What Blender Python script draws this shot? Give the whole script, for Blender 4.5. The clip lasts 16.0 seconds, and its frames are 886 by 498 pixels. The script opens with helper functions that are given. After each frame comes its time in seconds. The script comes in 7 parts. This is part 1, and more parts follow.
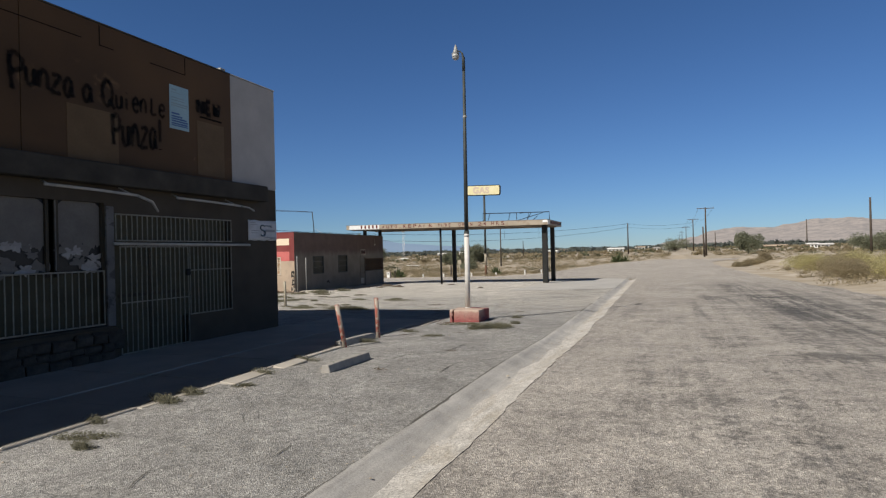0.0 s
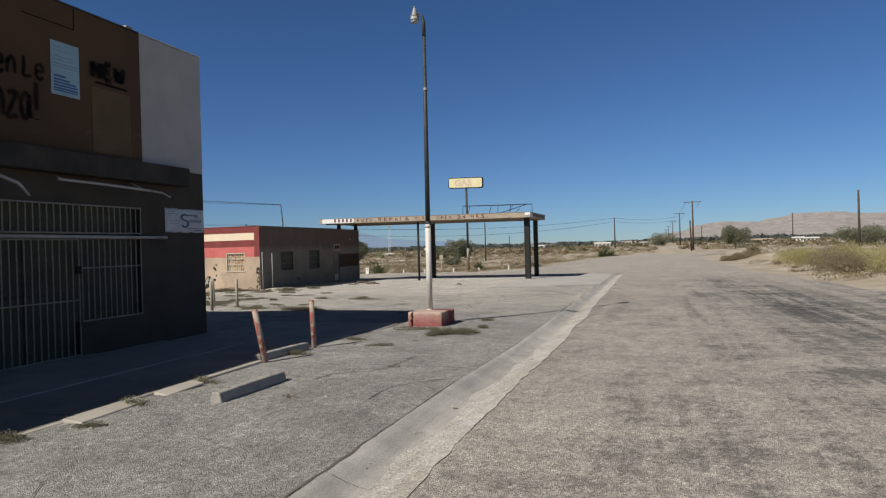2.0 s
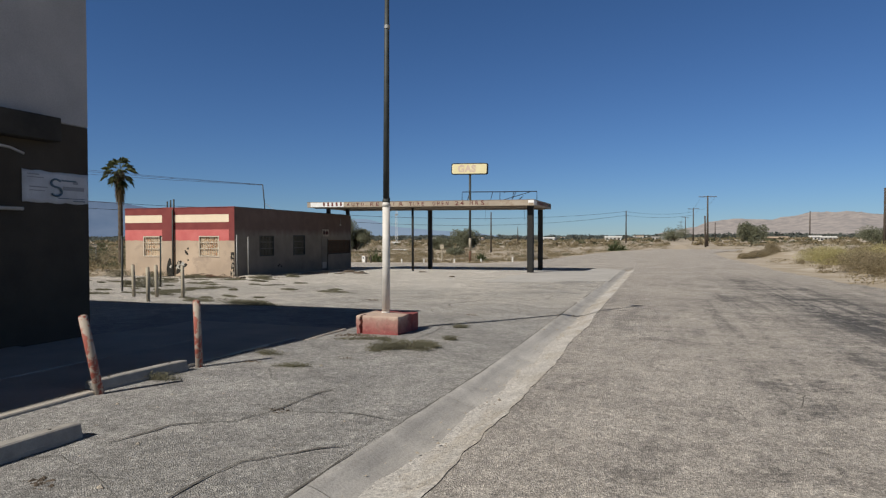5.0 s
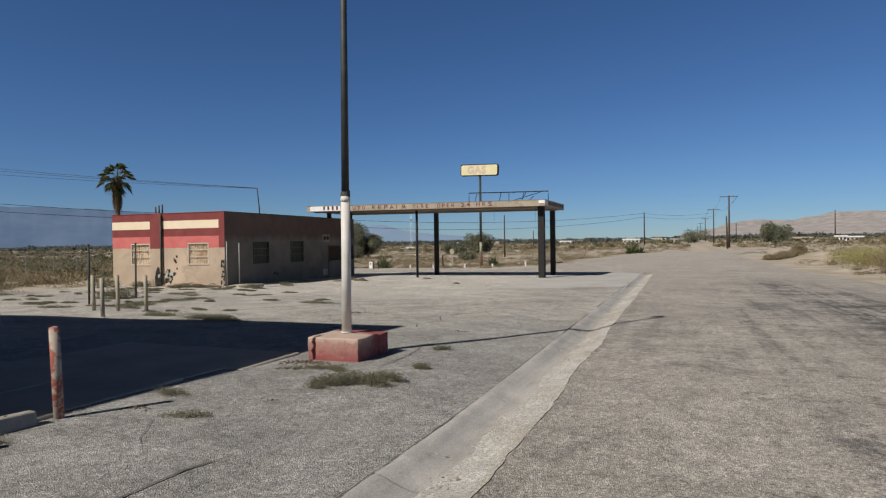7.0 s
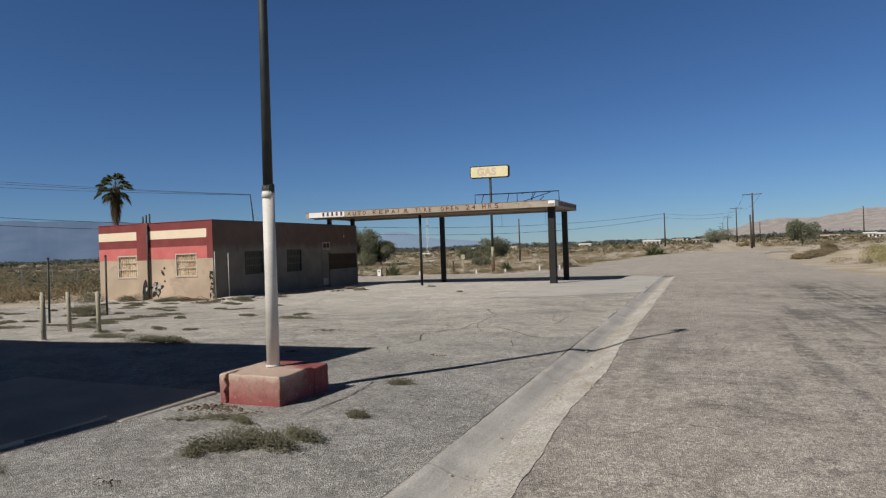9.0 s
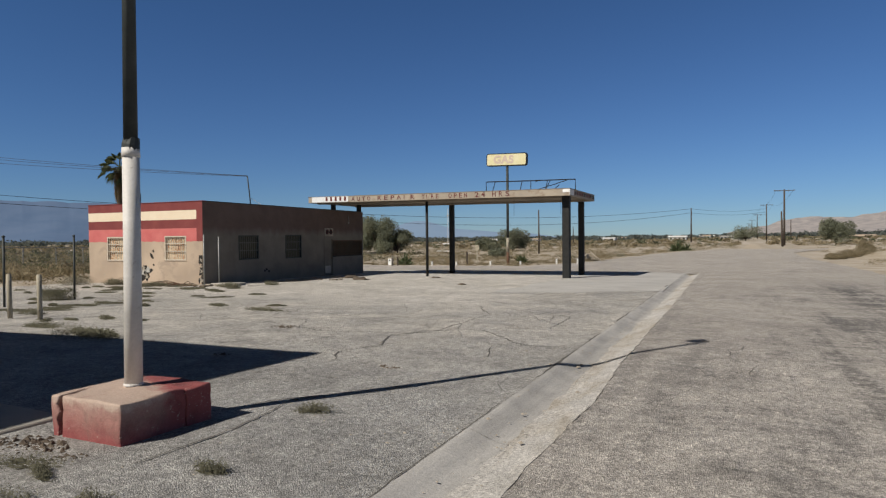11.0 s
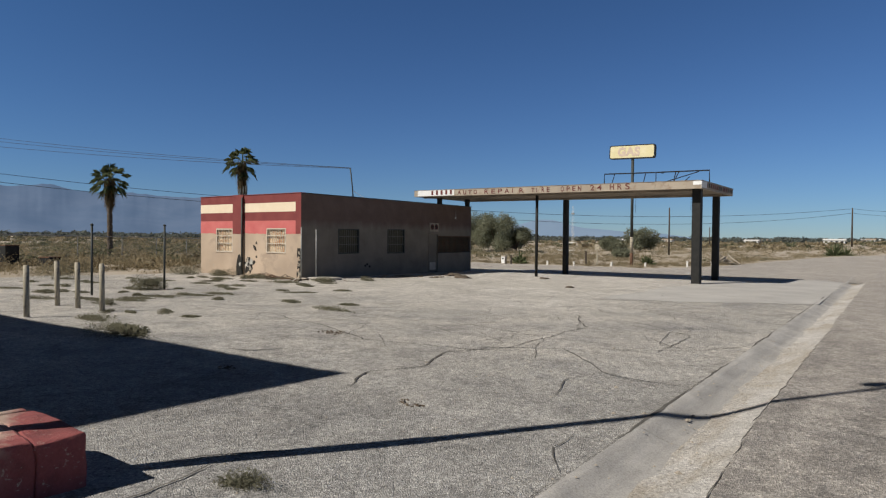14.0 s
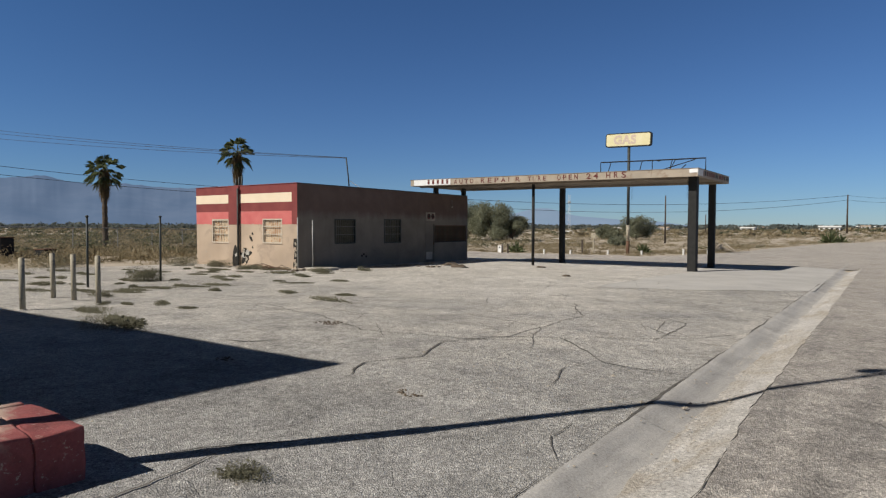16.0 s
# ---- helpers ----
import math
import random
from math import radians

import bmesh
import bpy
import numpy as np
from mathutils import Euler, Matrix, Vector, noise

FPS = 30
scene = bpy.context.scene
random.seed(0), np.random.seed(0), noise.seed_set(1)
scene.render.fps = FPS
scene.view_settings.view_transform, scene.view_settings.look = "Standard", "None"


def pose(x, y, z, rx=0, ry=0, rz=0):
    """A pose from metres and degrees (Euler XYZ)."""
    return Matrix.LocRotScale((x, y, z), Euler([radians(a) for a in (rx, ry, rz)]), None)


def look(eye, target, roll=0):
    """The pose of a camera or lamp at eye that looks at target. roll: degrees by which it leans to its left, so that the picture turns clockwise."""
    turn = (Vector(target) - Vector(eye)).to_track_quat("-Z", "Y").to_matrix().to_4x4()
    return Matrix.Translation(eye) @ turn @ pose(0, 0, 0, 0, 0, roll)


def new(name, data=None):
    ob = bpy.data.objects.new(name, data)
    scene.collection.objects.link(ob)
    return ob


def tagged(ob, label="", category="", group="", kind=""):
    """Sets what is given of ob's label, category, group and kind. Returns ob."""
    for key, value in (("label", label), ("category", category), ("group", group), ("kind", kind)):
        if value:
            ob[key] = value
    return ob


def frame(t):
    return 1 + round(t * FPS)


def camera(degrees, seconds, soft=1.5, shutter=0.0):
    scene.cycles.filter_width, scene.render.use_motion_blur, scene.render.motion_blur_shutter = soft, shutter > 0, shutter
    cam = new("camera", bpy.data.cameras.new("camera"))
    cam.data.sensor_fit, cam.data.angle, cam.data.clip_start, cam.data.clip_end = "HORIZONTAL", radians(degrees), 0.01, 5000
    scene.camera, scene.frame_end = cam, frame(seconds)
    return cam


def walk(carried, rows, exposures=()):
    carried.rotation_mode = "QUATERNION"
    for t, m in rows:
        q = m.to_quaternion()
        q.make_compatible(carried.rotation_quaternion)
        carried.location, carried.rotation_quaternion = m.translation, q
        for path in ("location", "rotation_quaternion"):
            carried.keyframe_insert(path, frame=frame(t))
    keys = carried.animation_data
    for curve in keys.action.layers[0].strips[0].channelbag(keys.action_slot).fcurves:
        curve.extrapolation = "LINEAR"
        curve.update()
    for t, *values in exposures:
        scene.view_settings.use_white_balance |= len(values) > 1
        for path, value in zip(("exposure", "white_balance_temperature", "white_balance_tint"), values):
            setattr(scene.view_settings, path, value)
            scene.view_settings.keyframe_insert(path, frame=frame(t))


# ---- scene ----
cam = camera(71.6, 16.0, soft=1.25)
METRES, EYE, TILT, LEAN, TURN = 15.041, 1.8245, -0.25, 0.0, 20.3
ROWS = [
    (0.0, 0.0, 0.0, 0.0, 0.01, 0.52, 1.42),
    (0.5, 0.0099, 0.0357, 0.0001, -0.91, 0.4, 1.09),
    (1.0, 0.0239, 0.0739, 0.0, -0.92, 0.47, 0.64),
    (1.5, 0.0328, 0.1095, -0.0025, -0.94, 0.17, 0.91),
    (2.0, 0.0478, 0.1473, -0.0037, -1.11, 0.05, 1.64),
    (2.5, 0.0576, 0.1828, -0.0054, -0.63, -0.05, 1.72),
    (3.0, 0.0706, 0.2196, -0.0062, -0.62, 0.05, 1.5),
    (3.5, 0.0826, 0.2532, -0.0057, -0.27, -0.15, 0.82),
    (4.0, 0.0925, 0.2909, -0.0058, -0.0, -0.33, 0.28),
    (6.5, 0.1445, 0.478, -0.0128, -0.3, -1.6, 0.06),
    (7.0, 0.1555, 0.5153, -0.0124, 1.38, -0.41, 0.84),
    (7.5, 0.1638, 0.5494, -0.0131, 0.77, -0.86, 1.2),
    (8.0, 0.1777, 0.586, -0.0132, 1.36, 0.4, 1.46),
    (10.5, 0.2426, 0.7571, -0.0169, 5.2, -0.69, 1.31),
    (11.0, 0.2542, 0.7921, -0.018, 5.3, -0.71, 0.54),
    (11.5, 0.2666, 0.8236, -0.0184, 7.61, -0.48, 0.79),
    (12.0, 0.2724, 0.8573, -0.0207, 11.03, -0.4, 1.45),
    (12.5, 0.2785, 0.8876, -0.0214, 12.37, -0.53, 1.01),
    (13.0, 0.2837, 0.9182, -0.0216, 15.48, -0.57, 0.42),
    (13.5, 0.2849, 0.9401, -0.0231, 16.09, -0.44, -0.27),
    (14.0, 0.2876, 0.9504, -0.0226, 16.87, -0.9, -0.54),
    (14.5, 0.2872, 0.9523, -0.0226, 17.78, -1.33, -0.28),
    (15.0, 0.2868, 0.9521, -0.0224, 18.89, -1.6, 0.39),
    (15.5, 0.2871, 0.9512, -0.0221, 18.26, -1.76, 0.58),
    (16.0, 0.2871, 0.9509, -0.022, 16.54, -1.9, -0.18),
]
walk(cam, [(t, pose(0, 0, EYE, TILT, LEAN, TURN) @ pose(METRES * x, METRES * y, METRES * z, 90 + pitch, roll, yaw)) for t, x, y, z, yaw, pitch, roll in ROWS],
     exposures=[(0.0, 0.1, 6500, 10), (1.5, -0.02, 6500, 10), (3.0, 0.0, 6500, 10), (7.0, -0.1, 6500, 10), (11.0, -0.07, 6500, 10), (13.5, -0.05, 6500, 10), (14.5, 0.0, 6500, 10), (16.0, 0.02, 6500, 10)])

# ---- sky and sun ----
SUN = Vector((3.97, 7.1, -7.05)).normalized()
world = bpy.data.worlds.new("desert_sky")
scene.world = world
world.use_nodes = True
wn = world.node_tree.nodes
sky = wn.new("ShaderNodeTexSky")
sky.sky_type = "NISHITA"
sky.sun_disc = False
sky.sun_elevation = math.asin(-SUN.z)
sky.sun_rotation = math.atan2(-SUN.x, -SUN.y) % (2 * math.pi)
sky.altitude = 1200
sky.air_density, sky.dust_density, sky.ozone_density = 1.0, 0.0, 1.4
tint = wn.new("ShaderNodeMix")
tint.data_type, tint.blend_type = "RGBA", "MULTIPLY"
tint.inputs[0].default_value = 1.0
# deep blue away from the sun, brown and dim overhead and around it
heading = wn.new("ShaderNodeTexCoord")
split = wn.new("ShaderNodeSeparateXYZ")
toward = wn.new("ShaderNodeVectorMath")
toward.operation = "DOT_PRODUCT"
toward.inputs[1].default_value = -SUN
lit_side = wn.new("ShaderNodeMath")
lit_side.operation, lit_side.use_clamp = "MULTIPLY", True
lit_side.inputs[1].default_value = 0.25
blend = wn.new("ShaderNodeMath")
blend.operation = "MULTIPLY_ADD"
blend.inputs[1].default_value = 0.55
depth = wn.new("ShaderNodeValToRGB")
# the brown upper stops are added to darken and neutralise the shadows
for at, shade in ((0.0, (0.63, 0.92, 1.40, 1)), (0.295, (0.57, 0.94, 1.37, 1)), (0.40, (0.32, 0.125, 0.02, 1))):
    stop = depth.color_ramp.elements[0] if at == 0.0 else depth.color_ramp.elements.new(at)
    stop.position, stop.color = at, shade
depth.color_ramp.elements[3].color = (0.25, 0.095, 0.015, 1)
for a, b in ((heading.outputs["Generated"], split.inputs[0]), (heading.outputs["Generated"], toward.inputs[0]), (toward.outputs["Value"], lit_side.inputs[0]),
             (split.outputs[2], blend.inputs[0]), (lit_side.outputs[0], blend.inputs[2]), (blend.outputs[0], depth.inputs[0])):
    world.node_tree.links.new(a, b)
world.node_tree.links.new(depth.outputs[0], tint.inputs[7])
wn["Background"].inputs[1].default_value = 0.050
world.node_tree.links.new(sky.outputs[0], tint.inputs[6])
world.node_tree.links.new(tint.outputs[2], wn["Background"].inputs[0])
sun = new("sun", bpy.data.lights.new("sun", "SUN"))
sun.data.energy, sun.data.angle, sun.data.color = 5.15, radians(0.55), (1.0, 0.945, 0.865)
sun.matrix_basis = look((0, 0, 60), Vector((0, 0, 60)) + SUN)

# ---- units: the plan is drawn in survey units of S metres ----
S = 0.89
U3 = lambda p: Vector(p) * S


def smooth(a, b, v):
    k = min(1.0, max(0.0, (v - a) / (b - a)))
    return k * k * (3 - 2 * k)


def gz(x, y):
    """Height of the ground, in plan units."""
    z = -0.0155 * (min(y, 62) - 11) if y > 11 else 0.0
    z += 0.006 * (max(x, -30) + 5) if x < -5 else 0.0
    z -= 0.07 * smooth(-5.5, -3.2, x) * smooth(8, 17, y) * (1 - smooth(55, 75, y))
    z += smooth(70, 240, y) * smooth(-75, 10, x) * 1.15
    z += 0.35 * smooth(10, 17, x) * (1 - smooth(120, 180, y))
    return z


def between(v, knots):
    """Piecewise straight line through (place, value) pairs."""
    if v <= knots[0][0]:
        return knots[0][1]
    for (a, p), (b, q) in zip(knots, knots[1:]):
        if v <= b:
            return p + (q - p) * (v - a) / (b - a)
    return knots[-1][1]


def mouth_left(y):
    return between(y, ((66, -19.0), (72, -15.5), (80, -13.6), (90, -12.8), (106, -10.3), (117, -7.2), (126, -2.2)))


def road_right(y):
    return between(y, ((38, 8.6), (64, 7.5), (77, 6.8), (96, 5.9), (108, 6.2), (116, 8.5), (121, 13.0), (128, 15.0)))


def outside(x, y):
    """Rough distance from the paved area, below zero on it."""
    d = min(max(x - road_right(y), -33 - x, y - 57, -70 - y),
            max(x - road_right(y), -48 - x, y - 67.5, 57 - y),
            max(x - road_right(y), mouth_left(y) - x, y - 127, 67 - y))
    return d


# ---- materials ----
def nodes_of(name):
    m = bpy.data.materials.new(name)
    m.use_nodes = True
    return m, m.node_tree.nodes, m.node_tree.links, m.node_tree.nodes["Principled BSDF"]


def coords(n, l, scale=(1, 1, 1)):
    c = n.new("ShaderNodeTexCoord")
    g = n.new("ShaderNodeMapping")
    g.inputs["Scale"].default_value = scale
    l.new(c.outputs["Object"], g.inputs[0])
    return g.outputs[0]


def noise_tex(n, l, v, scale, detail=4.0, rough=0.55, dist=0.0):
    t = n.new("ShaderNodeTexNoise")
    t.inputs["Scale"].default_value, t.inputs["Detail"].default_value = scale, detail
    t.inputs["Roughness"].default_value, t.inputs["Distortion"].default_value = rough, dist
    l.new(v, t.inputs["Vector"])
    return t.outputs["Fac"]


def ramp(n, l, f, *stops):
    r = n.new("ShaderNodeValToRGB")
    e = r.color_ramp.elements
    while len(e) < len(stops):
        e.new(0.5)
    for k, (p, c) in zip(e, stops):
        k.position = p
        k.color = (*c, 1) if isinstance(c, tuple) else (c, c, c, 1)
    l.new(f, r.inputs[0])
    return r.outputs[0]


def mix(n, l, f, a, b, how="MIX"):
    m = n.new("ShaderNodeMix")
    m.data_type, m.blend_type = "RGBA", how
    for s, v in ((m.inputs[0], f), (m.inputs[6], a), (m.inputs[7], b)):
        if isinstance(v, (int, float)):
            s.default_value = v
        elif isinstance(v, tuple):
            s.default_value = (*v, 1)
        else:
            l.new(v, s)
    return m.outputs[2]


def calc(n, l, how, a, b=0.0, c=None):
    m = n.new("ShaderNodeMath")
    m.operation = how
    for s, v in zip(m.inputs, (a, b, c)):
        if v is None:
            continue
        if isinstance(v, (int, float)):
            s.default_value = v
        else:
            l.new(v, s)
    return m.outputs[0]


def bump(n, l, bsdf, h, strength=0.3, distance=0.01):
    b = n.new("ShaderNodeBump")
    b.inputs["Strength"].default_value, b.inputs["Distance"].default_value = strength, distance
    l.new(h, b.inputs["Height"])
    l.new(b.outputs[0], bsdf.inputs["Normal"])


def vary(n, l, col, amount=0.25):
    """Each piece a little lighter or darker."""
    o = n.new("ShaderNodeObjectInfo")
    r = ramp(n, l, o.outputs["Random"], (0, 1 - amount), (1, 1.0))
    return mix(n, l, 1.0, col, r, "MULTIPLY")


def plain(name, a, b, rough=0.8, metal=0.0, scale=6.0, fine=60.0, relief=0.25, depth=0.004, pieces=0.0, spec=0.3, grain=0.35):
    """A surface of two tones in blotches, with a finer grain and relief."""
    m, n, l, p = nodes_of(name)
    v = coords(n, l)
    big = noise_tex(n, l, v, scale, 5)
    small = noise_tex(n, l, v, fine, 3, 0.7)
    col = ramp(n, l, big, (0.3, a), (0.7, b))
    col = mix(n, l, grain, col, ramp(n, l, small, (0.3, 0.55), (0.7, 1.0)), "MULTIPLY")
    if pieces:
        col = vary(n, l, col, pieces)
    l.new(col, p.inputs["Base Color"])
    p.inputs["Roughness"].default_value, p.inputs["Metallic"].default_value = rough, metal
    p.inputs["Specular IOR Level"].default_value = spec
    if relief:
        bump(n, l, p, small, relief, depth)
    return m


def worn(name, paint, under, amount=0.5, scale=5.0, rough=0.7, metal=0.0, fine=50.0, shade=0.3):
    """Old paint that has come off in flakes."""
    m, n, l, p = nodes_of(name)
    v = coords(n, l)
    f1 = noise_tex(n, l, v, scale, 8, 0.65, 0.4)
    grain = noise_tex(n, l, v, fine, 3, 0.7)
    blot = noise_tex(n, l, v, scale * 0.35, 3)
    c1 = mix(n, l, 1.0, paint, ramp(n, l, blot, (0.3, 1 - shade), (0.7, 1.0)), "MULTIPLY")
    f = ramp(n, l, f1, (amount - 0.03, 0.0), (amount + 0.03, 1.0))
    col = mix(n, l, f, under, c1)
    col = mix(n, l, 0.3, col, ramp(n, l, grain, (0.3, 0.6), (0.7, 1.0)), "MULTIPLY")
    l.new(col, p.inputs["Base Color"])
    p.inputs["Roughness"].default_value, p.inputs["Metallic"].default_value = rough, metal
    p.inputs["Specular IOR Level"].default_value = 0.3
    h = mix(n, l, 0.5, f, grain)
    bump(n, l, p, h, 0.3, 0.006)
    return m


def asphalt(name, dark, light, warm, streaks=False, dusty=False, cracked=0.36):
    m, n, l, p = nodes_of(name)
    v = coords(n, l)
    stones = n.new("ShaderNodeTexVoronoi")
    stones.inputs["Scale"].default_value = 85.0
    l.new(v, stones.inputs["Vector"])
    grit = noise_tex(n, l, v, 38.0, 5, 0.75)
    mid = noise_tex(n, l, v, 2.2, 6, 0.6)
    patch = noise_tex(n, l, v, 7.0, 7, 0.75, 0.5)
    big = noise_tex(n, l, v, 0.22, 5, 0.6, 0.5)
    col = mix(n, l, ramp(n, l, big, (0.35, 0.0), (0.65, 1.0)), dark, light)
    col = mix(n, l, ramp(n, l, mid, (0.45, 0.0), (0.75, 0.5)), col, warm)
    if dusty:
        sep = n.new("ShaderNodeSeparateXYZ")
        l.new(v, sep.inputs[0])
        wob = calc(n, l, "MULTIPLY", calc(n, l, "SUBTRACT", noise_tex(n, l, v, 0.28, 7, 0.68, 0.7), 0.5), 9.0)
        side = calc(n, l, "SUBTRACT", -7.4 * S, sep.outputs[0])
        front = calc(n, l, "ADD", calc(n, l, "SUBTRACT", sep.outputs[1], 30.2 * S), calc(n, l, "MULTIPLY", calc(n, l, "MINIMUM", calc(n, l, "ADD", sep.outputs[0], 12.0 * S), 0.0), 0.16))
        into = calc(n, l, "ADD", calc(n, l, "MINIMUM", calc(n, l, "MULTIPLY", side, 1.6), front), wob)
        pale = mix(n, l, ramp(n, l, noise_tex(n, l, v, 1.3, 8, 0.72, 0.4), (0.40, 0.0), (0.62, 1.0)), (0.68, 0.64, 0.58), (0.93, 0.885, 0.815))
        col = mix(n, l, ramp(n, l, calc(n, l, "MULTIPLY_ADD", into, 0.1, 0.3), (0.18, 0.0), (0.46, 0.95)), col, pale)
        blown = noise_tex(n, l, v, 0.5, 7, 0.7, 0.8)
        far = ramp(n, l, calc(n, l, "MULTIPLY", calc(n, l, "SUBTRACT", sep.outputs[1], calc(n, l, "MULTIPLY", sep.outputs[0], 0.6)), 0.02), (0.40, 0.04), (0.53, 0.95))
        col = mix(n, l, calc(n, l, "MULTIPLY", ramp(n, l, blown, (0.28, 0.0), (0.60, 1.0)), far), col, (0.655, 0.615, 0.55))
        stain = noise_tex(n, l, v, 0.9, 6, 0.7, 1.2)
        col = mix(n, l, ramp(n, l, stain, (0.30, 0.35), (0.42, 0.0)), col, (0.20, 0.19, 0.175))
    if streaks:
        sep = n.new("ShaderNodeSeparateXYZ")
        l.new(v, sep.inputs[0])
        line = calc(n, l, "ADD", sep.outputs[0], calc(n, l, "MULTIPLY", sep.outputs[1], 0.03))
        dist = calc(n, l, "ABSOLUTE", calc(n, l, "SUBTRACT", line, 5.2 * S))
        near = ramp(n, l, calc(n, l, "MULTIPLY", dist, 0.25), (0.16, 1.0), (0.58, 0.0))
        gy = ramp(n, l, calc(n, l, "MULTIPLY", sep.outputs[1], 0.02), (0.0, 0.3), (0.2, 0.6), (0.42, 1.0), (0.72, 1.0), (0.95, 0.0))
        vs = coords(n, l, (1.6, 0.22, 1))
        long_ = noise_tex(n, l, coords(n, l, (2.6, 0.07, 1)), 1.0, 7, 0.72, 0.2)
        cross = noise_tex(n, l, coords(n, l, (0.30, 1.0, 1)), 1.0, 8, 0.78, 0.3)
        fine = noise_tex(n, l, v, 5.0, 8, 0.85)
        patchy = noise_tex(n, l, coords(n, l, (0.5, 0.2, 1)), 1.0, 5, 0.6)
        mask = calc(n, l, "MULTIPLY", near, gy)
        hatch = mix(n, l, 0.42, mix(n, l, 0.5, long_, cross), fine)
        heavy = calc(n, l, "ADD", hatch, calc(n, l, "MULTIPLY", calc(n, l, "SUBTRACT", patchy, 0.5), 0.32))
        f = calc(n, l, "MULTIPLY", mask, ramp(n, l, mix(n, l, 0.8, heavy, hatch), (0.465, 0.0), (0.525, 1.0)))
        lane = calc(n, l, "MULTIPLY", ramp(n, l, heavy, (0.505, 0.0), (0.56, 0.75)), calc(n, l, "MULTIPLY", ramp(n, l, calc(n, l, "MULTIPLY", sep.outputs[1], 0.02), (0.55, 1.0), (0.95, 0.12)), ramp(n, l, calc(n, l, "MULTIPLY_ADD", sep.outputs[0], 0.1, 0.5), (0.36, 0.40), (0.60, 0.9))))
        col = mix(n, l, calc(n, l, "MAXIMUM", f, lane), col, (0.12, 0.115, 0.112))
    cell = n.new("ShaderNodeTexVoronoi")
    cell.feature = "DISTANCE_TO_EDGE"
    cell.inputs["Scale"].default_value = 0.8
    warp = n.new("ShaderNodeTexNoise")
    warp.inputs["Scale"].default_value, warp.inputs["Detail"].default_value = 1.1, 6
    l.new(v, warp.inputs["Vector"])
    l.new(mix(n, l, 0.75, v, warp.outputs["Color"], "ADD"), cell.inputs["Vector"])
    where = ramp(n, l, noise_tex(n, l, v, 0.16, 4), (0.44, 0.0), (0.58, 1.0))
    crack = calc(n, l, "MULTIPLY", ramp(n, l, cell.outputs["Distance"], (0.0, 1.0), (0.007, 0.0)), where)
    col = mix(n, l, calc(n, l, "MULTIPLY", crack, cracked), col, (0.06, 0.055, 0.05))
    col = mix(n, l, 0.7, col, ramp(n, l, patch, (0.34, 0.62), (0.6, 1.12)), "MULTIPLY")
    col = mix(n, l, 0.72, col, ramp(n, l, stones.outputs["Color"], (0.1, 0.46), (0.75, 1.15), (0.95, 1.6)), "MULTIPLY")
    col = mix(n, l, 0.8, col, ramp(n, l, grit, (0.36, 0.40), (0.64, 1.2)), "MULTIPLY")
    coarse = noise_tex(n, l, v, 15.0, 3, 0.6)
    cloud = noise_tex(n, l, v, 1.15, 7, 0.7, 0.9)
    col = mix(n, l, 1.0, col, ramp(n, l, cloud, (0.33, 0.78), (0.5, 1.0), (0.67, 1.17)), "MULTIPLY")
    col = mix(n, l, 0.45, col, ramp(n, l, coarse, (0.36, 0.66), (0.64, 1.22)), "MULTIPLY")
    l.new(col, p.inputs["Base Color"])
    p.inputs["Roughness"].default_value = 0.9
    p.inputs["Specular IOR Level"].default_value = 0.25
    h = mix(n, l, 0.5, stones.outputs["Distance"], grit)
    h = calc(n, l, "SUBTRACT", h, calc(n, l, "MULTIPLY", crack, cracked))
    bump(n, l, p, h, 0.9, 0.02)
    return m


def leafy(name, a, b, c, spec=0.2):
    m, n, l, p = nodes_of(name)
    g = n.new("ShaderNodeNewGeometry")
    v = coords(n, l)
    big = noise_tex(n, l, v, 0.42, 4, 0.65)
    col = ramp(n, l, mix(n, l, 0.76, g.outputs["Random Per Island"], big), (0.2, a), (0.5, b), (0.8, c))
    l.new(col, p.inputs["Base Color"])
    p.inputs["Roughness"].default_value = 0.85
    p.inputs["Specular IOR Level"].default_value = spec
    thin = n.new("ShaderNodeBsdfTranslucent")
    l.new(col, thin.inputs[0])
    both = n.new("ShaderNodeMixShader")
    both.inputs[0].default_value = 0.42
    l.new(p.outputs[0], both.inputs[1])
    l.new(thin.outputs[0], both.inputs[2])
    l.new(both.outputs[0], n["Material Output"].inputs[0])
    return m


def gutter_material():
    """Cast concrete, grey in the channel and scoured pale towards the road."""
    m, n, l, p = nodes_of("worn_gutter_concrete")
    v = coords(n, l)
    run = noise_tex(n, l, coords(n, l, (5.0, 0.35, 1)), 1.2, 7, 0.7, 0.4)
    blot = noise_tex(n, l, v, 1.7, 6, 0.65, 0.6)
    pits = noise_tex(n, l, v, 60.0, 4, 0.75)
    col = ramp(n, l, mix(n, l, 0.5, run, blot), (0.36, (0.37, 0.355, 0.335)), (0.50, (0.48, 0.46, 0.43)), (0.64, (0.60, 0.575, 0.535)))
    col = mix(n, l, 0.6, col, ramp(n, l, pits, (0.34, 0.5), (0.62, 1.1)), "MULTIPLY")
    col = vary(n, l, col, 0.14)
    l.new(col, p.inputs["Base Color"])
    p.inputs["Roughness"].default_value = 0.9
    p.inputs["Specular IOR Level"].default_value = 0.25
    bump(n, l, p, mix(n, l, 0.4, blot, pits), 0.7, 0.012)
    return m


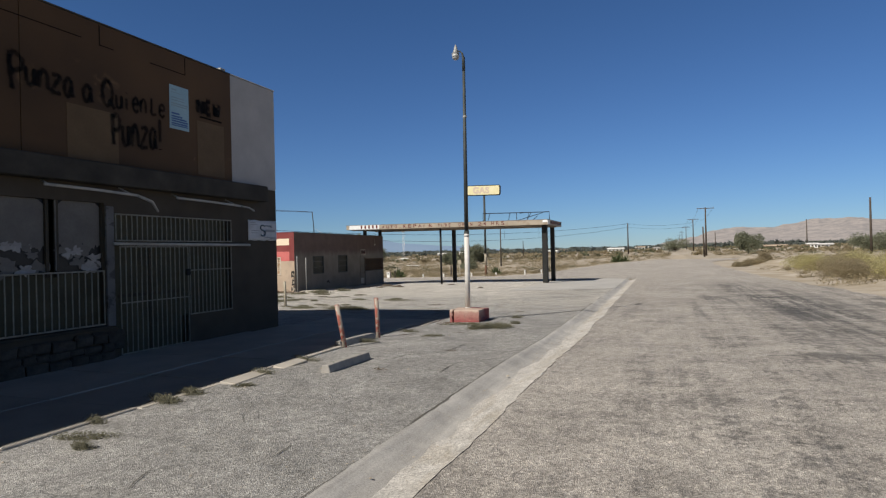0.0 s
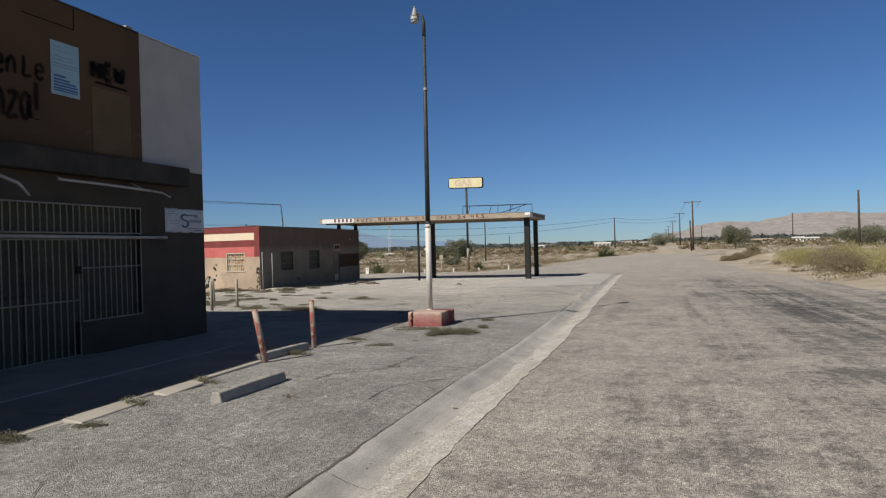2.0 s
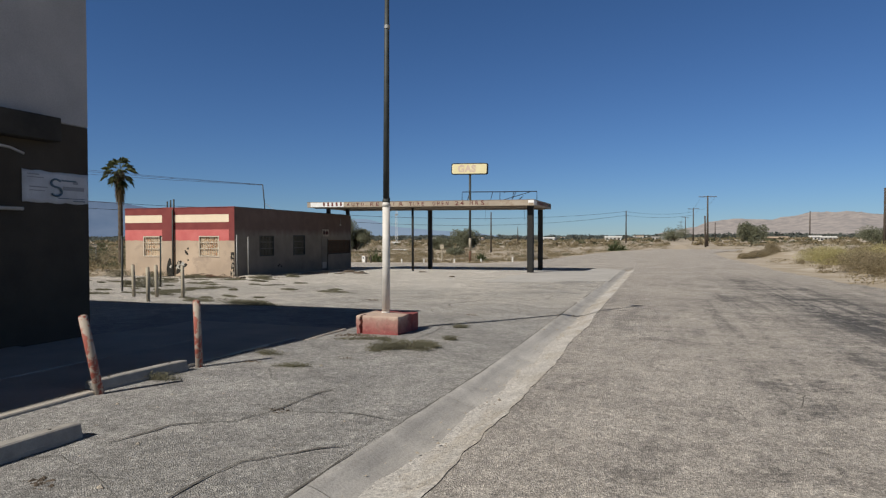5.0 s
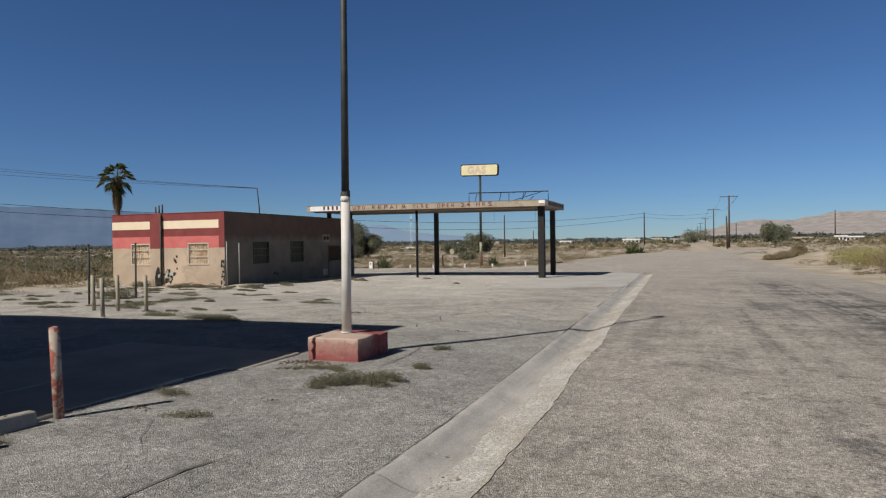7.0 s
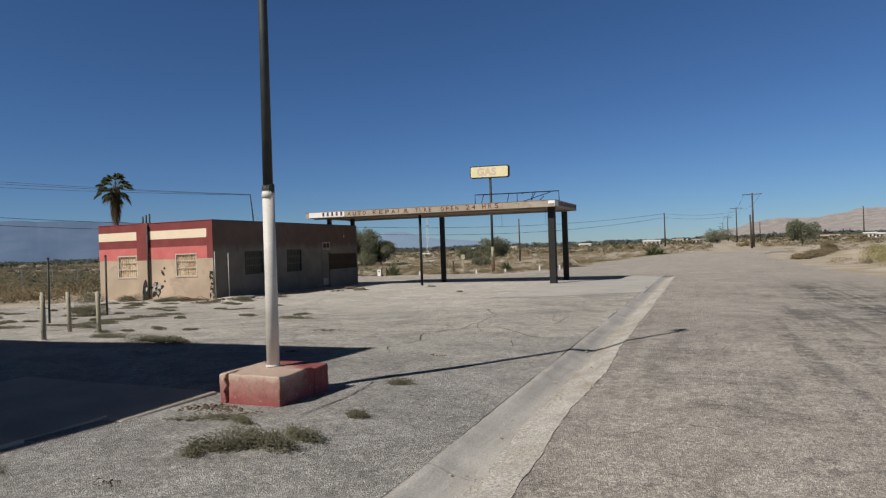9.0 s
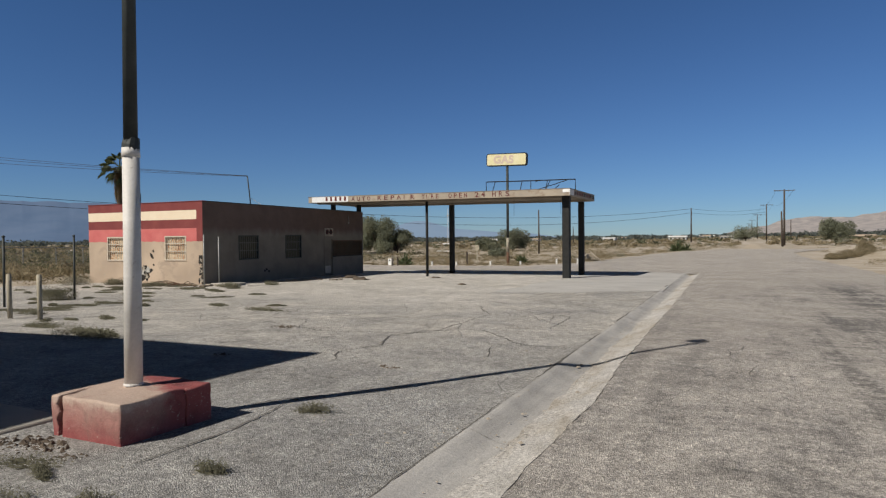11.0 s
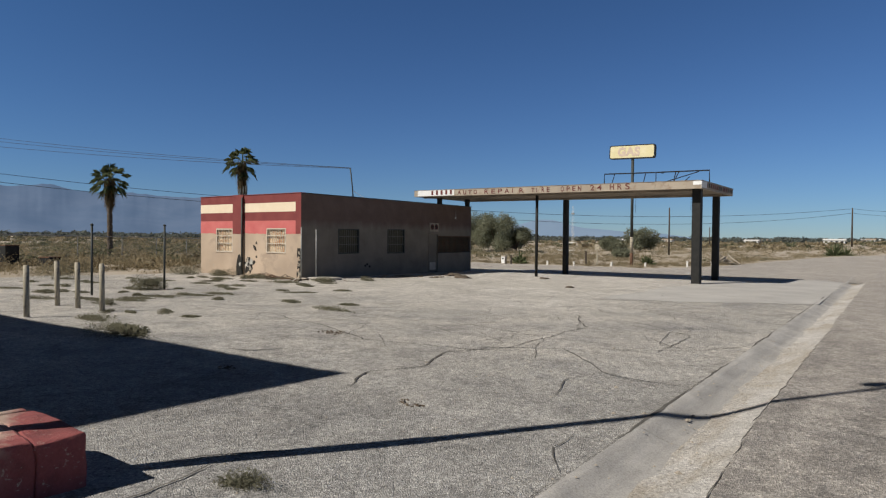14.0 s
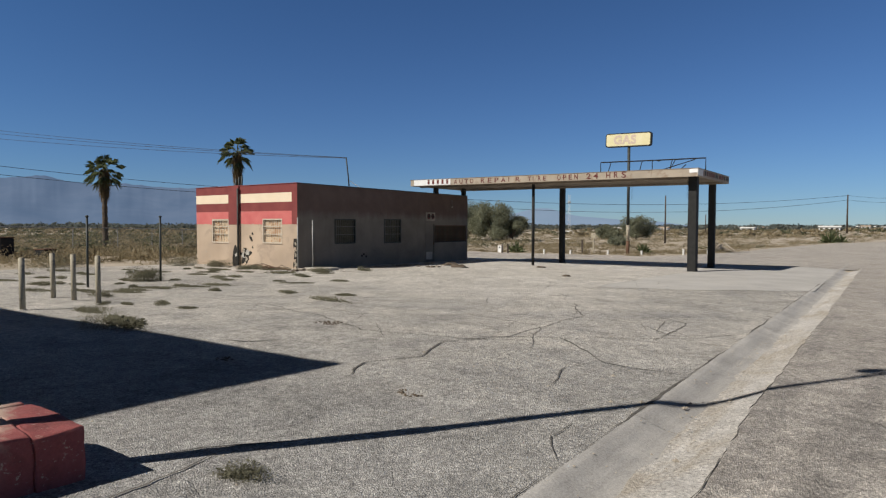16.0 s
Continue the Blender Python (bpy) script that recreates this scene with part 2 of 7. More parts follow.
M = {}
M["gutter"] = gutter_material()
def shoulder_material():
    """Bare aggregate scoured pale, with drifts of tan grit."""
    m, n, l, p = nodes_of("scoured_pale_concrete")
    v = coords(n, l)
    drift_ = noise_tex(n, l, coords(n, l, (1.0, 0.28, 1)), 1.6, 7, 0.7, 0.6)
    blot = noise_tex(n, l, v, 3.5, 6, 0.7)
    pits = noise_tex(n, l, v, 34.0, 5, 0.8)
    col = mix(n, l, ramp(n, l, blot, (0.35, 0.0), (0.65, 1.0)), (0.49, 0.465, 0.43), (0.66, 0.63, 0.585))
    col = mix(n, l, ramp(n, l, drift_, (0.46, 0.0), (0.60, 0.8)), col, (0.43, 0.38, 0.31))
    col = mix(n, l, 0.85, col, ramp(n, l, pits, (0.36, 0.42), (0.62, 1.2)), "MULTIPLY")
    l.new(col, p.inputs["Base Color"])
    p.inputs["Roughness"].default_value = 0.95
    p.inputs["Specular IOR Level"].default_value = 0.2
    bump(n, l, p, mix(n, l, 0.7, blot, pits), 0.9, 0.02)
    return m


M["shoulder"] = shoulder_material()
M["drive"] = plain("bleached_drive_concrete", (0.44, 0.422, 0.395), (0.56, 0.54, 0.505), 0.92, scale=0.8, fine=30, relief=0.5, depth=0.008, pieces=0.10, grain=0.5)
M["road"] = asphalt("old_road_asphalt", (0.48, 0.44, 0.395), (0.565, 0.52, 0.465), (0.61, 0.555, 0.49), streaks=True, cracked=0.12)
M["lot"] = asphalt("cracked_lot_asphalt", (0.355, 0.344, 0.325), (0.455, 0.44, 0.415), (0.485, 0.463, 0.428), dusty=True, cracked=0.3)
M["walk"] = plain("stained_walk_concrete", (0.42, 0.39, 0.34), (0.56, 0.51, 0.44), 0.9, scale=1.4, fine=50, relief=0.4, depth=0.005, pieces=0.15)
M["kerb"] = plain("weathered_stop_concrete", (0.27, 0.255, 0.235), (0.42, 0.395, 0.355), 0.9, scale=7, fine=70, relief=0.4)
M["crack"] = plain("crack_dirt_and_step_shadow", (0.085, 0.08, 0.072), (0.16, 0.148, 0.13), 0.95, scale=3)
def block_material():
    """Red paint worn off the top and bleached towards it, left only along the far side."""
    m, n, l, p = nodes_of("flaking_red_concrete")
    v = coords(n, l)
    sep = n.new("ShaderNodeSeparateXYZ")
    l.new(v, sep.inputs[0])
    rough = noise_tex(n, l, v, 7.0, 7, 0.7, 0.4)
    grit = noise_tex(n, l, v, 60.0, 5, 0.75)
    wobble = calc(n, l, "MULTIPLY", calc(n, l, "SUBTRACT", rough, 0.5), 0.22)
    high = ramp(n, l, calc(n, l, "ADD", sep.outputs[2], wobble), (0.05, 0.0), (0.28, 0.48), (0.335, 1.0))
    back = ramp(n, l, calc(n, l, "ADD", calc(n, l, "ADD", calc(n, l, "MULTIPLY", sep.outputs[0], 0.45), sep.outputs[1]), calc(n, l, "MULTIPLY", wobble, 2.0)), (0.08, 0.0), (0.24, 1.0))
    bare = calc(n, l, "MULTIPLY", high, calc(n, l, "SUBTRACT", 1.0, back))
    chips = ramp(n, l, noise_tex(n, l, v, 16.0, 6, 0.7), (0.62, 0.0), (0.68, 0.8))
    paint = mix(n, l, rough, (0.20, 0.036, 0.038), (0.38, 0.115, 0.105))
    specks = ramp(n, l, noise_tex(n, l, v, 38.0, 4, 0.7), (0.66, 0.0), (0.70, 0.9))
    grime = ramp(n, l, noise_tex(n, l, v, 3.0, 6, 0.7, 0.8), (0.48, 0.0), (0.66, 0.5))
    paint = mix(n, l, grime, paint, (0.09, 0.03, 0.028))
    col = mix(n, l, calc(n, l, "MAXIMUM", calc(n, l, "MAXIMUM", bare, chips), specks), paint, mix(n, l, rough, (0.44, 0.32, 0.255), (0.58, 0.45, 0.365)))
    col = mix(n, l, 0.5, col, ramp(n, l, grit, (0.3, 0.6), (0.7, 1.15)), "MULTIPLY")
    l.new(col, p.inputs["Base Color"])
    p.inputs["Roughness"].default_value = 0.85
    bump(n, l, p, mix(n, l, 0.5, rough, grit), 0.9, 0.02)
    return m


M["red_block"] = block_material()
M["white_pole"] = worn("chalky_white_steel", (0.74, 0.71, 0.66), (0.44, 0.39, 0.33), 0.33, 7.0, 0.55)
M["dark_pole"] = plain("weathered_dark_steel", (0.036, 0.043, 0.042), (0.075, 0.082, 0.078), 0.6, 0.2, 3, 40)
M["galv"] = plain("galvanised_steel", (0.26, 0.26, 0.25), (0.40, 0.40, 0.38), 0.6, 0.4, 9, 60)
M["lens"] = plain("cloudy_lamp_lens", (0.36, 0.36, 0.35), (0.48, 0.48, 0.46), 0.35, 0.0, 9, 60)
M["red_post"] = worn("peeling_red_post", (0.34, 0.095, 0.07), (0.40, 0.34, 0.28), 0.50, 9.0)
M["cream_post"] = worn("faded_cream_post", (0.44, 0.395, 0.30), (0.24, 0.21, 0.165), 0.46, 6.0)
M["brown"] = worn("brown_facade_board", (0.118, 0.064, 0.026), (0.15, 0.086, 0.04), 0.34, 0.9, 0.7, shade=0.5)
M["brown_light"] = plain("repainted_brown_patch", (0.118, 0.075, 0.036), (0.15, 0.096, 0.048), 0.7, scale=2, fine=40)
M["white_wall"] = plain("dirty_white_stucco", (0.40, 0.39, 0.385), (0.50, 0.49, 0.48), 0.85, scale=1.2, fine=45, relief=0.5)
M["dark_wall"] = plain("charcoal_stucco", (0.056, 0.045, 0.032), (0.084, 0.068, 0.049), 0.8, scale=1.5, fine=45, relief=0.5)
M["pilaster"] = worn("scuffed_grey_pilaster", (0.17, 0.165, 0.16), (0.07, 0.068, 0.065), 0.45, 4.0)
M["ledge"] = plain("dusty_dark_ledge", (0.034, 0.031, 0.026), (0.07, 0.062, 0.05), 0.85, scale=2, fine=35, relief=0.4)
M["dark_bar"] = plain("dull_grey_bars", (0.13, 0.12, 0.11), (0.21, 0.195, 0.175), 0.7, 0.0, 8, 60, relief=0.1)
M["bars"] = plain("white_painted_bars", (0.20, 0.185, 0.15), (0.33, 0.31, 0.255), 0.6, 0.0, 8, 60, relief=0.1)
M["rod"] = plain("old_awning_tube", (0.42, 0.40, 0.355), (0.58, 0.55, 0.49), 0.5, 0.1, 6, 40)
M["door_dark"] = plain("dark_wood_door", (0.055, 0.049, 0.030), (0.095, 0.085, 0.05), 0.7, scale=2, fine=25)
M["scraped"] = plain("black_bare_glass", (0.008, 0.008, 0.008), (0.016, 0.016, 0.015), 0.3, scale=3, relief=0.0)
M["film"] = plain("grey_window_paint", (0.135, 0.124, 0.11), (0.19, 0.175, 0.155), 0.6, scale=2.0, fine=30)
M["film_light"] = plain("pale_paint_flakes", (0.27, 0.26, 0.245), (0.44, 0.42, 0.40), 0.6, scale=5, fine=30)
M["stone"] = plain("dark_rubble_stone", (0.05, 0.042, 0.035), (0.11, 0.093, 0.075), 0.9, scale=6, fine=30, relief=0.6, depth=0.01, pieces=0.4)
def spray_material():
    """Black paint whose cover thins towards the rim of each stroke."""
    m, n, l, p = nodes_of("black_spray_paint")
    v = coords(n, l)
    a = n.new("ShaderNodeAttribute")
    a.attribute_name = "paint_cover"
    mist = noise_tex(n, l, v, 34.0, 4, 0.8)
    patchy = noise_tex(n, l, v, 4.0, 4, 0.6)
    cover = calc(n, l, "ADD", calc(n, l, "MULTIPLY", a.outputs["Fac"], 1.5), calc(n, l, "MULTIPLY_ADD", mist, 0.9, -0.85))
    cover = calc(n, l, "MULTIPLY", calc(n, l, "MINIMUM", calc(n, l, "MAXIMUM", cover, 0.0), 0.84), ramp(n, l, patchy, (0.3, 0.65), (0.6, 1.0)))
    p.inputs["Base Color"].default_value = (0.012, 0.010, 0.009, 1)
    p.inputs["Roughness"].default_value = 0.9
    p.inputs["Specular IOR Level"].default_value = 0.1
    l.new(cover, p.inputs["Alpha"])
    return m


M["spray"] = spray_material()
M["seam"] = plain("dark_board_seam", (0.010, 0.009, 0.008), (0.018, 0.016, 0.014), 0.95, scale=4, relief=0.0, spec=0.0)
M["notice"] = plain("pale_blue_notice", (0.30, 0.47, 0.56), (0.36, 0.53, 0.61), 0.6, scale=2, relief=0.0)
M["notice_ink"] = plain("faded_blue_ink", (0.05, 0.12, 0.30), (0.08, 0.16, 0.36), 0.6, relief=0.0)
M["notice_grey"] = plain("faded_grey_ink", (0.26, 0.36, 0.42), (0.32, 0.42, 0.47), 0.6, relief=0.0)
M["banner"] = plain("torn_white_banner", (0.52, 0.53, 0.55), (0.66, 0.67, 0.69), 0.5, scale=4, relief=0.1)
M["banner_ink"] = plain("slate_banner_ink", (0.10, 0.15, 0.19), (0.15, 0.21, 0.25), 0.5, relief=0.0)
M["banner_grey"] = plain("grey_banner_ink", (0.30, 0.31, 0.33), (0.36, 0.37, 0.39), 0.5, relief=0.0)
M["tan_wall"] = worn("stained_tan_stucco", (0.53, 0.415, 0.31), (0.40, 0.315, 0.24), 0.44, 1.1, 0.9, shade=0.34)
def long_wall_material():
    """Grey-brown stucco, darkened for shade; brown paint sprayed over its upper part, edge soft."""
    m, n, l, p = nodes_of("shade_darkened_stucco")
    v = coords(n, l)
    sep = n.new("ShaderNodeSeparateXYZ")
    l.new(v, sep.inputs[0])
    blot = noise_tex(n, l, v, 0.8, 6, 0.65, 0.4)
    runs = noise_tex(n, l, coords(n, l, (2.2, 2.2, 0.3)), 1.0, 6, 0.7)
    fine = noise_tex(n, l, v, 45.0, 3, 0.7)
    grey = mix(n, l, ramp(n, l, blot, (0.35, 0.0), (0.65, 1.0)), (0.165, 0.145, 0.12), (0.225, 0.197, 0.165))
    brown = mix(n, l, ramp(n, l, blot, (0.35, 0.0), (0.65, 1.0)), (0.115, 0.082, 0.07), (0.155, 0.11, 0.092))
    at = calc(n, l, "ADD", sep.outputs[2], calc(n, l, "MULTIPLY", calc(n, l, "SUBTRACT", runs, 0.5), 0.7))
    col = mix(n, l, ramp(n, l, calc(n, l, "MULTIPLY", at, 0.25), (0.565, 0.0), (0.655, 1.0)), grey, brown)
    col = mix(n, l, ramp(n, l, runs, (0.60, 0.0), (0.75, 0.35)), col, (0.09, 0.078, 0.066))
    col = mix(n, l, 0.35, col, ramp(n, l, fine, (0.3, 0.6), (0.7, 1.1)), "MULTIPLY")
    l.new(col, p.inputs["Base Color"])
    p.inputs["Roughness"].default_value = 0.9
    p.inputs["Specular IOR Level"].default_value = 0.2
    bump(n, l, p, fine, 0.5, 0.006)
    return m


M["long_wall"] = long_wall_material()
M["maroon"] = plain("maroon_paint", (0.18, 0.038, 0.038), (0.235, 0.058, 0.052), 0.8, scale=1.5, fine=45, relief=0.4)
M["pink"] = plain("salmon_pink_paint", (0.52, 0.125, 0.12), (0.60, 0.18, 0.165), 0.85, scale=1.4, fine=45, relief=0.4)
M["cream"] = plain("cream_paint", (0.76, 0.63, 0.46), (0.82, 0.70, 0.53), 0.8, scale=1.5, fine=45, relief=0.3)
M["char"] = plain("burnt_and_hole_shade_black", (0.015, 0.014, 0.012), (0.045, 0.04, 0.035), 0.95, scale=6, relief=0.5)
M["lime"] = plain("broken_plaster_white", (0.35, 0.34, 0.31), (0.58, 0.55, 0.49), 0.95, scale=9, relief=0.6)
M["roof"] = plain("grey_roof_felt", (0.10, 0.10, 0.10), (0.17, 0.165, 0.155), 0.9, scale=2)
M["board"] = worn("weathered_window_boards", (0.66, 0.52, 0.36), (0.40, 0.22, 0.12), 0.46, 5.0)
M["pale_bar"] = plain("cream_painted_bars", (0.50, 0.44, 0.35), (0.62, 0.56, 0.46), 0.7, 0.0, 8, 60, relief=0.1)
M["canopy_face"] = worn("weathered_canopy_fascia", (0.44, 0.375, 0.295), (0.30, 0.235, 0.175), 0.42, 2.6, 0.8)
# two mottled browns, darker than the fascia
M["canopy_under"] = plain("mottled_brown_soffit", (0.20, 0.165, 0.13), (0.32, 0.27, 0.215), 0.85, scale=1.1, fine=30)
M["canopy_white"] = plain("white_fascia_panel", (0.72, 0.72, 0.70), (0.80, 0.80, 0.78), 0.7, scale=3)
M["letter_red"] = worn("flaking_red_letters", (0.16, 0.042, 0.038), (0.38, 0.31, 0.24), 0.37, 8.0)
M["sign_yellow"] = plain("faded_yellow_sign_face", (0.70, 0.63, 0.35), (0.77, 0.70, 0.45), 0.5, scale=1.5, relief=0.0)
M["sign_letters"] = plain("faded_pink_letters", (0.58, 0.45, 0.37), (0.64, 0.52, 0.41), 0.5, scale=3, relief=0.0)
M["black_trim"] = plain("black_metal_trim", (0.012, 0.012, 0.012), (0.024, 0.024, 0.022), 0.7, 0.0, 5)
M["wood_pole"] = plain("weathered_pole_wood", (0.055, 0.043, 0.034), (0.095, 0.076, 0.06), 0.9, scale=2, fine=30)
M["wire"] = plain("black_cable", (0.03, 0.03, 0.03), (0.05, 0.05, 0.05), 0.7, relief=0.0)
M["rust"] = plain("rusty_steel", (0.10, 0.055, 0.035), (0.19, 0.11, 0.07), 0.85, 0.2, 9, 50)
M["white_paint"] = plain("sunlit_white_paint", (0.70, 0.69, 0.66), (0.80, 0.79, 0.76), 0.7, scale=2)
M["sand"] = None
M["shrub_dry"] = leafy("dry_tan_brush", (0.195, 0.16, 0.095), (0.31, 0.258, 0.165), (0.43, 0.365, 0.24))
M["shrub_green"] = leafy("dusty_green_brush", (0.085, 0.092, 0.052), (0.145, 0.148, 0.09), (0.23, 0.22, 0.135))
M["shrub_yellow"] = leafy("yellow_green_brush", (0.30, 0.275, 0.12), (0.44, 0.395, 0.19), (0.56, 0.50, 0.29))
M["weed"] = leafy("low_grey_green_weed", (0.115, 0.112, 0.076), (0.18, 0.172, 0.118), (0.265, 0.248, 0.175))
M["tree_leaf"] = leafy("grey_green_tamarisk", (0.12, 0.132, 0.088), (0.215, 0.225, 0.155), (0.33, 0.335, 0.245))
# foliage lightened and greyed in its colour to stand for haze
M["far_leaf"] = leafy("hazed_far_foliage", (0.09, 0.105, 0.095), (0.125, 0.14, 0.125), (0.17, 0.18, 0.16))
M["palm_leaf"] = leafy("palm_frond_green", (0.06, 0.08, 0.035), (0.13, 0.155, 0.075), (0.24, 0.26, 0.15))
M["palm_skirt"] = leafy("dead_palm_skirt", (0.09, 0.065, 0.035), (0.15, 0.11, 0.06), (0.21, 0.16, 0.09))
M["bark"] = plain("brown_bark", (0.08, 0.06, 0.045), (0.15, 0.12, 0.09), 0.95, scale=5, fine=30, relief=0.6, depth=0.02)
M["track"] = plain("packed_pale_dirt", (0.40, 0.335, 0.255), (0.52, 0.44, 0.34), 0.95, scale=0.6, fine=14, relief=0.4, depth=0.02)
M["rock"] = plain("broken_rubble", (0.25, 0.22, 0.18), (0.42, 0.37, 0.30), 0.95, scale=5, relief=0.5)


def sand_material():
    m, n, l, p = nodes_of("desert_sand")
    v = coords(n, l)
    big = noise_tex(n, l, v, 0.035, 6, 0.6, 0.4)
    mid = noise_tex(n, l, v, 0.45, 6, 0.65)
    grit = noise_tex(n, l, v, 14.0, 5, 0.7)
    col = mix(n, l, ramp(n, l, big, (0.35, 0.0), (0.65, 1.0)), (0.56, 0.50, 0.43), (0.46, 0.40, 0.325))
    col = mix(n, l, ramp(n, l, mid, (0.36, 0.0), (0.60, 0.85)), col, (0.35, 0.295, 0.215))
    col = mix(n, l, 0.5, col, ramp(n, l, grit, (0.3, 0.6), (0.7, 1.0)), "MULTIPLY")
    l.new(col, p.inputs["Base Color"])
    p.inputs["Roughness"].default_value = 0.95
    p.inputs["Specular IOR Level"].default_value = 0.15
    bump(n, l, p, mix(n, l, 0.4, mid, grit), 0.6, 0.06)
    return m


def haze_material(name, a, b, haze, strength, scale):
    """Far mountains: bare rock, the haze of kilometres of air added as glow."""
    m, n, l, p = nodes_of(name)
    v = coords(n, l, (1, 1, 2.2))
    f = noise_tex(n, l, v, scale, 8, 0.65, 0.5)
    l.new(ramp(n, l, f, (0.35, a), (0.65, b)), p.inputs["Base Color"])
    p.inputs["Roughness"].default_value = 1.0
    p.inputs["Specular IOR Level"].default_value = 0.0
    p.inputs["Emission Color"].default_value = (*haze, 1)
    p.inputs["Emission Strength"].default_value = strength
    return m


M["sand"] = sand_material()
# muted base colours plus a bluish glow stand for the distance haze
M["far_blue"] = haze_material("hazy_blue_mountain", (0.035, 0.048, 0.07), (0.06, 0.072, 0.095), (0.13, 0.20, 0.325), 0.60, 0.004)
M["far_pale"] = haze_material("haze_glow_mountain", (0.05, 0.055, 0.07), (0.07, 0.07, 0.085), (0.19, 0.28, 0.385), 0.92, 0.004)
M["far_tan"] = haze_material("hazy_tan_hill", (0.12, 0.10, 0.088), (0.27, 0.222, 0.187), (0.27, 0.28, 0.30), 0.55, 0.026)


# ---- builders ----
def part(name, bm, material, parent=None, label="", at=(0, 0, 0), turn=(0, 0, 0), flat=True, sized=False):
    """One bmesh, drawn in plan units, as one object in metres."""
    if not sized:
        bmesh.ops.scale(bm, vec=(S, S, S), verts=bm.verts)
    me = bpy.data.meshes.new(name)
    bm.to_mesh(me)
    bm.free()
    return shared(name, me, material, parent, label, at, turn, flat)


def shared(name, me, material, parent=None, label="", at=(0, 0, 0), turn=(0, 0, 0), flat=True):
    if not me.materials:
        me.materials.append(M[material] if isinstance(material, str) else material)
        if not flat:
            me.polygons.foreach_set("use_smooth", [True] * len(me.polygons))
    ob = new(name, me)
    ob.matrix_basis = pose(*(S * a for a in at), *turn)
    ob.parent = parent
    if label:
        tagged(ob, label)
    return ob


def thing(name, label, category, at=(0, 0, 0), turn=(0, 0, 0), group="", kind=""):
    ob = new(name)
    ob.empty_display_size = 0.2
    ob.matrix_basis = pose(*(S * a for a in at), *turn)
    return tagged(ob, label, category, group, kind)


def box(x0, y0, z0, x1, y1, z1, bevel=0.0, bm=None, segments=1):
    bm = bm or bmesh.new()
    vs = bmesh.ops.create_cube(bm, size=1.0)["verts"]
    for v in vs:
        v.co = Vector(((x0 + x1) / 2 + v.co.x * (x1 - x0), (y0 + y1) / 2 + v.co.y * (y1 - y0), (z0 + z1) / 2 + v.co.z * (z1 - z0)))
    if bevel:
        es = list({e for v in vs for e in v.link_edges})
        bmesh.ops.bevel(bm, geom=es, offset=bevel, segments=segments, affect="EDGES", profile=0.5)
    return bm


def tube(points, radii, sides=8, bm=None, caps=True):
    """A round bar along points; radii one number or one for each point."""
    bm = bm or bmesh.new()
    pts = [Vector(p) for p in points]
    rr = radii if isinstance(radii, (list, tuple)) else [radii] * len(pts)
    rings = []
    for i, p in enumerate(pts):
        d = (pts[min(i + 1, len(pts) - 1)] - pts[max(i - 1, 0)]).normalized()
        a = d.orthogonal().normalized() if not rings else (ref - d * ref.dot(d)).normalized()
        ref = a
        b = d.cross(a)
        rings.append([bm.verts.new(p + (a * math.cos(2 * math.pi * k / sides) + b * math.sin(2 * math.pi * k / sides)) * rr[i]) for k in range(sides)])
    for r, q in zip(rings, rings[1:]):
        for k in range(sides):
            bm.faces.new((r[k], r[(k + 1) % sides], q[(k + 1) % sides], q[k]))
    if caps:
        bm.faces.new(rings[0][::-1])
        bm.faces.new(rings[-1])
    return bm


def lathe(profile, sides=16, bm=None):
    """A turned shape from (radius, height) pairs, closed at both ends."""
    bm = bm or bmesh.new()
    rings = [[bm.verts.new((r * math.cos(2 * math.pi * k / sides), r * math.sin(2 * math.pi * k / sides), z)) for k in range(sides)] for r, z in profile]
    for r, q in zip(rings, rings[1:]):
        for k in range(sides):
            bm.faces.new((r[k], r[(k + 1) % sides], q[(k + 1) % sides], q[k]))
    bm.faces.new(rings[0][::-1])
    bm.faces.new(rings[-1])
    return bm


def roughen(bm, amount, scale, keep_below=None):
    for v in bm.verts:
        if keep_below is None or v.co.z > keep_below:
            v.co += noise.noise_vector(v.co * scale) * amount
    return bm


def thicken(bm, t, way=(0, 1, 0)):
    """Gives a flat sheet a thickness t."""
    made = bmesh.ops.extrude_face_region(bm, geom=list(bm.faces))["geom"]
    bmesh.ops.translate(bm, vec=Vector(way) * t, verts=[g for g in made if isinstance(g, bmesh.types.BMVert)])
    bmesh.ops.recalc_face_normals(bm, faces=bm.faces)
    return bm


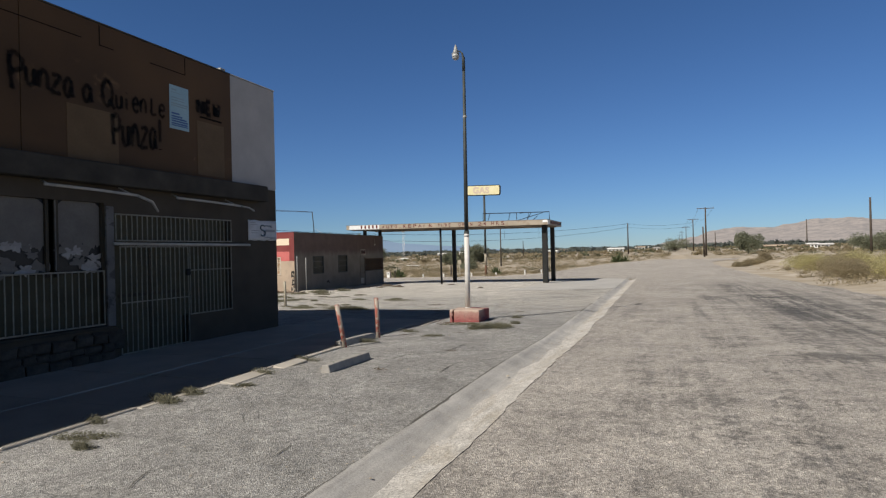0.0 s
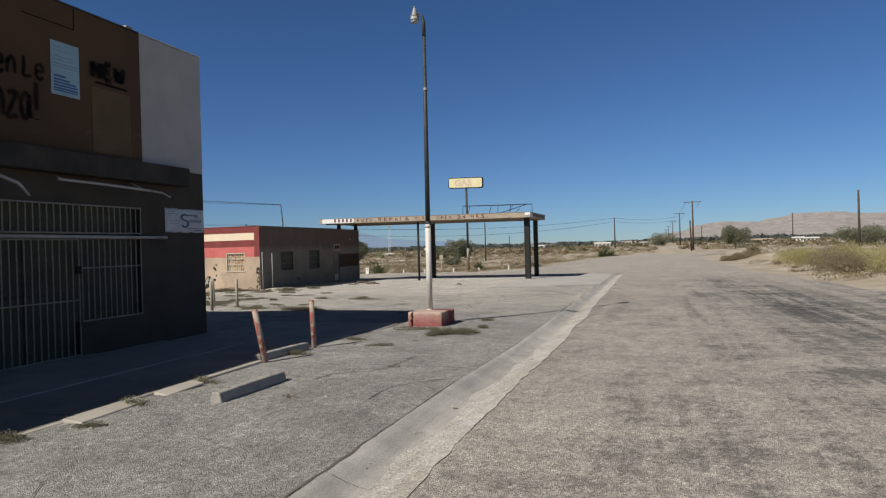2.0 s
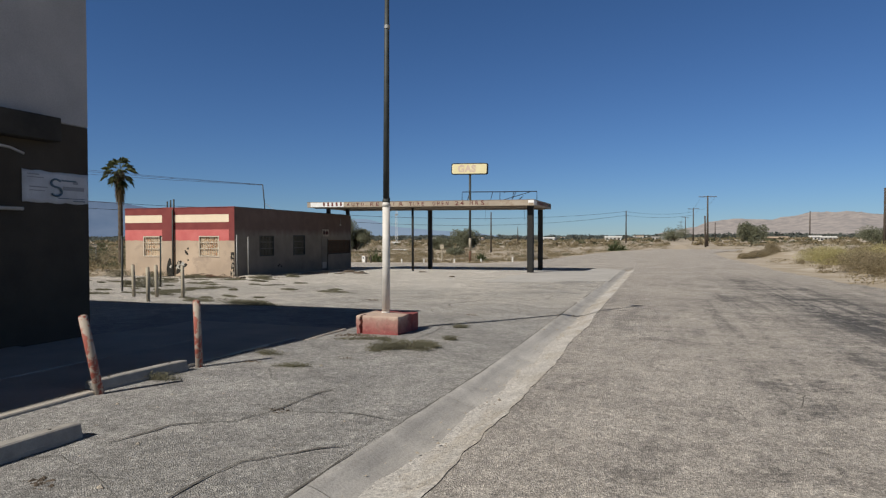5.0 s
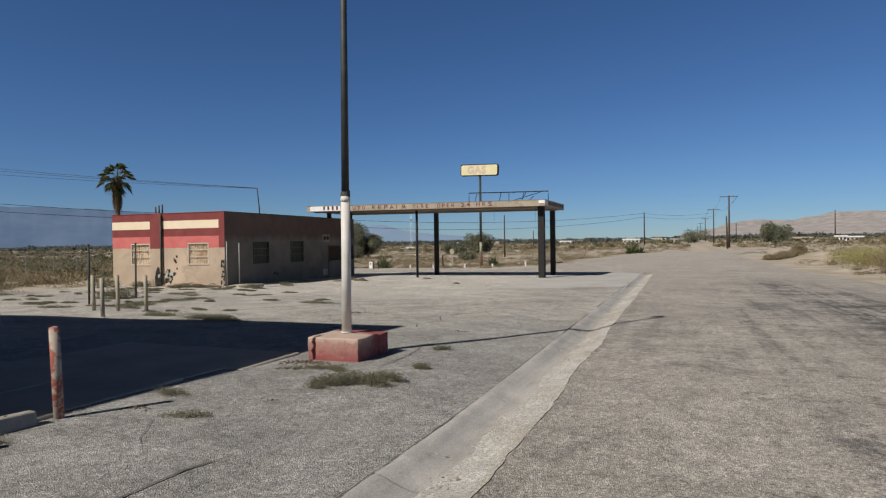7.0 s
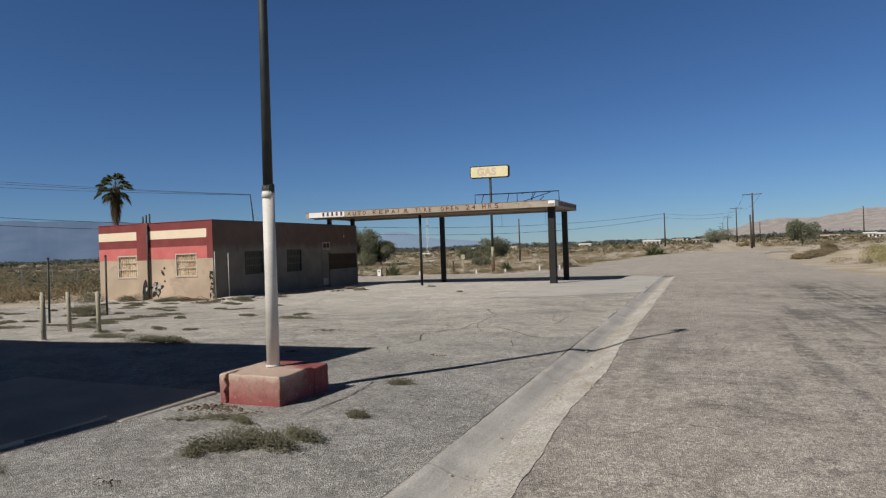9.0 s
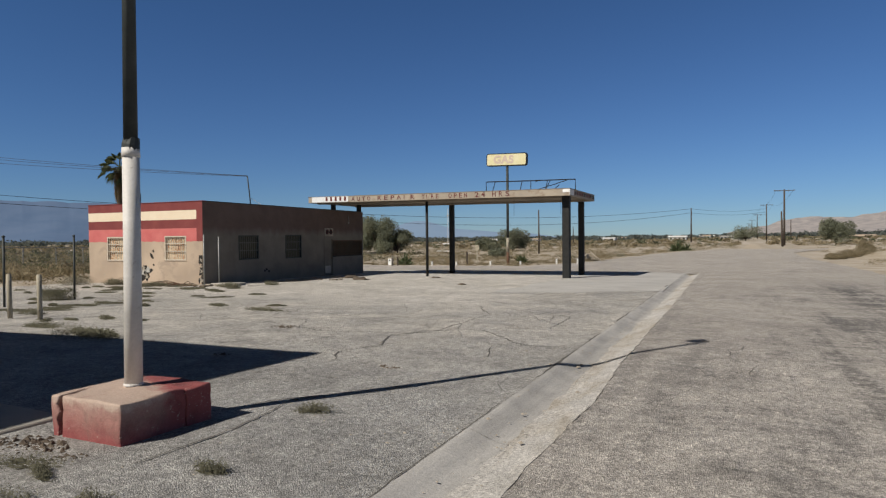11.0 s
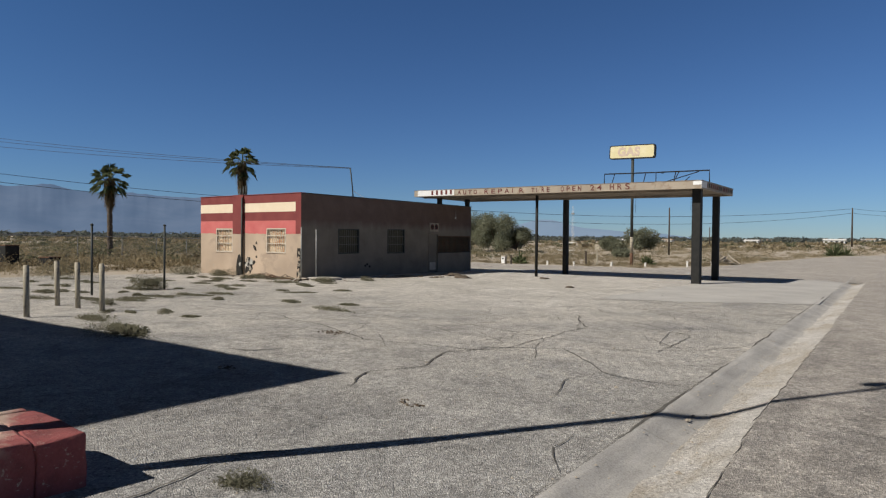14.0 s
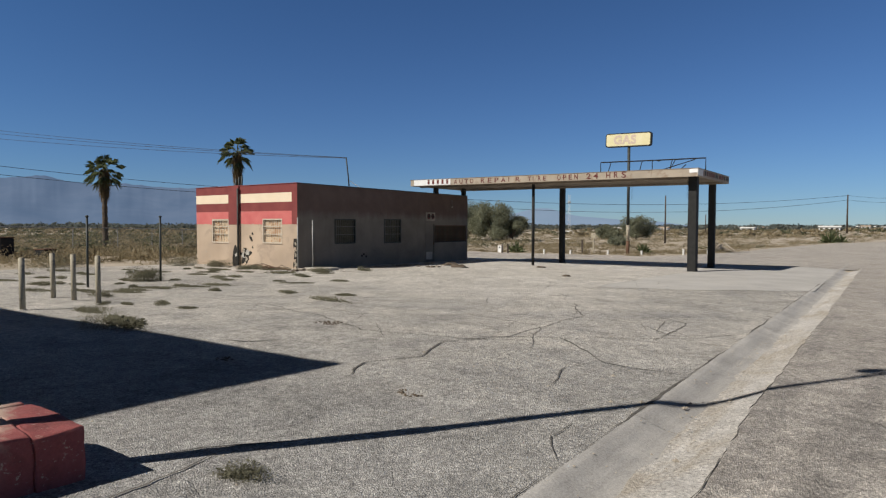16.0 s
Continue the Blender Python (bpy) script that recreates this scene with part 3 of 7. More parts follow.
def wall_holes(length, height, thick, holes, z0=0.0):
    """A wall along +x, its outer face at y = 0, thickness to +y, with holes (a, b, low, high) right through."""
    xs = sorted({0.0, length, *(h[0] for h in holes), *(h[1] for h in holes)})
    zs = sorted({z0, height, *(h[2] for h in holes), *(h[3] for h in holes)})
    bm = bmesh.new()
    solid = {}
    for i in range(len(xs) - 1):
        for k in range(len(zs) - 1):
            cx, cz = (xs[i] + xs[i + 1]) / 2, (zs[k] + zs[k + 1]) / 2
            solid[i, k] = not any(h[0] < cx < h[1] and h[2] < cz < h[3] for h in holes)
    vs = {}

    def v(i, k, y):
        if (i, k, y) not in vs:
            vs[i, k, y] = bm.verts.new((xs[i], y, zs[k]))
        return vs[i, k, y]
    for (i, k), s in solid.items():
        if not s:
            continue
        bm.faces.new((v(i, k, 0), v(i + 1, k, 0), v(i + 1, k + 1, 0), v(i, k + 1, 0)))
        bm.faces.new((v(i, k + 1, thick), v(i + 1, k + 1, thick), v(i + 1, k, thick), v(i, k, thick)))
        for di, dk, a, b in ((-1, 0, (i, k), (i, k + 1)), (1, 0, (i + 1, k + 1), (i + 1, k)), (0, -1, (i + 1, k), (i, k)), (0, 1, (i, k + 1), (i + 1, k + 1))):
            if not solid.get((i + di, k + dk), False):
                bm.faces.new((v(*a, 0), v(*b, 0), v(*b, thick), v(*a, thick)))
    bmesh.ops.recalc_face_normals(bm, faces=bm.faces)
    return bm


def lettering(name, text, size, material, parent, at, turn, weight=0.0, spread=1.0, depth=0.004, label="", shear=0.0):
    """Words in the built-in font as a thin mesh. Sizes in plan units."""
    cu = bpy.data.curves.new(name, "FONT")
    cu.body, cu.size, cu.offset, cu.extrude, cu.space_character, cu.shear = text, size * S, weight * S, depth * S, spread, shear
    ob = bpy.data.objects.new("draft", cu)
    scene.collection.objects.link(ob)
    me = bpy.data.meshes.new_from_object(ob.evaluated_get(bpy.context.evaluated_depsgraph_get()))
    bpy.data.objects.remove(ob)
    bpy.data.curves.remove(cu)
    me.materials.clear()
    return shared(name, me, material, parent, label, at, turn)


def sheet(name, xs, ys, height, material, label, category, edge=None):
    """A ground sheet over the given lines of x and y; edge(x, y) may shift a point in plan."""
    pts, faces = [], []
    for y in ys:
        for x in xs:
            px, py = edge(x, y) if edge else (x, y)
            pts.append((S * px, S * py, S * height(px, py)))
    w = len(xs)
    for j in range(len(ys) - 1):
        for i in range(w - 1):
            a = j * w + i
            faces.append((a, a + 1, a + 1 + w, a + w))
    me = bpy.data.meshes.new(name)
    me.from_pydata(pts, [], faces)
    ob = shared(name, me, material, flat=False)
    return tagged(ob, label, category, kind="structure")


def steps(a, b, n):
    return [a + (b - a) * i / n for i in range(n + 1)]


# ---- ground ----
def wild(x, y):
    d = outside(x, y)
    z = gz(x, y) - 0.03 - 0.13 * (1 - smooth(-1.6, -0.2, d))
    k = smooth(0.3, 6, d)
    z += k * (0.16 * noise.noise((x * 0.21, y * 0.21, 3)) + 0.30 * noise.noise((x * 0.045, y * 0.045, 7)))
    if x > 9 and 20 < y < 120:
        z += 0.55 * smooth(9.2, 12.5, x) * max(0, 0.35 + noise.noise((x * 0.16, y * 0.13, 1)))
    return z


def spread(fine0, fine1, step, far):
    out = steps(fine0, fine1, int((fine1 - fine0) / step))
    lo, hi, k = [], [], step
    a, b = fine0, fine1
    while b < far:
        k *= 1.28
        a, b = a - k, b + k
        lo.append(a)
        hi.append(b)
    return lo[::-1] + out + hi


sheet("ground", spread(-70, 45, 0.8, 4300), spread(-20, 130, 0.8, 4300), wild, "sand", "pale tan desert sand reaching to the horizon", "ground")


def road_edge(u, y):
    lo = -2.03 - 0.02 * max(0, y - 15) + 0.07 * noise.noise((1, y * 0.35, 0)) + 0.035 * noise.noise((1, y * 2.9, 5)) if y < 60 else max(-4.0, mouth_left(y))
    hi = road_right(y) + 0.25 * noise.noise((3.3, y * 0.35, 0)) + 0.12 * noise.noise((3.3, y * 1.6, 0))
    return lo + (hi - lo) * u, y


sheet("road", steps(0, 1, 26), steps(-70, 127, 620), lambda x, y: gz(x, y) + 0.016 + 0.02 * smooth(-2.2, -0.5, x) * noise.noise((x * 0.3, y * 0.3, 5)), "road",
      "sun-bleached grey asphalt road with dark tar streaks", "road", road_edge)


def lot_edge(u, y):
    lo = -33 + 1.2 * noise.noise((9, y * 0.2, 0)) + 0.5 * noise.noise((9, y * 0.9, 0))
    hi = -2.91 - 0.02 * max(0, y - 15) + 0.05 * noise.noise((4, y * 1.3, 2))
    return lo + (hi - lo) * u, y


def lot_height(x, y):
    return gz(x, y) + 0.02 + 0.03 * noise.noise((x * 0.35, y * 0.35, 2)) * smooth(0.0, 1.2, -3.03 - x)


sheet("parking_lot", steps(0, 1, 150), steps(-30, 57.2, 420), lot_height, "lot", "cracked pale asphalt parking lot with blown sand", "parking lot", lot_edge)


def drive_edge(u, v):
    x = -9.2 + (9.2 - 3.3) * u - 0.02 * 25 * v * u
    y0 = 36.2 + 0.9 * (x + 7.5) * smooth(-8.5, -3.3, x) + 0.5 * noise.noise((x * 0.9, 2, 6)) + 0.25 * noise.noise((x * 3.1, 2, 6))
    return x + 0.3 * noise.noise((v * 9, 5, 1)) * (1 - u), y0 + (56.6 - y0) * v


sheet("concrete_drive", steps(0, 1, 40), steps(0, 1, 60), lambda x, y: lot_height(x, y) + 0.008, "drive", "bleached concrete drive beside the canopy", "driveway", drive_edge)


def mouth_edge(u, v):
    y0 = 57.0
    y1 = 67.5 + 0.8 * noise.noise((u * 90, 4, 0))
    x = -48 + (-3.0 + 48) * u + 1.5 * noise.noise((v * 6, 1, 2)) * (1 - u)
    return x, y0 + (y1 - y0) * v


sheet("cross_street", steps(0, 1, 60), steps(0, 1, 12), lambda x, y: gz(x, y) + 0.008, "road", "pale asphalt cross street behind the filling station", "road", mouth_edge)


def flare_edge(u, v):
    y = 67 + 56 * v
    lo = mouth_left(y) + 0.7 * noise.noise((y * 0.3, 2, 2))
    return lo + (-3.5 - lo) * u, y + 0.5 * noise.noise((u * 9, 8, 1)) * v


sheet("street_mouth", steps(0, 1, 24), steps(0, 1, 56), lambda x, y: gz(x, y) + 0.004, "road", "flared asphalt mouth of the side street", "road", flare_edge)


def dirt_edge(u, v):
    y = 125.5 + 42 * v
    mid = 1.6 + 0.02 * (y - 126)
    return mid + (u - 0.5) * (1 - 0.5 * v) * (3.0 + 1.2 * noise.noise((y * 0.1, u, 5))), y


sheet("dirt_track", steps(0, 1, 6), steps(0, 1, 60), lambda x, y: wild(x, y) + 0.05, "track", "pale dirt track running on beyond the asphalt", "track", dirt_edge)

# gutter of cast sections
gutter = thing("gutter", "shallow dished concrete gutter between lot and road", "gutter", kind="structure")
CHANNEL = [(0.0, 0.026), (0.04, 0.024), (0.10, 0.006), (0.19, -0.032), (0.30, -0.068), (0.40, -0.082), (0.445, -0.082), (0.66, -0.088)]
SHOULDER = [(0.42, -0.074), (0.50, -0.070), (0.60, -0.052), (0.72, -0.030), (0.84, -0.008), (0.97, 0.003)]


def gutter_strip(y0, y1, profile, jag):
    bm = bmesh.new()
    rows = []
    for q in steps(y0, y1, 24):
        x0 = -2.92 - 0.02 * max(0, q - 15)
        lap = 0.10 * noise.noise((q * 0.8, 3, 3)) + 0.05 * noise.noise((q * 3.7, 3, 3))
        rows.append([bm.verts.new((x0 + a + (lap if profile is SHOULDER and a < 0.55 else 0) + jag * noise.noise((q * 2.3, a * 4, 1)), q, gz(x0, q) + h + 0.006 * noise.noise((q * 2, a * 3, 0)))) for a, h in profile])
    for r, s in zip(rows, rows[1:]):
        for k in range(len(profile) - 1):
            bm.faces.new((r[k], r[k + 1], s[k + 1], s[k]))
    return bm


y = -14.0
while y < 64:
    part("gutter_section", gutter_strip(y + 0.003, y + 3.047, CHANNEL, 0.012), "gutter", gutter, flat=False)
    part("gutter_shoulder", gutter_strip(y, y + 3.05, SHOULDER, 0.05), "shoulder", gutter, "scoured pale rough shoulder", flat=False)
    y += 3.05

# raised walk before the store: cast slabs with a kerb edge
walk_way = thing("sidewalk", "broken concrete sidewalk along the boarded store", "sidewalk", kind="structure")
rnd = random.Random(4)
y = -12.0
while y < 15.0:
    for x0, x1 in ((-10.80, -8.55), (-8.53, -6.82)):
        dz = rnd.uniform(-0.012, 0.012)
        bm = box(x0, y + 0.01, -0.25, x1 + (rnd.uniform(-0.05, 0.03) - 0.16 * smooth(10.5, 14, y) if x1 > -7 else 0), y + 1.83, 0.055 + dz, 0.012)
        part("slab", bm, "walk", walk_way, at=(0, 0, gz(-8, y)))
    y += 1.84
for y0, y1, x1 in ((15.0, 16.6, -7.12), (16.62, 18.0, -6.80)):
    part("slab", box(-10.8, y0 - 0.1, -0.3, x1, y1, 0.035, 0.012), "walk", walk_way, at=(0, 0, gz(-8, y0)))


def add_to(total, bm):
    tmp = bpy.data.meshes.new("tmp")
    bm.to_mesh(tmp)
    bm.free()
    total.from_mesh(tmp)
    bpy.data.meshes.remove(tmp)


def road_height(x, y):
    return gz(x, y) + 0.016 + 0.02 * smooth(-2.2, -0.5, x) * noise.noise((x * 0.3, y * 0.3, 5))


def crack_path(knots, width, seed, on_road=False):
    """A jagged crack through a few places of the lot, swelling and closing along its way."""
    bm = bmesh.new()
    prev, place = None, []
    for (ax, ay), (bx, by) in zip(knots, knots[1:]):
        k = max(2, int(math.hypot(bx - ax, by - ay) / 0.11))
        place += [(ax + (bx - ax) * i / k, ay + (by - ay) * i / k) for i in range(k)]
    place.append(knots[-1])
    bent = []
    for i, (x, y) in enumerate(place):
        f = min(1.0, i / 3, (len(place) - 1 - i) / 3)
        x += f * (0.11 * noise.noise((x * 1.1, y * 1.1, seed)) + 0.035 * noise.noise((x * 5.0, y * 5.0, seed + 3)))
        y += f * (0.11 * noise.noise((x * 1.1, y * 1.1, seed + 7)) + 0.035 * noise.noise((x * 5.0, y * 5.0, seed + 9)))
        bent.append((x, y))
    for i, (x, y) in enumerate(bent):
        if not on_road and x > -2.97 - 0.02 * max(0, y - 15):
            break
        p, q = bent[max(0, i - 1)], bent[min(len(bent) - 1, i + 1)]
        h = math.atan2(q[1] - p[1], q[0] - p[0])
        w = width * (0.42 + 1.0 * abs(noise.noise((x * 2.1, y * 2.1, seed)))) * min(1, (i + 1) / 4, (len(bent) - i) / 4)
        z = (road_height if on_road else lot_height)(x, y) + 0.011
        ring = [bm.verts.new((x - math.sin(h) * w, y + math.cos(h) * w, z)), bm.verts.new((x + math.sin(h) * w, y - math.cos(h) * w, z))]
        if prev:
            bm.faces.new((prev[0], prev[1], ring[1], ring[0]))
        prev = ring
    return bm


rnd = random.Random(11)
bm_all = bmesh.new()
MAIN = [(0.020, ((-6.20, 21.8), (-6.58, 22.6), (-6.33, 23.3), (-6.70, 24.4), (-6.22, 25.5), (-6.25, 27.4), (-6.33, 28.7), (-7.4, 30.6))),
        (0.016, ((-13.2, 25.9), (-10.5, 25.2), (-8.5, 24.4), (-6.6, 24.9), (-5.7, 25.4))),
        (0.018, ((-6.7, 25.1), (-5.4, 25.85), (-4.3, 24.7), (-3.05, 24.6))),
        (0.012, ((-5.5, 25.6), (-4.6, 26.6), (-3.95, 27.4), (-3.1, 29.1))),
        (0.012, ((-3.95, 27.4), (-5.3, 28.4), (-6.3, 28.7))),
        (0.010, ((-3.0, 22.2), (-4.14, 22.9), (-4.45, 22.2), (-5.2, 21.9), (-6.2, 21.8))),
        (0.011, ((-3.45, 22.0), (-3.4, 21.5), (-3.1, 21.0))),
        (0.010, ((-4.14, 22.9), (-4.5, 24.0), (-4.3, 24.7))),
        (0.018, ((-5.45, 19.1), (-5.3, 19.45), (-4.87, 20.0))),
        (0.022, ((-9.5, 22.3), (-9.08, 22.5), (-8.8, 22.95))),
        (0.010, ((-9.3, 28.0), (-8.0, 27.3), (-6.25, 27.4))),
        (0.010, ((-14.5, 28.4), (-12.0, 27.4), (-9.4, 27.1), (-8.0, 26.2), (-6.5, 26.3)))]
for k, (w, knots) in enumerate(MAIN):
    add_to(bm_all, crack_path(knots, w, 5.3 * k))
for k in range(120):
    x, y = rnd.uniform(-15.5, -3.3), rnd.uniform(22.5, 38.0)
    a, d = rnd.choice((0.1, 0.2, 1.5, 1.9, 3.0)) + rnd.gauss(0, 0.3), rnd.uniform(0.6, 2.6)
    if x < -9 and y < 24:
        continue
    add_to(bm_all, crack_path(((x, y), (x + d * math.cos(a), y + d * math.sin(a)), (x + 2 * d * math.cos(a + 0.5), y + 2 * d * math.sin(a + 0.5))), rnd.uniform(0.005, 0.010), 3.1 * k))
for k in range(9):
    x, y = rnd.uniform(-6.2, -3.4), rnd.uniform(4.0, 15.0)
    a, d = rnd.choice((0.1, 1.4, 2.0, 2.9)) + rnd.gauss(0, 0.3), rnd.uniform(0.4, 1.3)
    add_to(bm_all, crack_path(((x, y), (x + d * math.cos(a), y + d * math.sin(a)), (x + 2 * d * math.cos(a + 0.6), y + 2 * d * math.sin(a + 0.6))), rnd.uniform(0.002, 0.005), 2.3 * k))
for k, knots in enumerate((((-5.22, 10.46), (-5.03, 11.2), (-4.5, 11.6), (-4.44, 12.4), (-4.28, 13.4)), ((-4.24, 12.1), (-3.75, 12.3), (-3.0, 12.2)), ((-3.68, 9.5), (-3.71, 10.7), (-3.37, 11.1), (-3.0, 11.4)),
                         ((-4.55, 8.6), (-4.6, 9.0), (-4.41, 9.3)), ((-4.93, 17.3), (-4.85, 18.1), (-5.13, 19.4)), ((-4.52, 4.1), (-4.75, 4.6)), ((-3.77, 5.1), (-3.85, 5.6)))):
    add_to(bm_all, crack_path(knots, 0.015, 1.7 * k))
for k in range(26):
    x, y = rnd.uniform(-1.5, 4.5), rnd.uniform(3.0, 30.0)
    a, d = rnd.choice((0.0, 1.3, 1.6, 3.0)) + rnd.gauss(0, 0.35), rnd.uniform(0.3, 1.1)
    add_to(bm_all, crack_path(((x, y), (x + d * math.cos(a), y + d * math.sin(a)), (x + 2 * d * math.cos(a + 0.5), y + 2 * d * math.sin(a + 0.5))), rnd.uniform(0.003, 0.008), 4.3 * k, True))
edge = bmesh.new()
prev = None
for q in steps(2.0, 44.0, 420):
    x = -2.935 - 0.02 * max(0, q - 15) + 0.03 * noise.noise((2, q * 1.1, 0)) + 0.02 * noise.noise((2, q * 4.0, 0))
    w = 0.03 * max(0.0, noise.noise((7, q * 0.45, 1)) + 0.18)
    ring = [edge.verts.new((x - w, q, gz(x, q) + 0.030)), edge.verts.new((x + w, q, gz(x, q) + 0.029))]
    if prev:
        edge.faces.new((prev[0], prev[1], ring[1], ring[0]))
    prev = ring
add_to(bm_all, edge)
# thin dark ribbon drawn in for the shadow of the road's edge step
edge, prev = bmesh.new(), None
for q in steps(1.0, 30.0, 300):
    x = -2.02 - 0.02 * max(0, q - 15) + 0.07 * noise.noise((1, q * 0.35, 0)) + 0.035 * noise.noise((1, q * 2.9, 5)) - 0.012
    w = 0.022 * max(0.0, noise.noise((3, q * 0.22, 6)) + 0.3 * noise.noise((3, q * 3.1, 2)))
    ring = [edge.verts.new((x - w, q, gz(x, q) + 0.012)), edge.verts.new((x + w * 0.5, q, gz(x, q) + 0.024))]
    if prev:
        edge.faces.new((prev[0], prev[1], ring[1], ring[0]))
    prev = ring
add_to(bm_all, edge)
cracks = part("crack_network", bm_all, "crack")
tagged(cracks, "dark dirt-filled cracks across the asphalt lot, and a drawn step shadow along the road", "cracks", kind="stuff")

# ---- the boarded store ----
store = thing("store_building", "boarded two-tone roadside store, brown boards over charcoal stucco", "building", (-10.82, 0, 0), (0, 0, 90))
part("wall", wall_holes(25.2, 3.96, 0.28, [(15.3, 19.36, 0.71, 3.22), (19.56, 21.62, -0.2, 3.02), (21.62, 23.17, 0.7, 3.02)], -0.3), "dark_wall", store, "charcoal painted stucco front wall", (-10, 0, 0))
part("wall", box(-10, 0.0, 3.965, 13.28, 0.28, 6.80), "ledge", store, "backing wall of the facade")
part("wall", box(13.285, -0.02, 3.965, 15.2, 0.28, 6.87, 0.015), "white_wall", store, "plain dirty white stucco wall")
bm = bmesh.new()
for x in (14.92, 15.195):
    for d, z in ((0.285, -0.3), (16.0, -0.4), (16.0, 5.85), (0.285, 6.85)):
        bm.verts.new((x, d, z))
bm.verts.ensure_lookup_table()
v = bm.verts
for f in ((0, 1, 2, 3), (7, 6, 5, 4), (0, 4, 5, 1), (1, 5, 6, 2), (2, 6, 7, 3), (3, 7, 4, 0)):
    bm.faces.new([v[i] for i in f])
part("wall", bm, "white_wall", store, "side wall with a sloping top")
part("wall", box(-10, 0.285, -0.3, -9.7, 16, 6.2), "white_wall", store)
part("wall", box(-9.69, 15.7, -0.3, 14.91, 16, 5.8), "white_wall", store)
bm = box(-9.69, 0.285, 5.75, 14.91, 15.69, 5.95)
part("roof", bm, "roof", store)
part("interior_floor", box(-9.69, 0.29, -0.2, 14.91, 6.0, 0.02), "roof", store)
part("interior_wall", box(-9.69, 2.2, 0.02, 14.91, 2.35, 4.0), "door_dark", store)

# brown boards of the facade, joint by joint
edges = [-10, -6.0, -2.2, 1.5, 4.6, 7.66, 13.28]
for a, b in zip(edges, edges[1:]):
    bm = box(a + 0.006, -0.035, 4.0, b - 0.006, -0.002, 6.86, 0.006)
    part("facade_board", bm, "brown", store)
part("paint_patch", box(8.55, -0.042, 4.05, 9.72, -0.037, 5.1), "brown_light", store, "paler repainted patch")
part("paint_patch", box(12.02, -0.042, 4.1, 12.98, -0.037, 5.42), "brown_light", store)
part("parapet_cap", box(-10, -0.05, 6.862, 13.28, 0.30, 6.90, 0.008), "ledge", store, "thin dark metal cap")
part("parapet_cap", box(13.285, -0.04, 6.872, 15.2, 0.30, 6.90, 0.008), "white_wall", store)
part("roof_bracket", box(13.02, 0.05, 6.90, 13.2, 0.2, 7.0, 0.01), "galv", store)
for a, b, z in ((7.1, 8.9, 6.45), (9.3, 9.65, 6.42), (10.6, 11.65, 6.42)):
    part("board_seam", box(a, -0.04, z, b, -0.036, z + 0.018), "seam", store)
for a in (9.3, 11.65):
    part("board_seam", box(a, -0.04, 6.42, a + 0.02, -0.036, 6.84), "seam", store)

part("ledge", roughen(box(-10, -0.32, 3.56, 14.42, -0.003, 3.995, 0.03, segments=2), 0.012, 1.2), "ledge", store, "dark projecting stucco ledge")
for a, b, z in ((-2.0, 6.9, 3.44), (7.8, 9.84, 3.42), (10.94, 13.1, 3.40)):
    bm = tube([(a, -0.40, z + 0.02), ((a + b) / 2, -0.42, z), (b, -0.40, z - 0.03)], 0.028, 8)
    for c in (a + 0.15, b - 0.2):
        tube([(c, -0.40, z), (c, -0.1, z + 0.13)], 0.014, 6, bm)
    part("awning_rail", bm, "rod", store, "bent metal tube of a lost awning", flat=False)
part("awning_arm", tube([(9.84, -0.40, 3.39), (10.08, -0.55, 3.26), (10.36, -0.42, 3.08)], [0.03, 0.032, 0.024], 8), "rod", store, flat=False)
part("awning_arm", tube([(13.1, -0.40, 3.37), (13.4, -0.45, 3.34), (13.65, -0.42, 3.27)], 0.022, 8), "rod", store, flat=False)
part("gate_rail", tube([(9.50, -0.10, 2.385), (13.85, -0.10, 2.37)], 0.032, 8), "rod", store, "long pale steel rail over the gate", flat=False)

# pilaster and stone base
part("pilaster", roughen(box(9.37, -0.05, 0.70, 9.56, 0.0, 3.16, 0.01), 0.006, 3), "pilaster", store, "pale scuffed pilaster")
rnd = random.Random(8)
base = part("stone_base", box(2.5, -0.10, -0.15, 9.56, -0.002, 0.66), "dark_wall", store, "dark rubble stone base under the windows")
z = -0.02
while z < 0.46:
    a, h = 4.6 + rnd.uniform(-0.2, 0.1), rnd.uniform(0.15, 0.24)
    while a < 9.4:
        w = rnd.uniform(0.22, 0.5)
        bm = roughen(box(-w / 2 + 0.008, -0.05 - 0.04 * rnd.random(), -h * rnd.uniform(0.36, 0.6), w / 2 - 0.008, 0.05, h * rnd.uniform(0.36, 0.6), 0.035, segments=2), 0.055, 4 + a)
        part("stone", bm, "stone", base, at=(a + w / 2, -0.12, z + h / 2), turn=(0, rnd.uniform(-4, 4), 0))
        a += w
    z += h
part("window_sill", box(5.3, -0.14, 0.665, 9.37, 0.12, 0.72, 0.01), "ledge", store)

# windows painted over, the paint scraped off below


def film(a, b, low, high, seed, rag):
    """A coat of paint on the glass with torn lower edge and rounded upper corners."""
    bm = bmesh.new()
    n = 40
    top = [bm.verts.new((a + (b - a) * k / n, 0.09, high - 0.10 * (abs(2 * k / n - 1) ** 6) + 0.02 * noise.noise((k * 0.4, seed, 0)))) for k in range(n + 1)]
    bot = [bm.verts.new((a + (b - a) * k / n, 0.09, low + rag * (noise.noise((k * 0.16, seed, 3)) + 0.7 * noise.noise((k * 0.55, seed, 8))))) for k in range(n + 1)]
    for k in range(n):
        bm.faces.new((bot[k], bot[k + 1], top[k + 1], top[k]))
    return thicken(bm, 0.004)


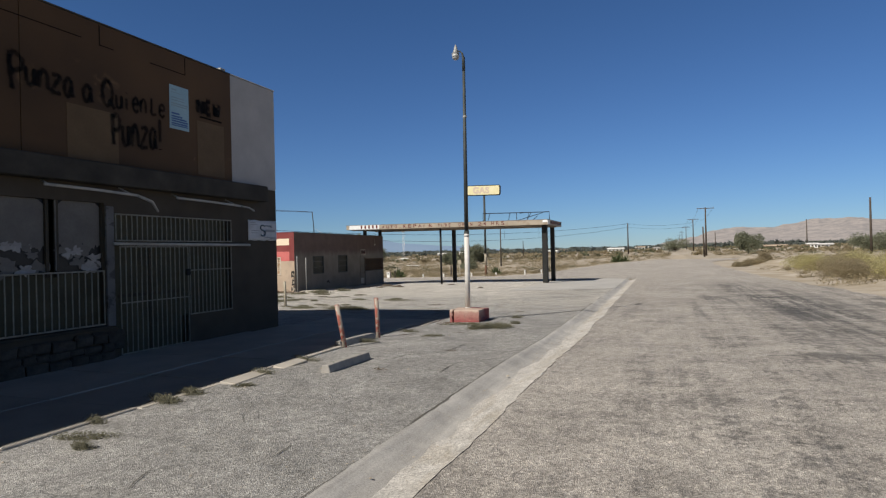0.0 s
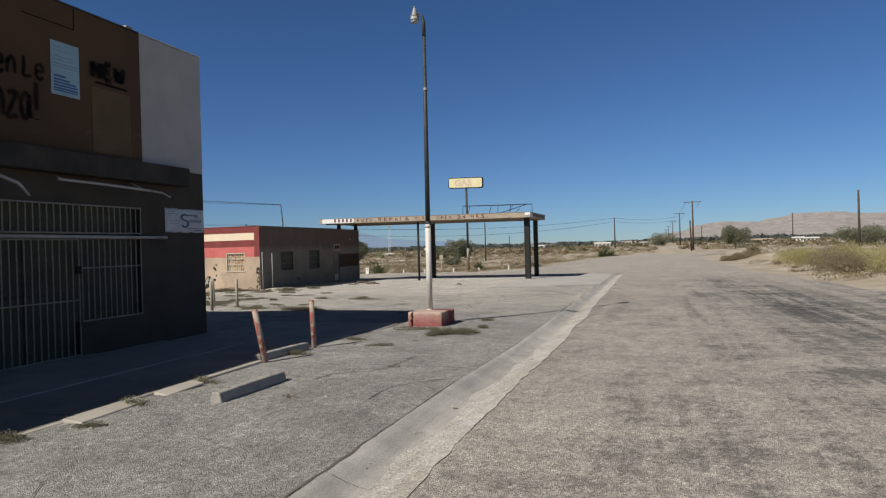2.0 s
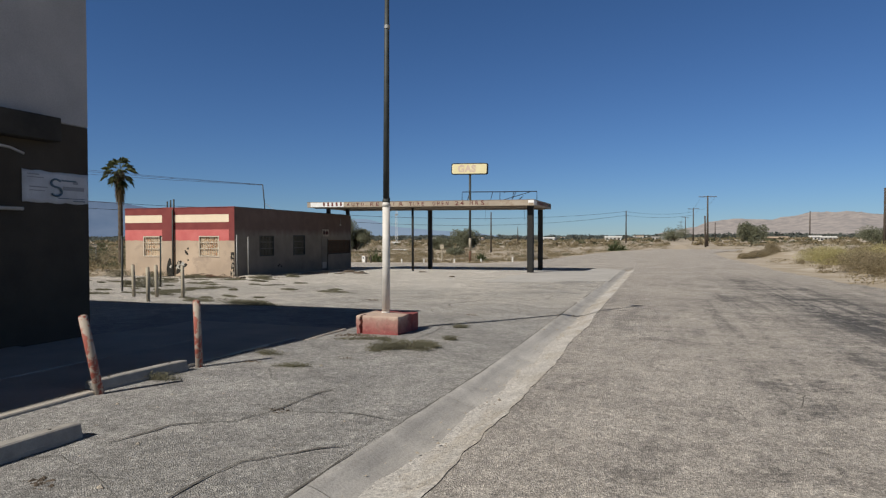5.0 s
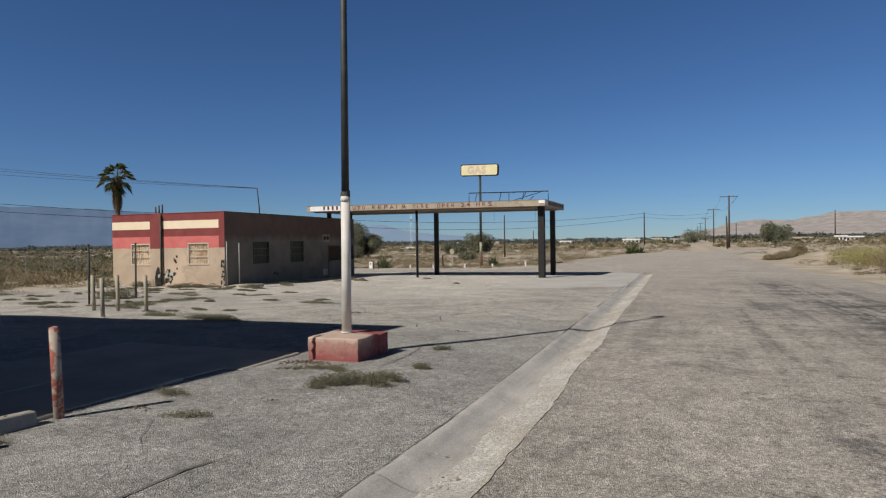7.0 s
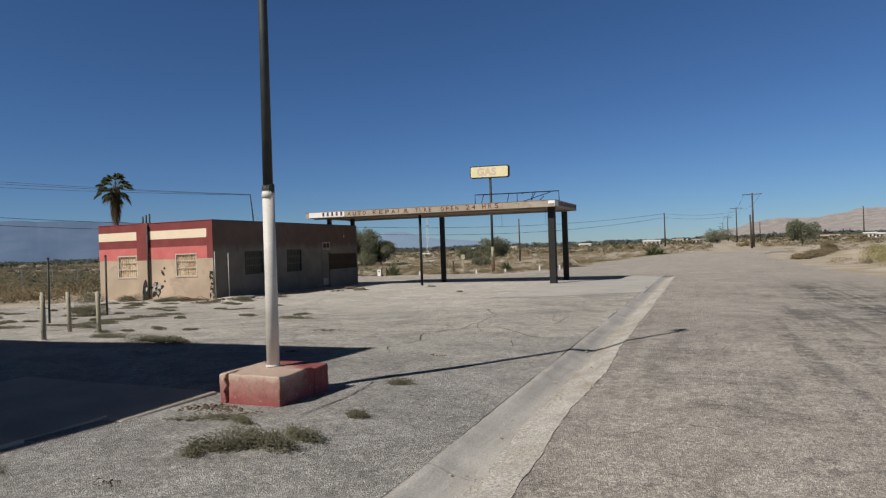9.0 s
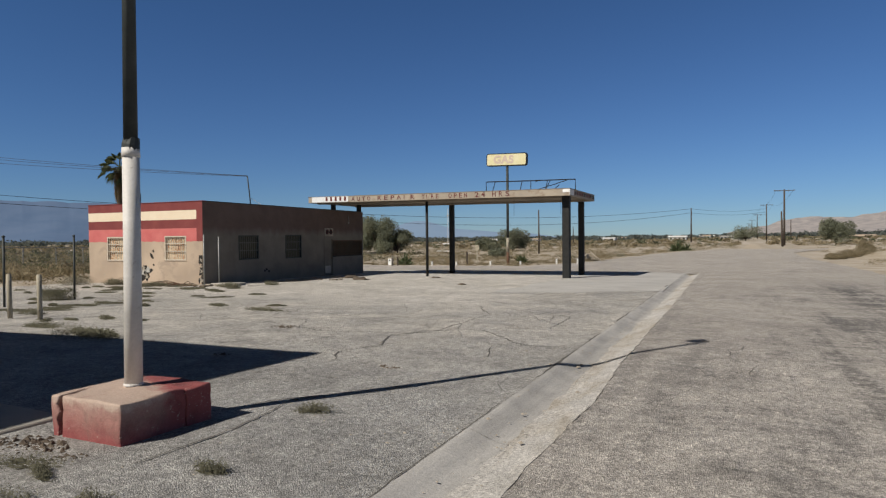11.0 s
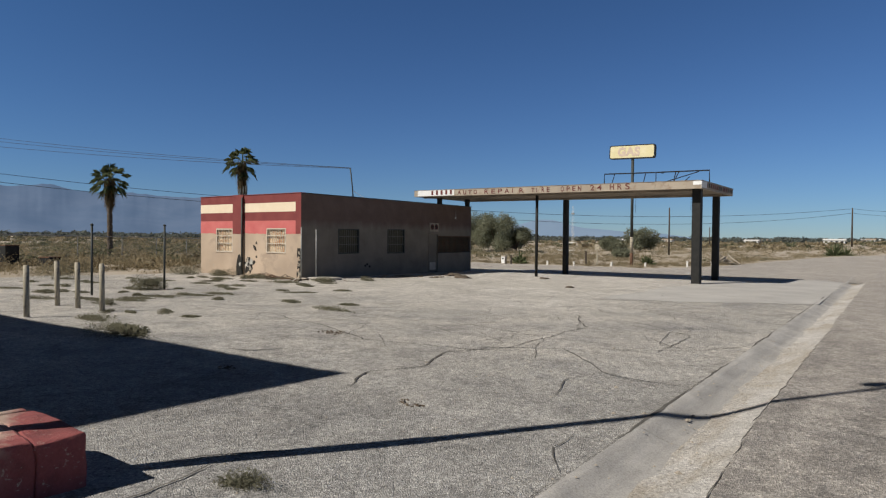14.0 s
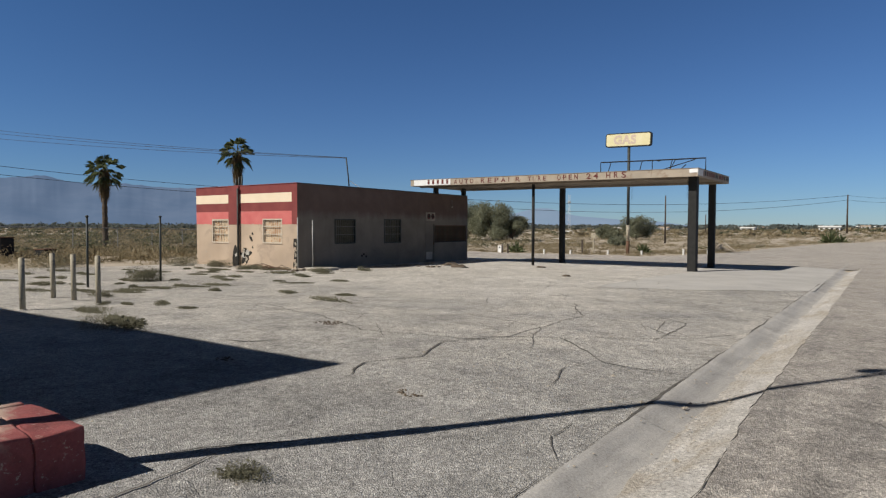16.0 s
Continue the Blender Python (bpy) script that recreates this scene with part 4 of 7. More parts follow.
def tatter(r, seed, thick=0.004, rag=0.9, n=22):
    bm = bmesh.new()
    ring = []
    for k in range(n):
        q = 2 * math.pi * k / n
        rr = r * (1 + rag * noise.noise((math.cos(q) * 1.7, math.sin(q) * 1.7, seed)) + 0.6 * rag * noise.noise((math.cos(q) * 5, math.sin(q) * 5, seed + 9)))
        ring.append(bm.verts.new((rr * math.cos(q) * 1.4, 0, rr * math.sin(q))))
    bm.faces.new(ring)
    return thicken(bm, thick)


rnd = random.Random(17)
for a, b in ((8.40, 9.33), (6.95, 8.14), (5.4, 6.75)):
    w = part("window", box(a, 0.10, 1.80, b, 0.13, 3.24), "scraped", store, "black glass under scraped grey paint")
    part("window_frame", box(a - 0.06, 0.05, 1.75, a - 0.003, 0.12, 3.3), "dark_wall", w)
    part("window_frame", box(b + 0.003, 0.05, 1.75, b + 0.06, 0.12, 3.3), "dark_wall", w)
    part("paint_film", film(a + 0.01, b - 0.01, 2.30, 3.23, a, 0.16), "film", w, "even grey paint film")
    for k in range(9):
        x, z, r = rnd.uniform(a + 0.12, b - 0.12), rnd.uniform(1.86, 2.36), rnd.uniform(0.04, 0.13)
        part("paint_flake", tatter(r, k + a), "film_light" if k % 2 else "film", w, at=(x, 0.084 - 0.0015 * k, z))
    part("paint_flake", tatter(0.12, a + 40), "film_light", w, at=((a + b) / 2 + 0.2, 0.07, 1.90))
part("panel", box(5.3, 0.14, 0.72, 9.36, 0.18, 1.80), "door_dark", store, "dark boarded panel behind the bars")


def grille(name, a0, a1, z0, z1, parent, gap=0.135, rails=(), depth=-0.05, label=""):
    g = part(name, box(a0, depth - 0.015, z1 - 0.03, a1, depth + 0.015, z1, 0.004), "bars", parent, label)
    part("rail", box(a0, depth - 0.015, z0, a1, depth + 0.015, z0 + 0.03, 0.004), "bars", g)
    for r in rails:
        part("rail", box(a0, depth - 0.013, r, a1, depth + 0.013, r + 0.025, 0.004), "bars", g)
    me = None
    n = int((a1 - a0) / gap)
    for i in range(n + 1):
        a = a0 + 0.012 + (a1 - a0 - 0.024) * i / n
        if me is None:
            me = part("bar", box(-0.009, -0.009, 0, 0.009, 0.009, z1 - z0 - 0.03), "bars", g, at=(a, depth, z0 + 0.015)).data
        else:
            shared("bar", me, "bars", g, at=(a, depth, z0 + 0.015))
    return g


grille("window_grille", 5.3, 9.30, 0.74, 1.85, store, 0.14, label="rows of pale steel window bars")
part("bar", box(8.245, -0.06, 1.88, 8.265, -0.04, 3.2), "dark_bar", store, "thin upright bar between the panes")
grille("transom_grille", 9.58, 13.17, 2.44, 3.02, store, 0.135, label="pale steel bars over the gate")
grille("side_grille", 11.66, 13.15, 0.70, 2.36, store, 0.135, (1.75,), label="pale steel bars beside the gate")
door = part("door", box(9.62, 0.12, 0.03, 11.60, 0.17, 2.34), "door_dark", store, "dark wooden double door behind a steel gate")
part("door_rail", box(9.75, 0.10, 1.25, 11.5, 0.118, 1.32), "dark_wall", door)
part("door_stile", box(10.58, 0.10, 0.05, 10.64, 0.118, 2.3), "dark_wall", door)
g = grille("security_gate", 9.66, 11.60, 0.06, 2.34, store, 0.13, (1.13,), -0.07, "closed steel-bar security gate")
part("gate_lock", box(11.5, -0.12, 1.65, 11.62, -0.06, 1.80, 0.01), "black_trim", g)
part("window", box(11.62, 0.14, 0.7, 13.17, 0.17, 2.4), "door_dark", store, "dark boarded window")
part("transom", box(9.56, 0.14, 2.40, 13.17, 0.17, 3.02), "door_dark", store, "dark board above the door")

# paint and paper on the facade
T = (90, 0, 0)
STROKES = {
    "P": [((0.12, 0.98), (0.16, 0.5), (0.30, -0.42)), ((0.0, 0.95), (0.45, 1.08), (0.95, 0.85), (0.85, 0.5), (0.25, 0.35))],
    "p": [((0.05, 1.25), (0.12, 0.5), (0.16, -0.45)), ((0.08, 1.05), (0.55, 1.2), (0.9, 0.9), (0.7, 0.45), (0.15, 0.4))],
    "u": [((0.0, 0.95), (0.08, 0.25), (0.4, 0.02), (0.75, 0.25), (0.85, 0.95)), ((0.85, 0.95), (0.88, 0.0))],
    "n": [((0.0, 0.0), (0.05, 0.95)), ((0.05, 0.6), (0.4, 0.98), (0.8, 0.75), (0.88, 0.0))],
    "z": [((0.0, 0.92), (0.5, 0.95), (0.9, 0.92), (0.4, 0.45), (0.0, 0.03), (0.5, 0.02), (0.98, 0.04))],
    "a": [((0.85, 0.8), (0.45, 0.98), (0.05, 0.6), (0.2, 0.08), (0.6, 0.12), (0.85, 0.6)), ((0.86, 0.95), (0.85, 0.4), (1.02, 0.0))],
    "Q": [((0.55, 1.9), (0.1, 1.45), (0.05, 0.6), (0.4, 0.05), (0.85, 0.5), (0.9, 1.3), (0.5, 1.9)), ((0.55, 0.5), (0.85, 0.2), (1.15, -0.1))],
    "i": [((0.3, 0.85), (0.33, 0.0)), ((0.28, 1.15), (0.34, 1.2))],
    "e": [((0.05, 0.5), (0.5, 0.52), (0.85, 0.62), (0.6, 0.98), (0.12, 0.75), (0.1, 0.25), (0.5, 0.0), (0.92, 0.18))],
    "L": [((0.1, 1.3), (0.08, 0.6), (0.05, 0.05), (0.45, 0.02), (0.9, 0.06))],
    "!": [((0.3, 1.5), (0.28, 0.9), (0.3, 0.35)), ((0.3, 0.06), (0.33, 0.0))],
    "N": [((0.0, 0.0), (0.02, 1.0)), ((0.02, 1.0), (0.45, 0.5), (0.85, 0.0)), ((0.85, 0.0), (0.87, 1.0))],
    "E": [((0.05, 0.0), (0.05, 1.0)), ((0.05, 1.0), (0.85, 1.0)), ((0.05, 0.52), (0.7, 0.52)), ((0.05, 0.02), (0.88, 0.02))],
    "W": [((0.0, 1.0), (0.2, 0.0)), ((0.2, 0.0), (0.45, 0.75)), ((0.45, 0.75), (0.7, 0.0)), ((0.7, 0.0), (0.95, 1.0))],
}


def curved(knots, n=9):
    """A smooth line through the given places."""
    k = [Vector(p) for p in knots]
    k = [k[0] * 2 - k[1]] + k + [k[-1] * 2 - k[-2]]
    out = []
    for i in range(1, len(k) - 2):
        a, b, c, d = k[i - 1:i + 3]
        for j in range(n):
            t = j / n
            out.append(0.5 * (2 * b + (c - a) * t + (2 * a - 5 * b + 4 * c - d) * t * t + (3 * b - a - 3 * c + d) * t ** 3))
    return out + [k[-2]]


def sprayed(text, x, z, width, height, slope, stroke, seed):
    """A word of sprayed strokes: dense in the middle, thinning out to a soft rim."""
    pitch = width / len(text)
    layer = 0
    for i, one in enumerate(text):
        pts, faces, dense = [], [], []
        for knots in STROKES[one]:
            line = curved(knots)
            base = len(pts)
            layer += 1
            for j, q in enumerate(line):
                d = (line[min(j + 1, len(line) - 1)] - line[max(j - 1, 0)])
                d = Vector((d.x * pitch * 0.78, d.y * height))
                side = Vector((-d.y, d.x)).normalized() if d.length > 1e-6 else Vector((0, 1))
                at = Vector((x + pitch * (i + 0.08 + q.x * 0.78), z + height * q.y + slope * (i + q.x) + 0.012 * noise.noise((q.x * 3, q.y * 3, seed + i))))
                w = stroke * (1 + 0.35 * noise.noise((j * 0.3, i, seed)))
                for k, f in ((-2.3, 0.0), (-0.8, 0.75), (0, 1.0), (0.8, 0.75), (2.3, 0.0)):
                    p = at + side * w * k
                    pts.append((S * p.x, S * (-0.046 - 0.0006 * layer), S * p.y))
                    dense.append(f * min(1, (j + 0.4) / 1.5, (len(line) - j - 0.6) / 1.5))
            for j in range(len(line) - 1):
                for k in range(4):
                    a = base + j * 5 + k
                    faces.append((a, a + 1, a + 6, a + 5))
        me = bpy.data.meshes.new("graffiti_letter")
        me.from_pydata(pts, [], faces)
        me.attributes.new("paint_cover", "FLOAT", "POINT").data.foreach_set("value", dense)
        shared("graffiti_letter", me, "spray", store, "black sprayed graffiti letter", flat=False)


for text, x, z, wide, high, slope, stroke in (("P", 7.40, 5.27, 0.36, 0.46, 0, 0.036), ("unza", 7.74, 5.25, 0.98, 0.36, -0.012, 0.034), ("a", 8.88, 5.20, 0.27, 0.33, 0, 0.033), ("Q", 9.32, 5.21, 0.33, 0.30, 0, 0.034),
                                              ("uien", 9.66, 5.22, 0.84, 0.31, 0.008, 0.026), ("Le", 10.58, 5.28, 0.46, 0.28, 0, 0.026), ("p", 9.54, 4.60, 0.27, 0.40, 0, 0.036), ("unza!", 9.80, 4.46, 1.20, 0.47, 0.012, 0.034), ("NEW", 12.02, 5.60, 0.84, 0.34, 0.01, 0.05)):
    sprayed(text, x, z, wide, high, slope, stroke, len(text) * 2.7)
part("graffiti_line", roughen(box(12.12, -0.042, 5.50, 12.9, -0.037, 5.545), 0.01, 4), "seam", store)
notice = tagged(part("notice_poster", roughen(box(11.14, -0.049, 5.08, 11.74, -0.044, 6.10), 0.012, 3), "notice"), "pale blue printed notice on the brown boards", "poster")
notice.matrix_basis = pose(-10.82 * S, 0, 0, 0, 0, 90)
rnd = random.Random(3)
for z, w, mat, h in [(5.98, 0.16, "notice_grey", 0.03), (5.92, 0.34, "notice_grey", 0.012), (5.80, 0.4, "notice_grey", 0.02), (5.74, 0.44, "notice_grey", 0.02), (5.66, 0.5, "notice_grey", 0.03), (5.61, 0.5, "notice_grey", 0.025), (5.42, 0.25, "notice_ink", 0.04), (5.355, 0.33, "notice_ink", 0.035), (5.30, 0.47, "notice_ink", 0.035), (5.245, 0.5, "notice_ink", 0.035), (5.19, 0.5, "notice_ink", 0.035), (5.15, 0.5, "notice_ink", 0.025)]:
    part("print_bar", box(11.19, -0.056, z, 11.19 + w, -0.0535, z + h), mat, notice)
bm = bmesh.new()
grid = bmesh.ops.create_grid(bm, x_segments=14, y_segments=7, size=0.5)["verts"]
for v in grid:
    v.co = Vector((13.9 + (v.co.x + 0.5) * 1.28, -0.018 + 0.012 * noise.noise((v.co.x * 6, v.co.y * 5, 0)), 2.50 + (v.co.y + 0.5) * 0.56 + 0.03 * noise.noise((v.co.x * 8, v.co.y * 3, 4))))
thicken(bm, 0.004)
banner = tagged(part("paper_banner", bm, "banner", flat=False), "wrinkled white printed banner taped to the wall", "banner")
banner.matrix_basis = pose(-10.82 * S, 0, 0, 0, 0, 90)
arc = [(14.52 + 0.10 * math.cos(q) , 2.86 + 0.07 * math.sin(q)) for q in steps(0.6, 4.4, 8)] + [(14.52 + 0.11 * math.cos(q), 2.71 + 0.08 * math.sin(q)) for q in steps(1.4, -2.5, 8)]
part("printed_mark", tube([(x, -0.036, z) for x, z in arc], 0.02, 5), "banner_ink", banner, "slate blue curved mark")
for a, b, z, h, mat in ((13.98, 14.2, 2.98, 0.02, "banner_grey"), (13.98, 14.28, 2.93, 0.015, "banner_grey"), (14.02, 14.36, 2.76, 0.02, "banner_grey"), (14.02, 14.3, 2.70, 0.015, "banner_grey"), (14.66, 15.08, 2.74, 0.07, "banner_grey"), (14.62, 14.92, 2.90, 0.03, "banner_ink"), (14.85, 14.95, 2.86, 0.05, "banner_grey"), (14.55, 15.1, 2.585, 0.012, "banner_ink"), (14.85, 15.1, 2.54, 0.02, "banner_ink")):
    part("print_bar", box(a, -0.037, z, b, -0.034, z + h), mat, banner)

# ---- things on the lot ----
block = thing("lamp_base_block", "cracked red-painted concrete block carrying the lamp post", "concrete block", (-5.87, 18.08, gz(-5.87, 18.08)))
def lump(x0, y0, x1, y1, top, wear):
    bm = box(x0, y0, -0.12, x1, y1, top, 0.02, segments=2)
    bmesh.ops.subdivide_edges(bm, edges=bm.edges, cuts=7, use_grid_fill=True)
    for v in bm.verts:
        v.co.y += wear * noise.noise((v.co.x * 7, v.co.z * 9, 4)) * (1 if y1 < 0.3 and v.co.y > 0.15 or y0 > 0.1 and v.co.y < 0.25 else 0)
        if v.co.x < -0.3:
            v.co.x += 0.05 * noise.noise((v.co.y * 6, v.co.z * 13, 2)) - 0.06 * smooth(-0.38, 0.05, v.co.y)
        if v.co.z > top - 0.03:
            v.co.z -= 0.02 * max(0, noise.noise((v.co.x * 5, v.co.y * 5, 8)))
    return roughen(roughen(bm, 0.012, 4.5), 0.006, 17)


body = part("body", lump(-0.335, -0.50, 0.47, 0.20, 0.40, 0.03), "red_block", block)
part("broken_end", lump(-0.335, 0.205, 0.48, 0.50, 0.388, 0.03), "red_block", block, "broken-off end of the block", turn=(0, 0, -1.0))
bm = box(-0.47, -0.50, -0.12, -0.375, 0.45, 0.395, 0.014, segments=2)
bmesh.ops.subdivide_edges(bm, edges=bm.edges, cuts=6, use_grid_fill=True)
for v in bm.verts:
    if v.co.x > -0.42:
        v.co.x += 0.05 * noise.noise((v.co.y * 7, v.co.z * 14, 6)) + 0.0
part("split_chunk", roughen(bm, 0.012, 5.0), "red_block", block, "split-off edge of the block")
HOLE_SEED = 3.7
HOLE_AT = (0.474, 0.262, 0.15)
lamp = thing("street_lamp", "tall lamp post, white below and dark above, with a single lantern", "street lamp", (-5.93, 18.12, gz(-5.87, 18.08) + 0.41), (0, 0.7, 0))
part("lower_post", tube([(0, 0, 0), (0, 0, 1.2), (-0.01, 0, 2.27)], [0.084, 0.08, 0.078], 20), "white_pole", lamp, "chalky white lower tube", flat=False)
part("base_collar", lathe([(0.092, 0.0), (0.092, 0.012), (0.085, 0.02)], 18), "white_pole", lamp)
part("joint_collar", tube([(-0.01, 0, 2.21), (-0.01, 0, 2.30)], [0.086, 0.080], 18), "white_pole", lamp, flat=False)
part("joint_rag", roughen(tube([(-0.01, 0, 2.27), (-0.01, 0.0, 2.33), (0.0, 0.01, 2.40)], [0.082, 0.080, 0.068], 12), 0.012, 9), "dark_pole", lamp)
part("upper_post", tube([(-0.01, 0, 2.30), (-0.02, 0, 4.6), (-0.03, 0, 7.62)], [0.066, 0.058, 0.042], 16), "dark_pole", lamp, "weathered dark upper tube", flat=False)
part("band", tube([(-0.018, 0, 5.9), (-0.018, 0, 5.97)], 0.062, 12), "galv", lamp)
part("arm", tube([(-0.03, 0, 7.35), (-0.035, 0, 7.75), (-0.07, -0.02, 7.90), (-0.14, -0.03, 7.97), (-0.24, -0.04, 7.96)], [0.052, 0.046, 0.026, 0.020, 0.020], 10), "dark_pole", lamp, flat=False)
head = part("lantern", lathe([(0.115, 7.885), (0.12, 7.91), (0.085, 7.93), (0.078, 8.0), (0.062, 8.02), (0.05, 8.10), (0.034, 8.12)], 18), "galv", lamp, "galvanised lantern housing", (-0.27, -0.05, 0))
part("lens", lathe([(0.072, 7.72), (0.098, 7.75), (0.112, 7.83), (0.108, 7.882)], 18), "lens", head, "cloudy ribbed lens", flat=False)
part("guard_ring", lathe([(0.118, 7.80), (0.122, 7.81), (0.118, 7.82)], 18), "galv", head)
part("photocell", lathe([(0.026, 8.122), (0.028, 8.16), (0.012, 8.18)], 10), "galv", head)


def wheel_stop(x, y, rz, label):
    w = thing("wheel_stop", label, "wheel stop", (x, y, lot_height(x, y) - 0.01), (0, 0, rz), "wheel stops by the walk")
    bm = bmesh.new()
    sec = [(-0.10, 0), (-0.097, 0.05), (-0.066, 0.155), (0.066, 0.155), (0.097, 0.05), (0.10, 0)]
    rings = [[bm.verts.new((sx * (0.93 if t in (0, 6) else 1), -0.71 + 1.42 * t / 6, sz * (0.95 if t in (0, 6) else 1))) for sx, sz in sec] for t in range(7)]
    for r, s in zip(rings, rings[1:]):
        for k in range(6):
            bm.faces.new((r[k], s[k], s[(k + 1) % 6], r[(k + 1) % 6]))
    bm.faces.new(rings[0])
    bm.faces.new(rings[-1][::-1])
    bmesh.ops.recalc_face_normals(bm, faces=bm.faces)
    bmesh.ops.bevel(bm, geom=[e for e in bm.edges if e.calc_face_angle(0) > 0.5], offset=0.012, segments=1, affect="EDGES")
    part("body", roughen(bm, 0.006, 6), "kerb", w)
    for t in (-0.45, 0.45):
        part("pin_hole", lathe([(0.016, 0.154), (0.016, 0.158)], 8), "char", w, at=(0, t, 0))
    return w


wheel_stop(-5.61, 9.95, -2.5, "chipped grey concrete wheel stop on the lot")
wheel_stop(-6.90, 12.66, -6.0, "concrete wheel stop lying between two red posts")


def bollard(name, x, y, h, r, mat, tilt, label, group):
    b = thing(name, label, "bollard", (x, y, gz(x, y) - 0.02), tilt, group)
    part("post", tube([(0, 0, -0.15), (0, 0, h * 0.5), (0, 0, h)], [r, r, r], 14), mat, b, flat=False)
    part("cap", lathe([(r * 0.99, h), (r * 0.8, h + 0.012), (r * 0.3, h + 0.02)], 14), mat, b)
    part("footing", roughen(lathe([(r * 1.9, 0.0), (r * 1.7, 0.03), (r * 1.05, 0.045)], 12), 0.01, 8), "kerb", b)


bollard("red_bollard", -6.76, 11.93, 1.0, 0.052, "red_post", (7, -7, 0), "leaning pipe bollard with peeling red paint", "red pipe bollards")
bollard("red_bollard", -6.79, 13.62, 1.02, 0.052, "red_post", (1, -1.5, 0), "upright pipe bollard with peeling red paint", "red pipe bollards")
for x, y, h, tl in ((-16.25, 21.9, 1.15, -1), (-18.35, 23.3, 1.18, -2), (-17.4, 23.4, 1.17, -1.5), (-16.32, 23.5, 1.16, -1)):
    bollard("cream_bollard", x, y, h, 0.058, "cream_post", (0, tl, 0), "faded cream pipe bollard on the sandy lot", "cream pipe bollards")
for x, y, h in ((-21.1, 25.3, 2.2), (-21.8, 28.0, 2.28)):
    p = thing("fence_post", "lone rusty fence post standing on the lot", "fence post", (x, y, gz(x, y) - 0.02), (0, 0.6, 0), group="lone fence posts")
    part("tube", tube([(0, 0, -0.1), (0, 0, h)], 0.035, 10), "dark_pole", p, flat=False)
    part("cap", lathe([(0.05, h), (0.05, h + 0.03), (0.02, h + 0.06)], 10), "dark_pole", p)

# ---- filling station office ----
OFF = thing("filling_station_office", "flat-roofed stucco office, maroon, cream and pink over tan", "building", (-24.35, 36.2, -0.56), (0, 0, 2.5))
part("wall", wall_holes(8.05, 4.2, 0.25, [(8.05 - 2.51, 8.05 - 1.07, 1.29, 2.51), (8.05 - 6.65, 8.05 - 5.22, 1.26, 2.49)], -0.2), "tan_wall", OFF, "sunlit tan stucco end wall", (-8.05, 0, 0))
# shaded side: the shade is put into the wall's own colour
part("wall", wall_holes(15.15, 4.2, 0.25, [(2.28, 3.87, 1.23, 2.53), (6.23, 7.79, 1.18, 2.57), (10.25, 11.2, -0.2, 2.33), (11.21, 15.0, 1.16, 2.2)], -0.2), "long_wall", OFF, "long stucco wall, its colour darkened for shade", (0.0, 0.252, 0), (0, 0, 90))
part("wall", box(-8.05, 0.252, -0.2, -7.8, 15.4, 4.2), "tan_wall", OFF)
part("wall", box(-7.798, 15.15, -0.2, -0.252, 15.4, 4.2), "tan_wall", OFF)
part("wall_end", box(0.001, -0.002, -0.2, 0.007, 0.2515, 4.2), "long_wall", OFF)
part("roof", box(-7.79, 0.26, 3.85, -0.26, 15.14, 3.98), "roof", OFF)
part("interior_floor", box(-7.79, 0.26, -0.2, -0.26, 15.14, 0.02), "roof", OFF)
bands = [("maroon", -8.06, 3.80, 0.008, 4.21), ("maroon", -8.06, 2.90, -5.17, 3.34), ("maroon", -4.31, 2.90, -0.38, 3.34), ("cream", -8.06, 3.34, -5.17, 3.80), ("cream", -4.27, 3.34, -0.38, 3.80),
         ("pink", -8.06, 2.24, -5.17, 2.90), ("pink", -4.27, 2.24, -0.38, 2.90), ("maroon", -0.38, 2.24, 0.008, 3.80)]


def band(x0, z0, x1, z1, ragged):
    """A coat of paint on the end wall; its lower edge uneven where it was sprayed."""
    bm = bmesh.new()
    n = max(2, int((x1 - x0) / 0.08))
    cuts = [w for w in ((-2.52, -1.06), (-6.66, -5.21)) if z0 < 2.5 and x0 < w[0] and w[1] - 0.1 < x1]
    xs = sorted(set(steps(x0, x1, n)) | {e + d for w in cuts for e in w for d in (-0.001, 0.001) if e + d < x1})
    n = len(xs) - 1
    low = lambda x: 2.52 if any(a < x < c for a, c in cuts) else z0 + ragged * (noise.noise((x * 1.3, 0, 3)) + 0.6 * noise.noise((x * 6, 0, 8)))
    lo = [bm.verts.new((x, -0.003, low(x))) for x in xs]
    hi = [bm.verts.new((x, -0.003, z1)) for x in xs]
    for i in range(n):
        bm.faces.new((lo[i], lo[i + 1], hi[i + 1], hi[i]))
    thicken(bm, 0.004)
    return bm


for mat, x0, z0, x1, z1 in bands:
    part("painted_band", band(x0, z0, x1, z1 - 0.002, 0.05 if mat == "pink" else 0.006), mat, OFF, mat + " painted band")
part("pilaster", box(-5.165, -0.07, 2.22, -4.315, -0.0005, 4.26, 0.012), "maroon", OFF, "maroon painted pilaster")
part("pilaster", box(-5.165, -0.07, -0.2, -4.315, -0.0005, 2.215, 0.012), "tan_wall", OFF)
part("drain_pipe", tube([(-4.33, -0.11, 0.0), (-4.33, -0.11, 4.1)], 0.05, 8), "dark_pole", OFF, "dark rusted drain pipe", flat=False)
part("parapet_cap", box(-8.08, -0.03, 4.212, 0.03, 0.27, 4.25, 0.01), "maroon", OFF)
part("parapet_cap", box(-0.27, 0.272, 4.212, 0.03, 15.42, 4.25, 0.01), "dark_pole", OFF)


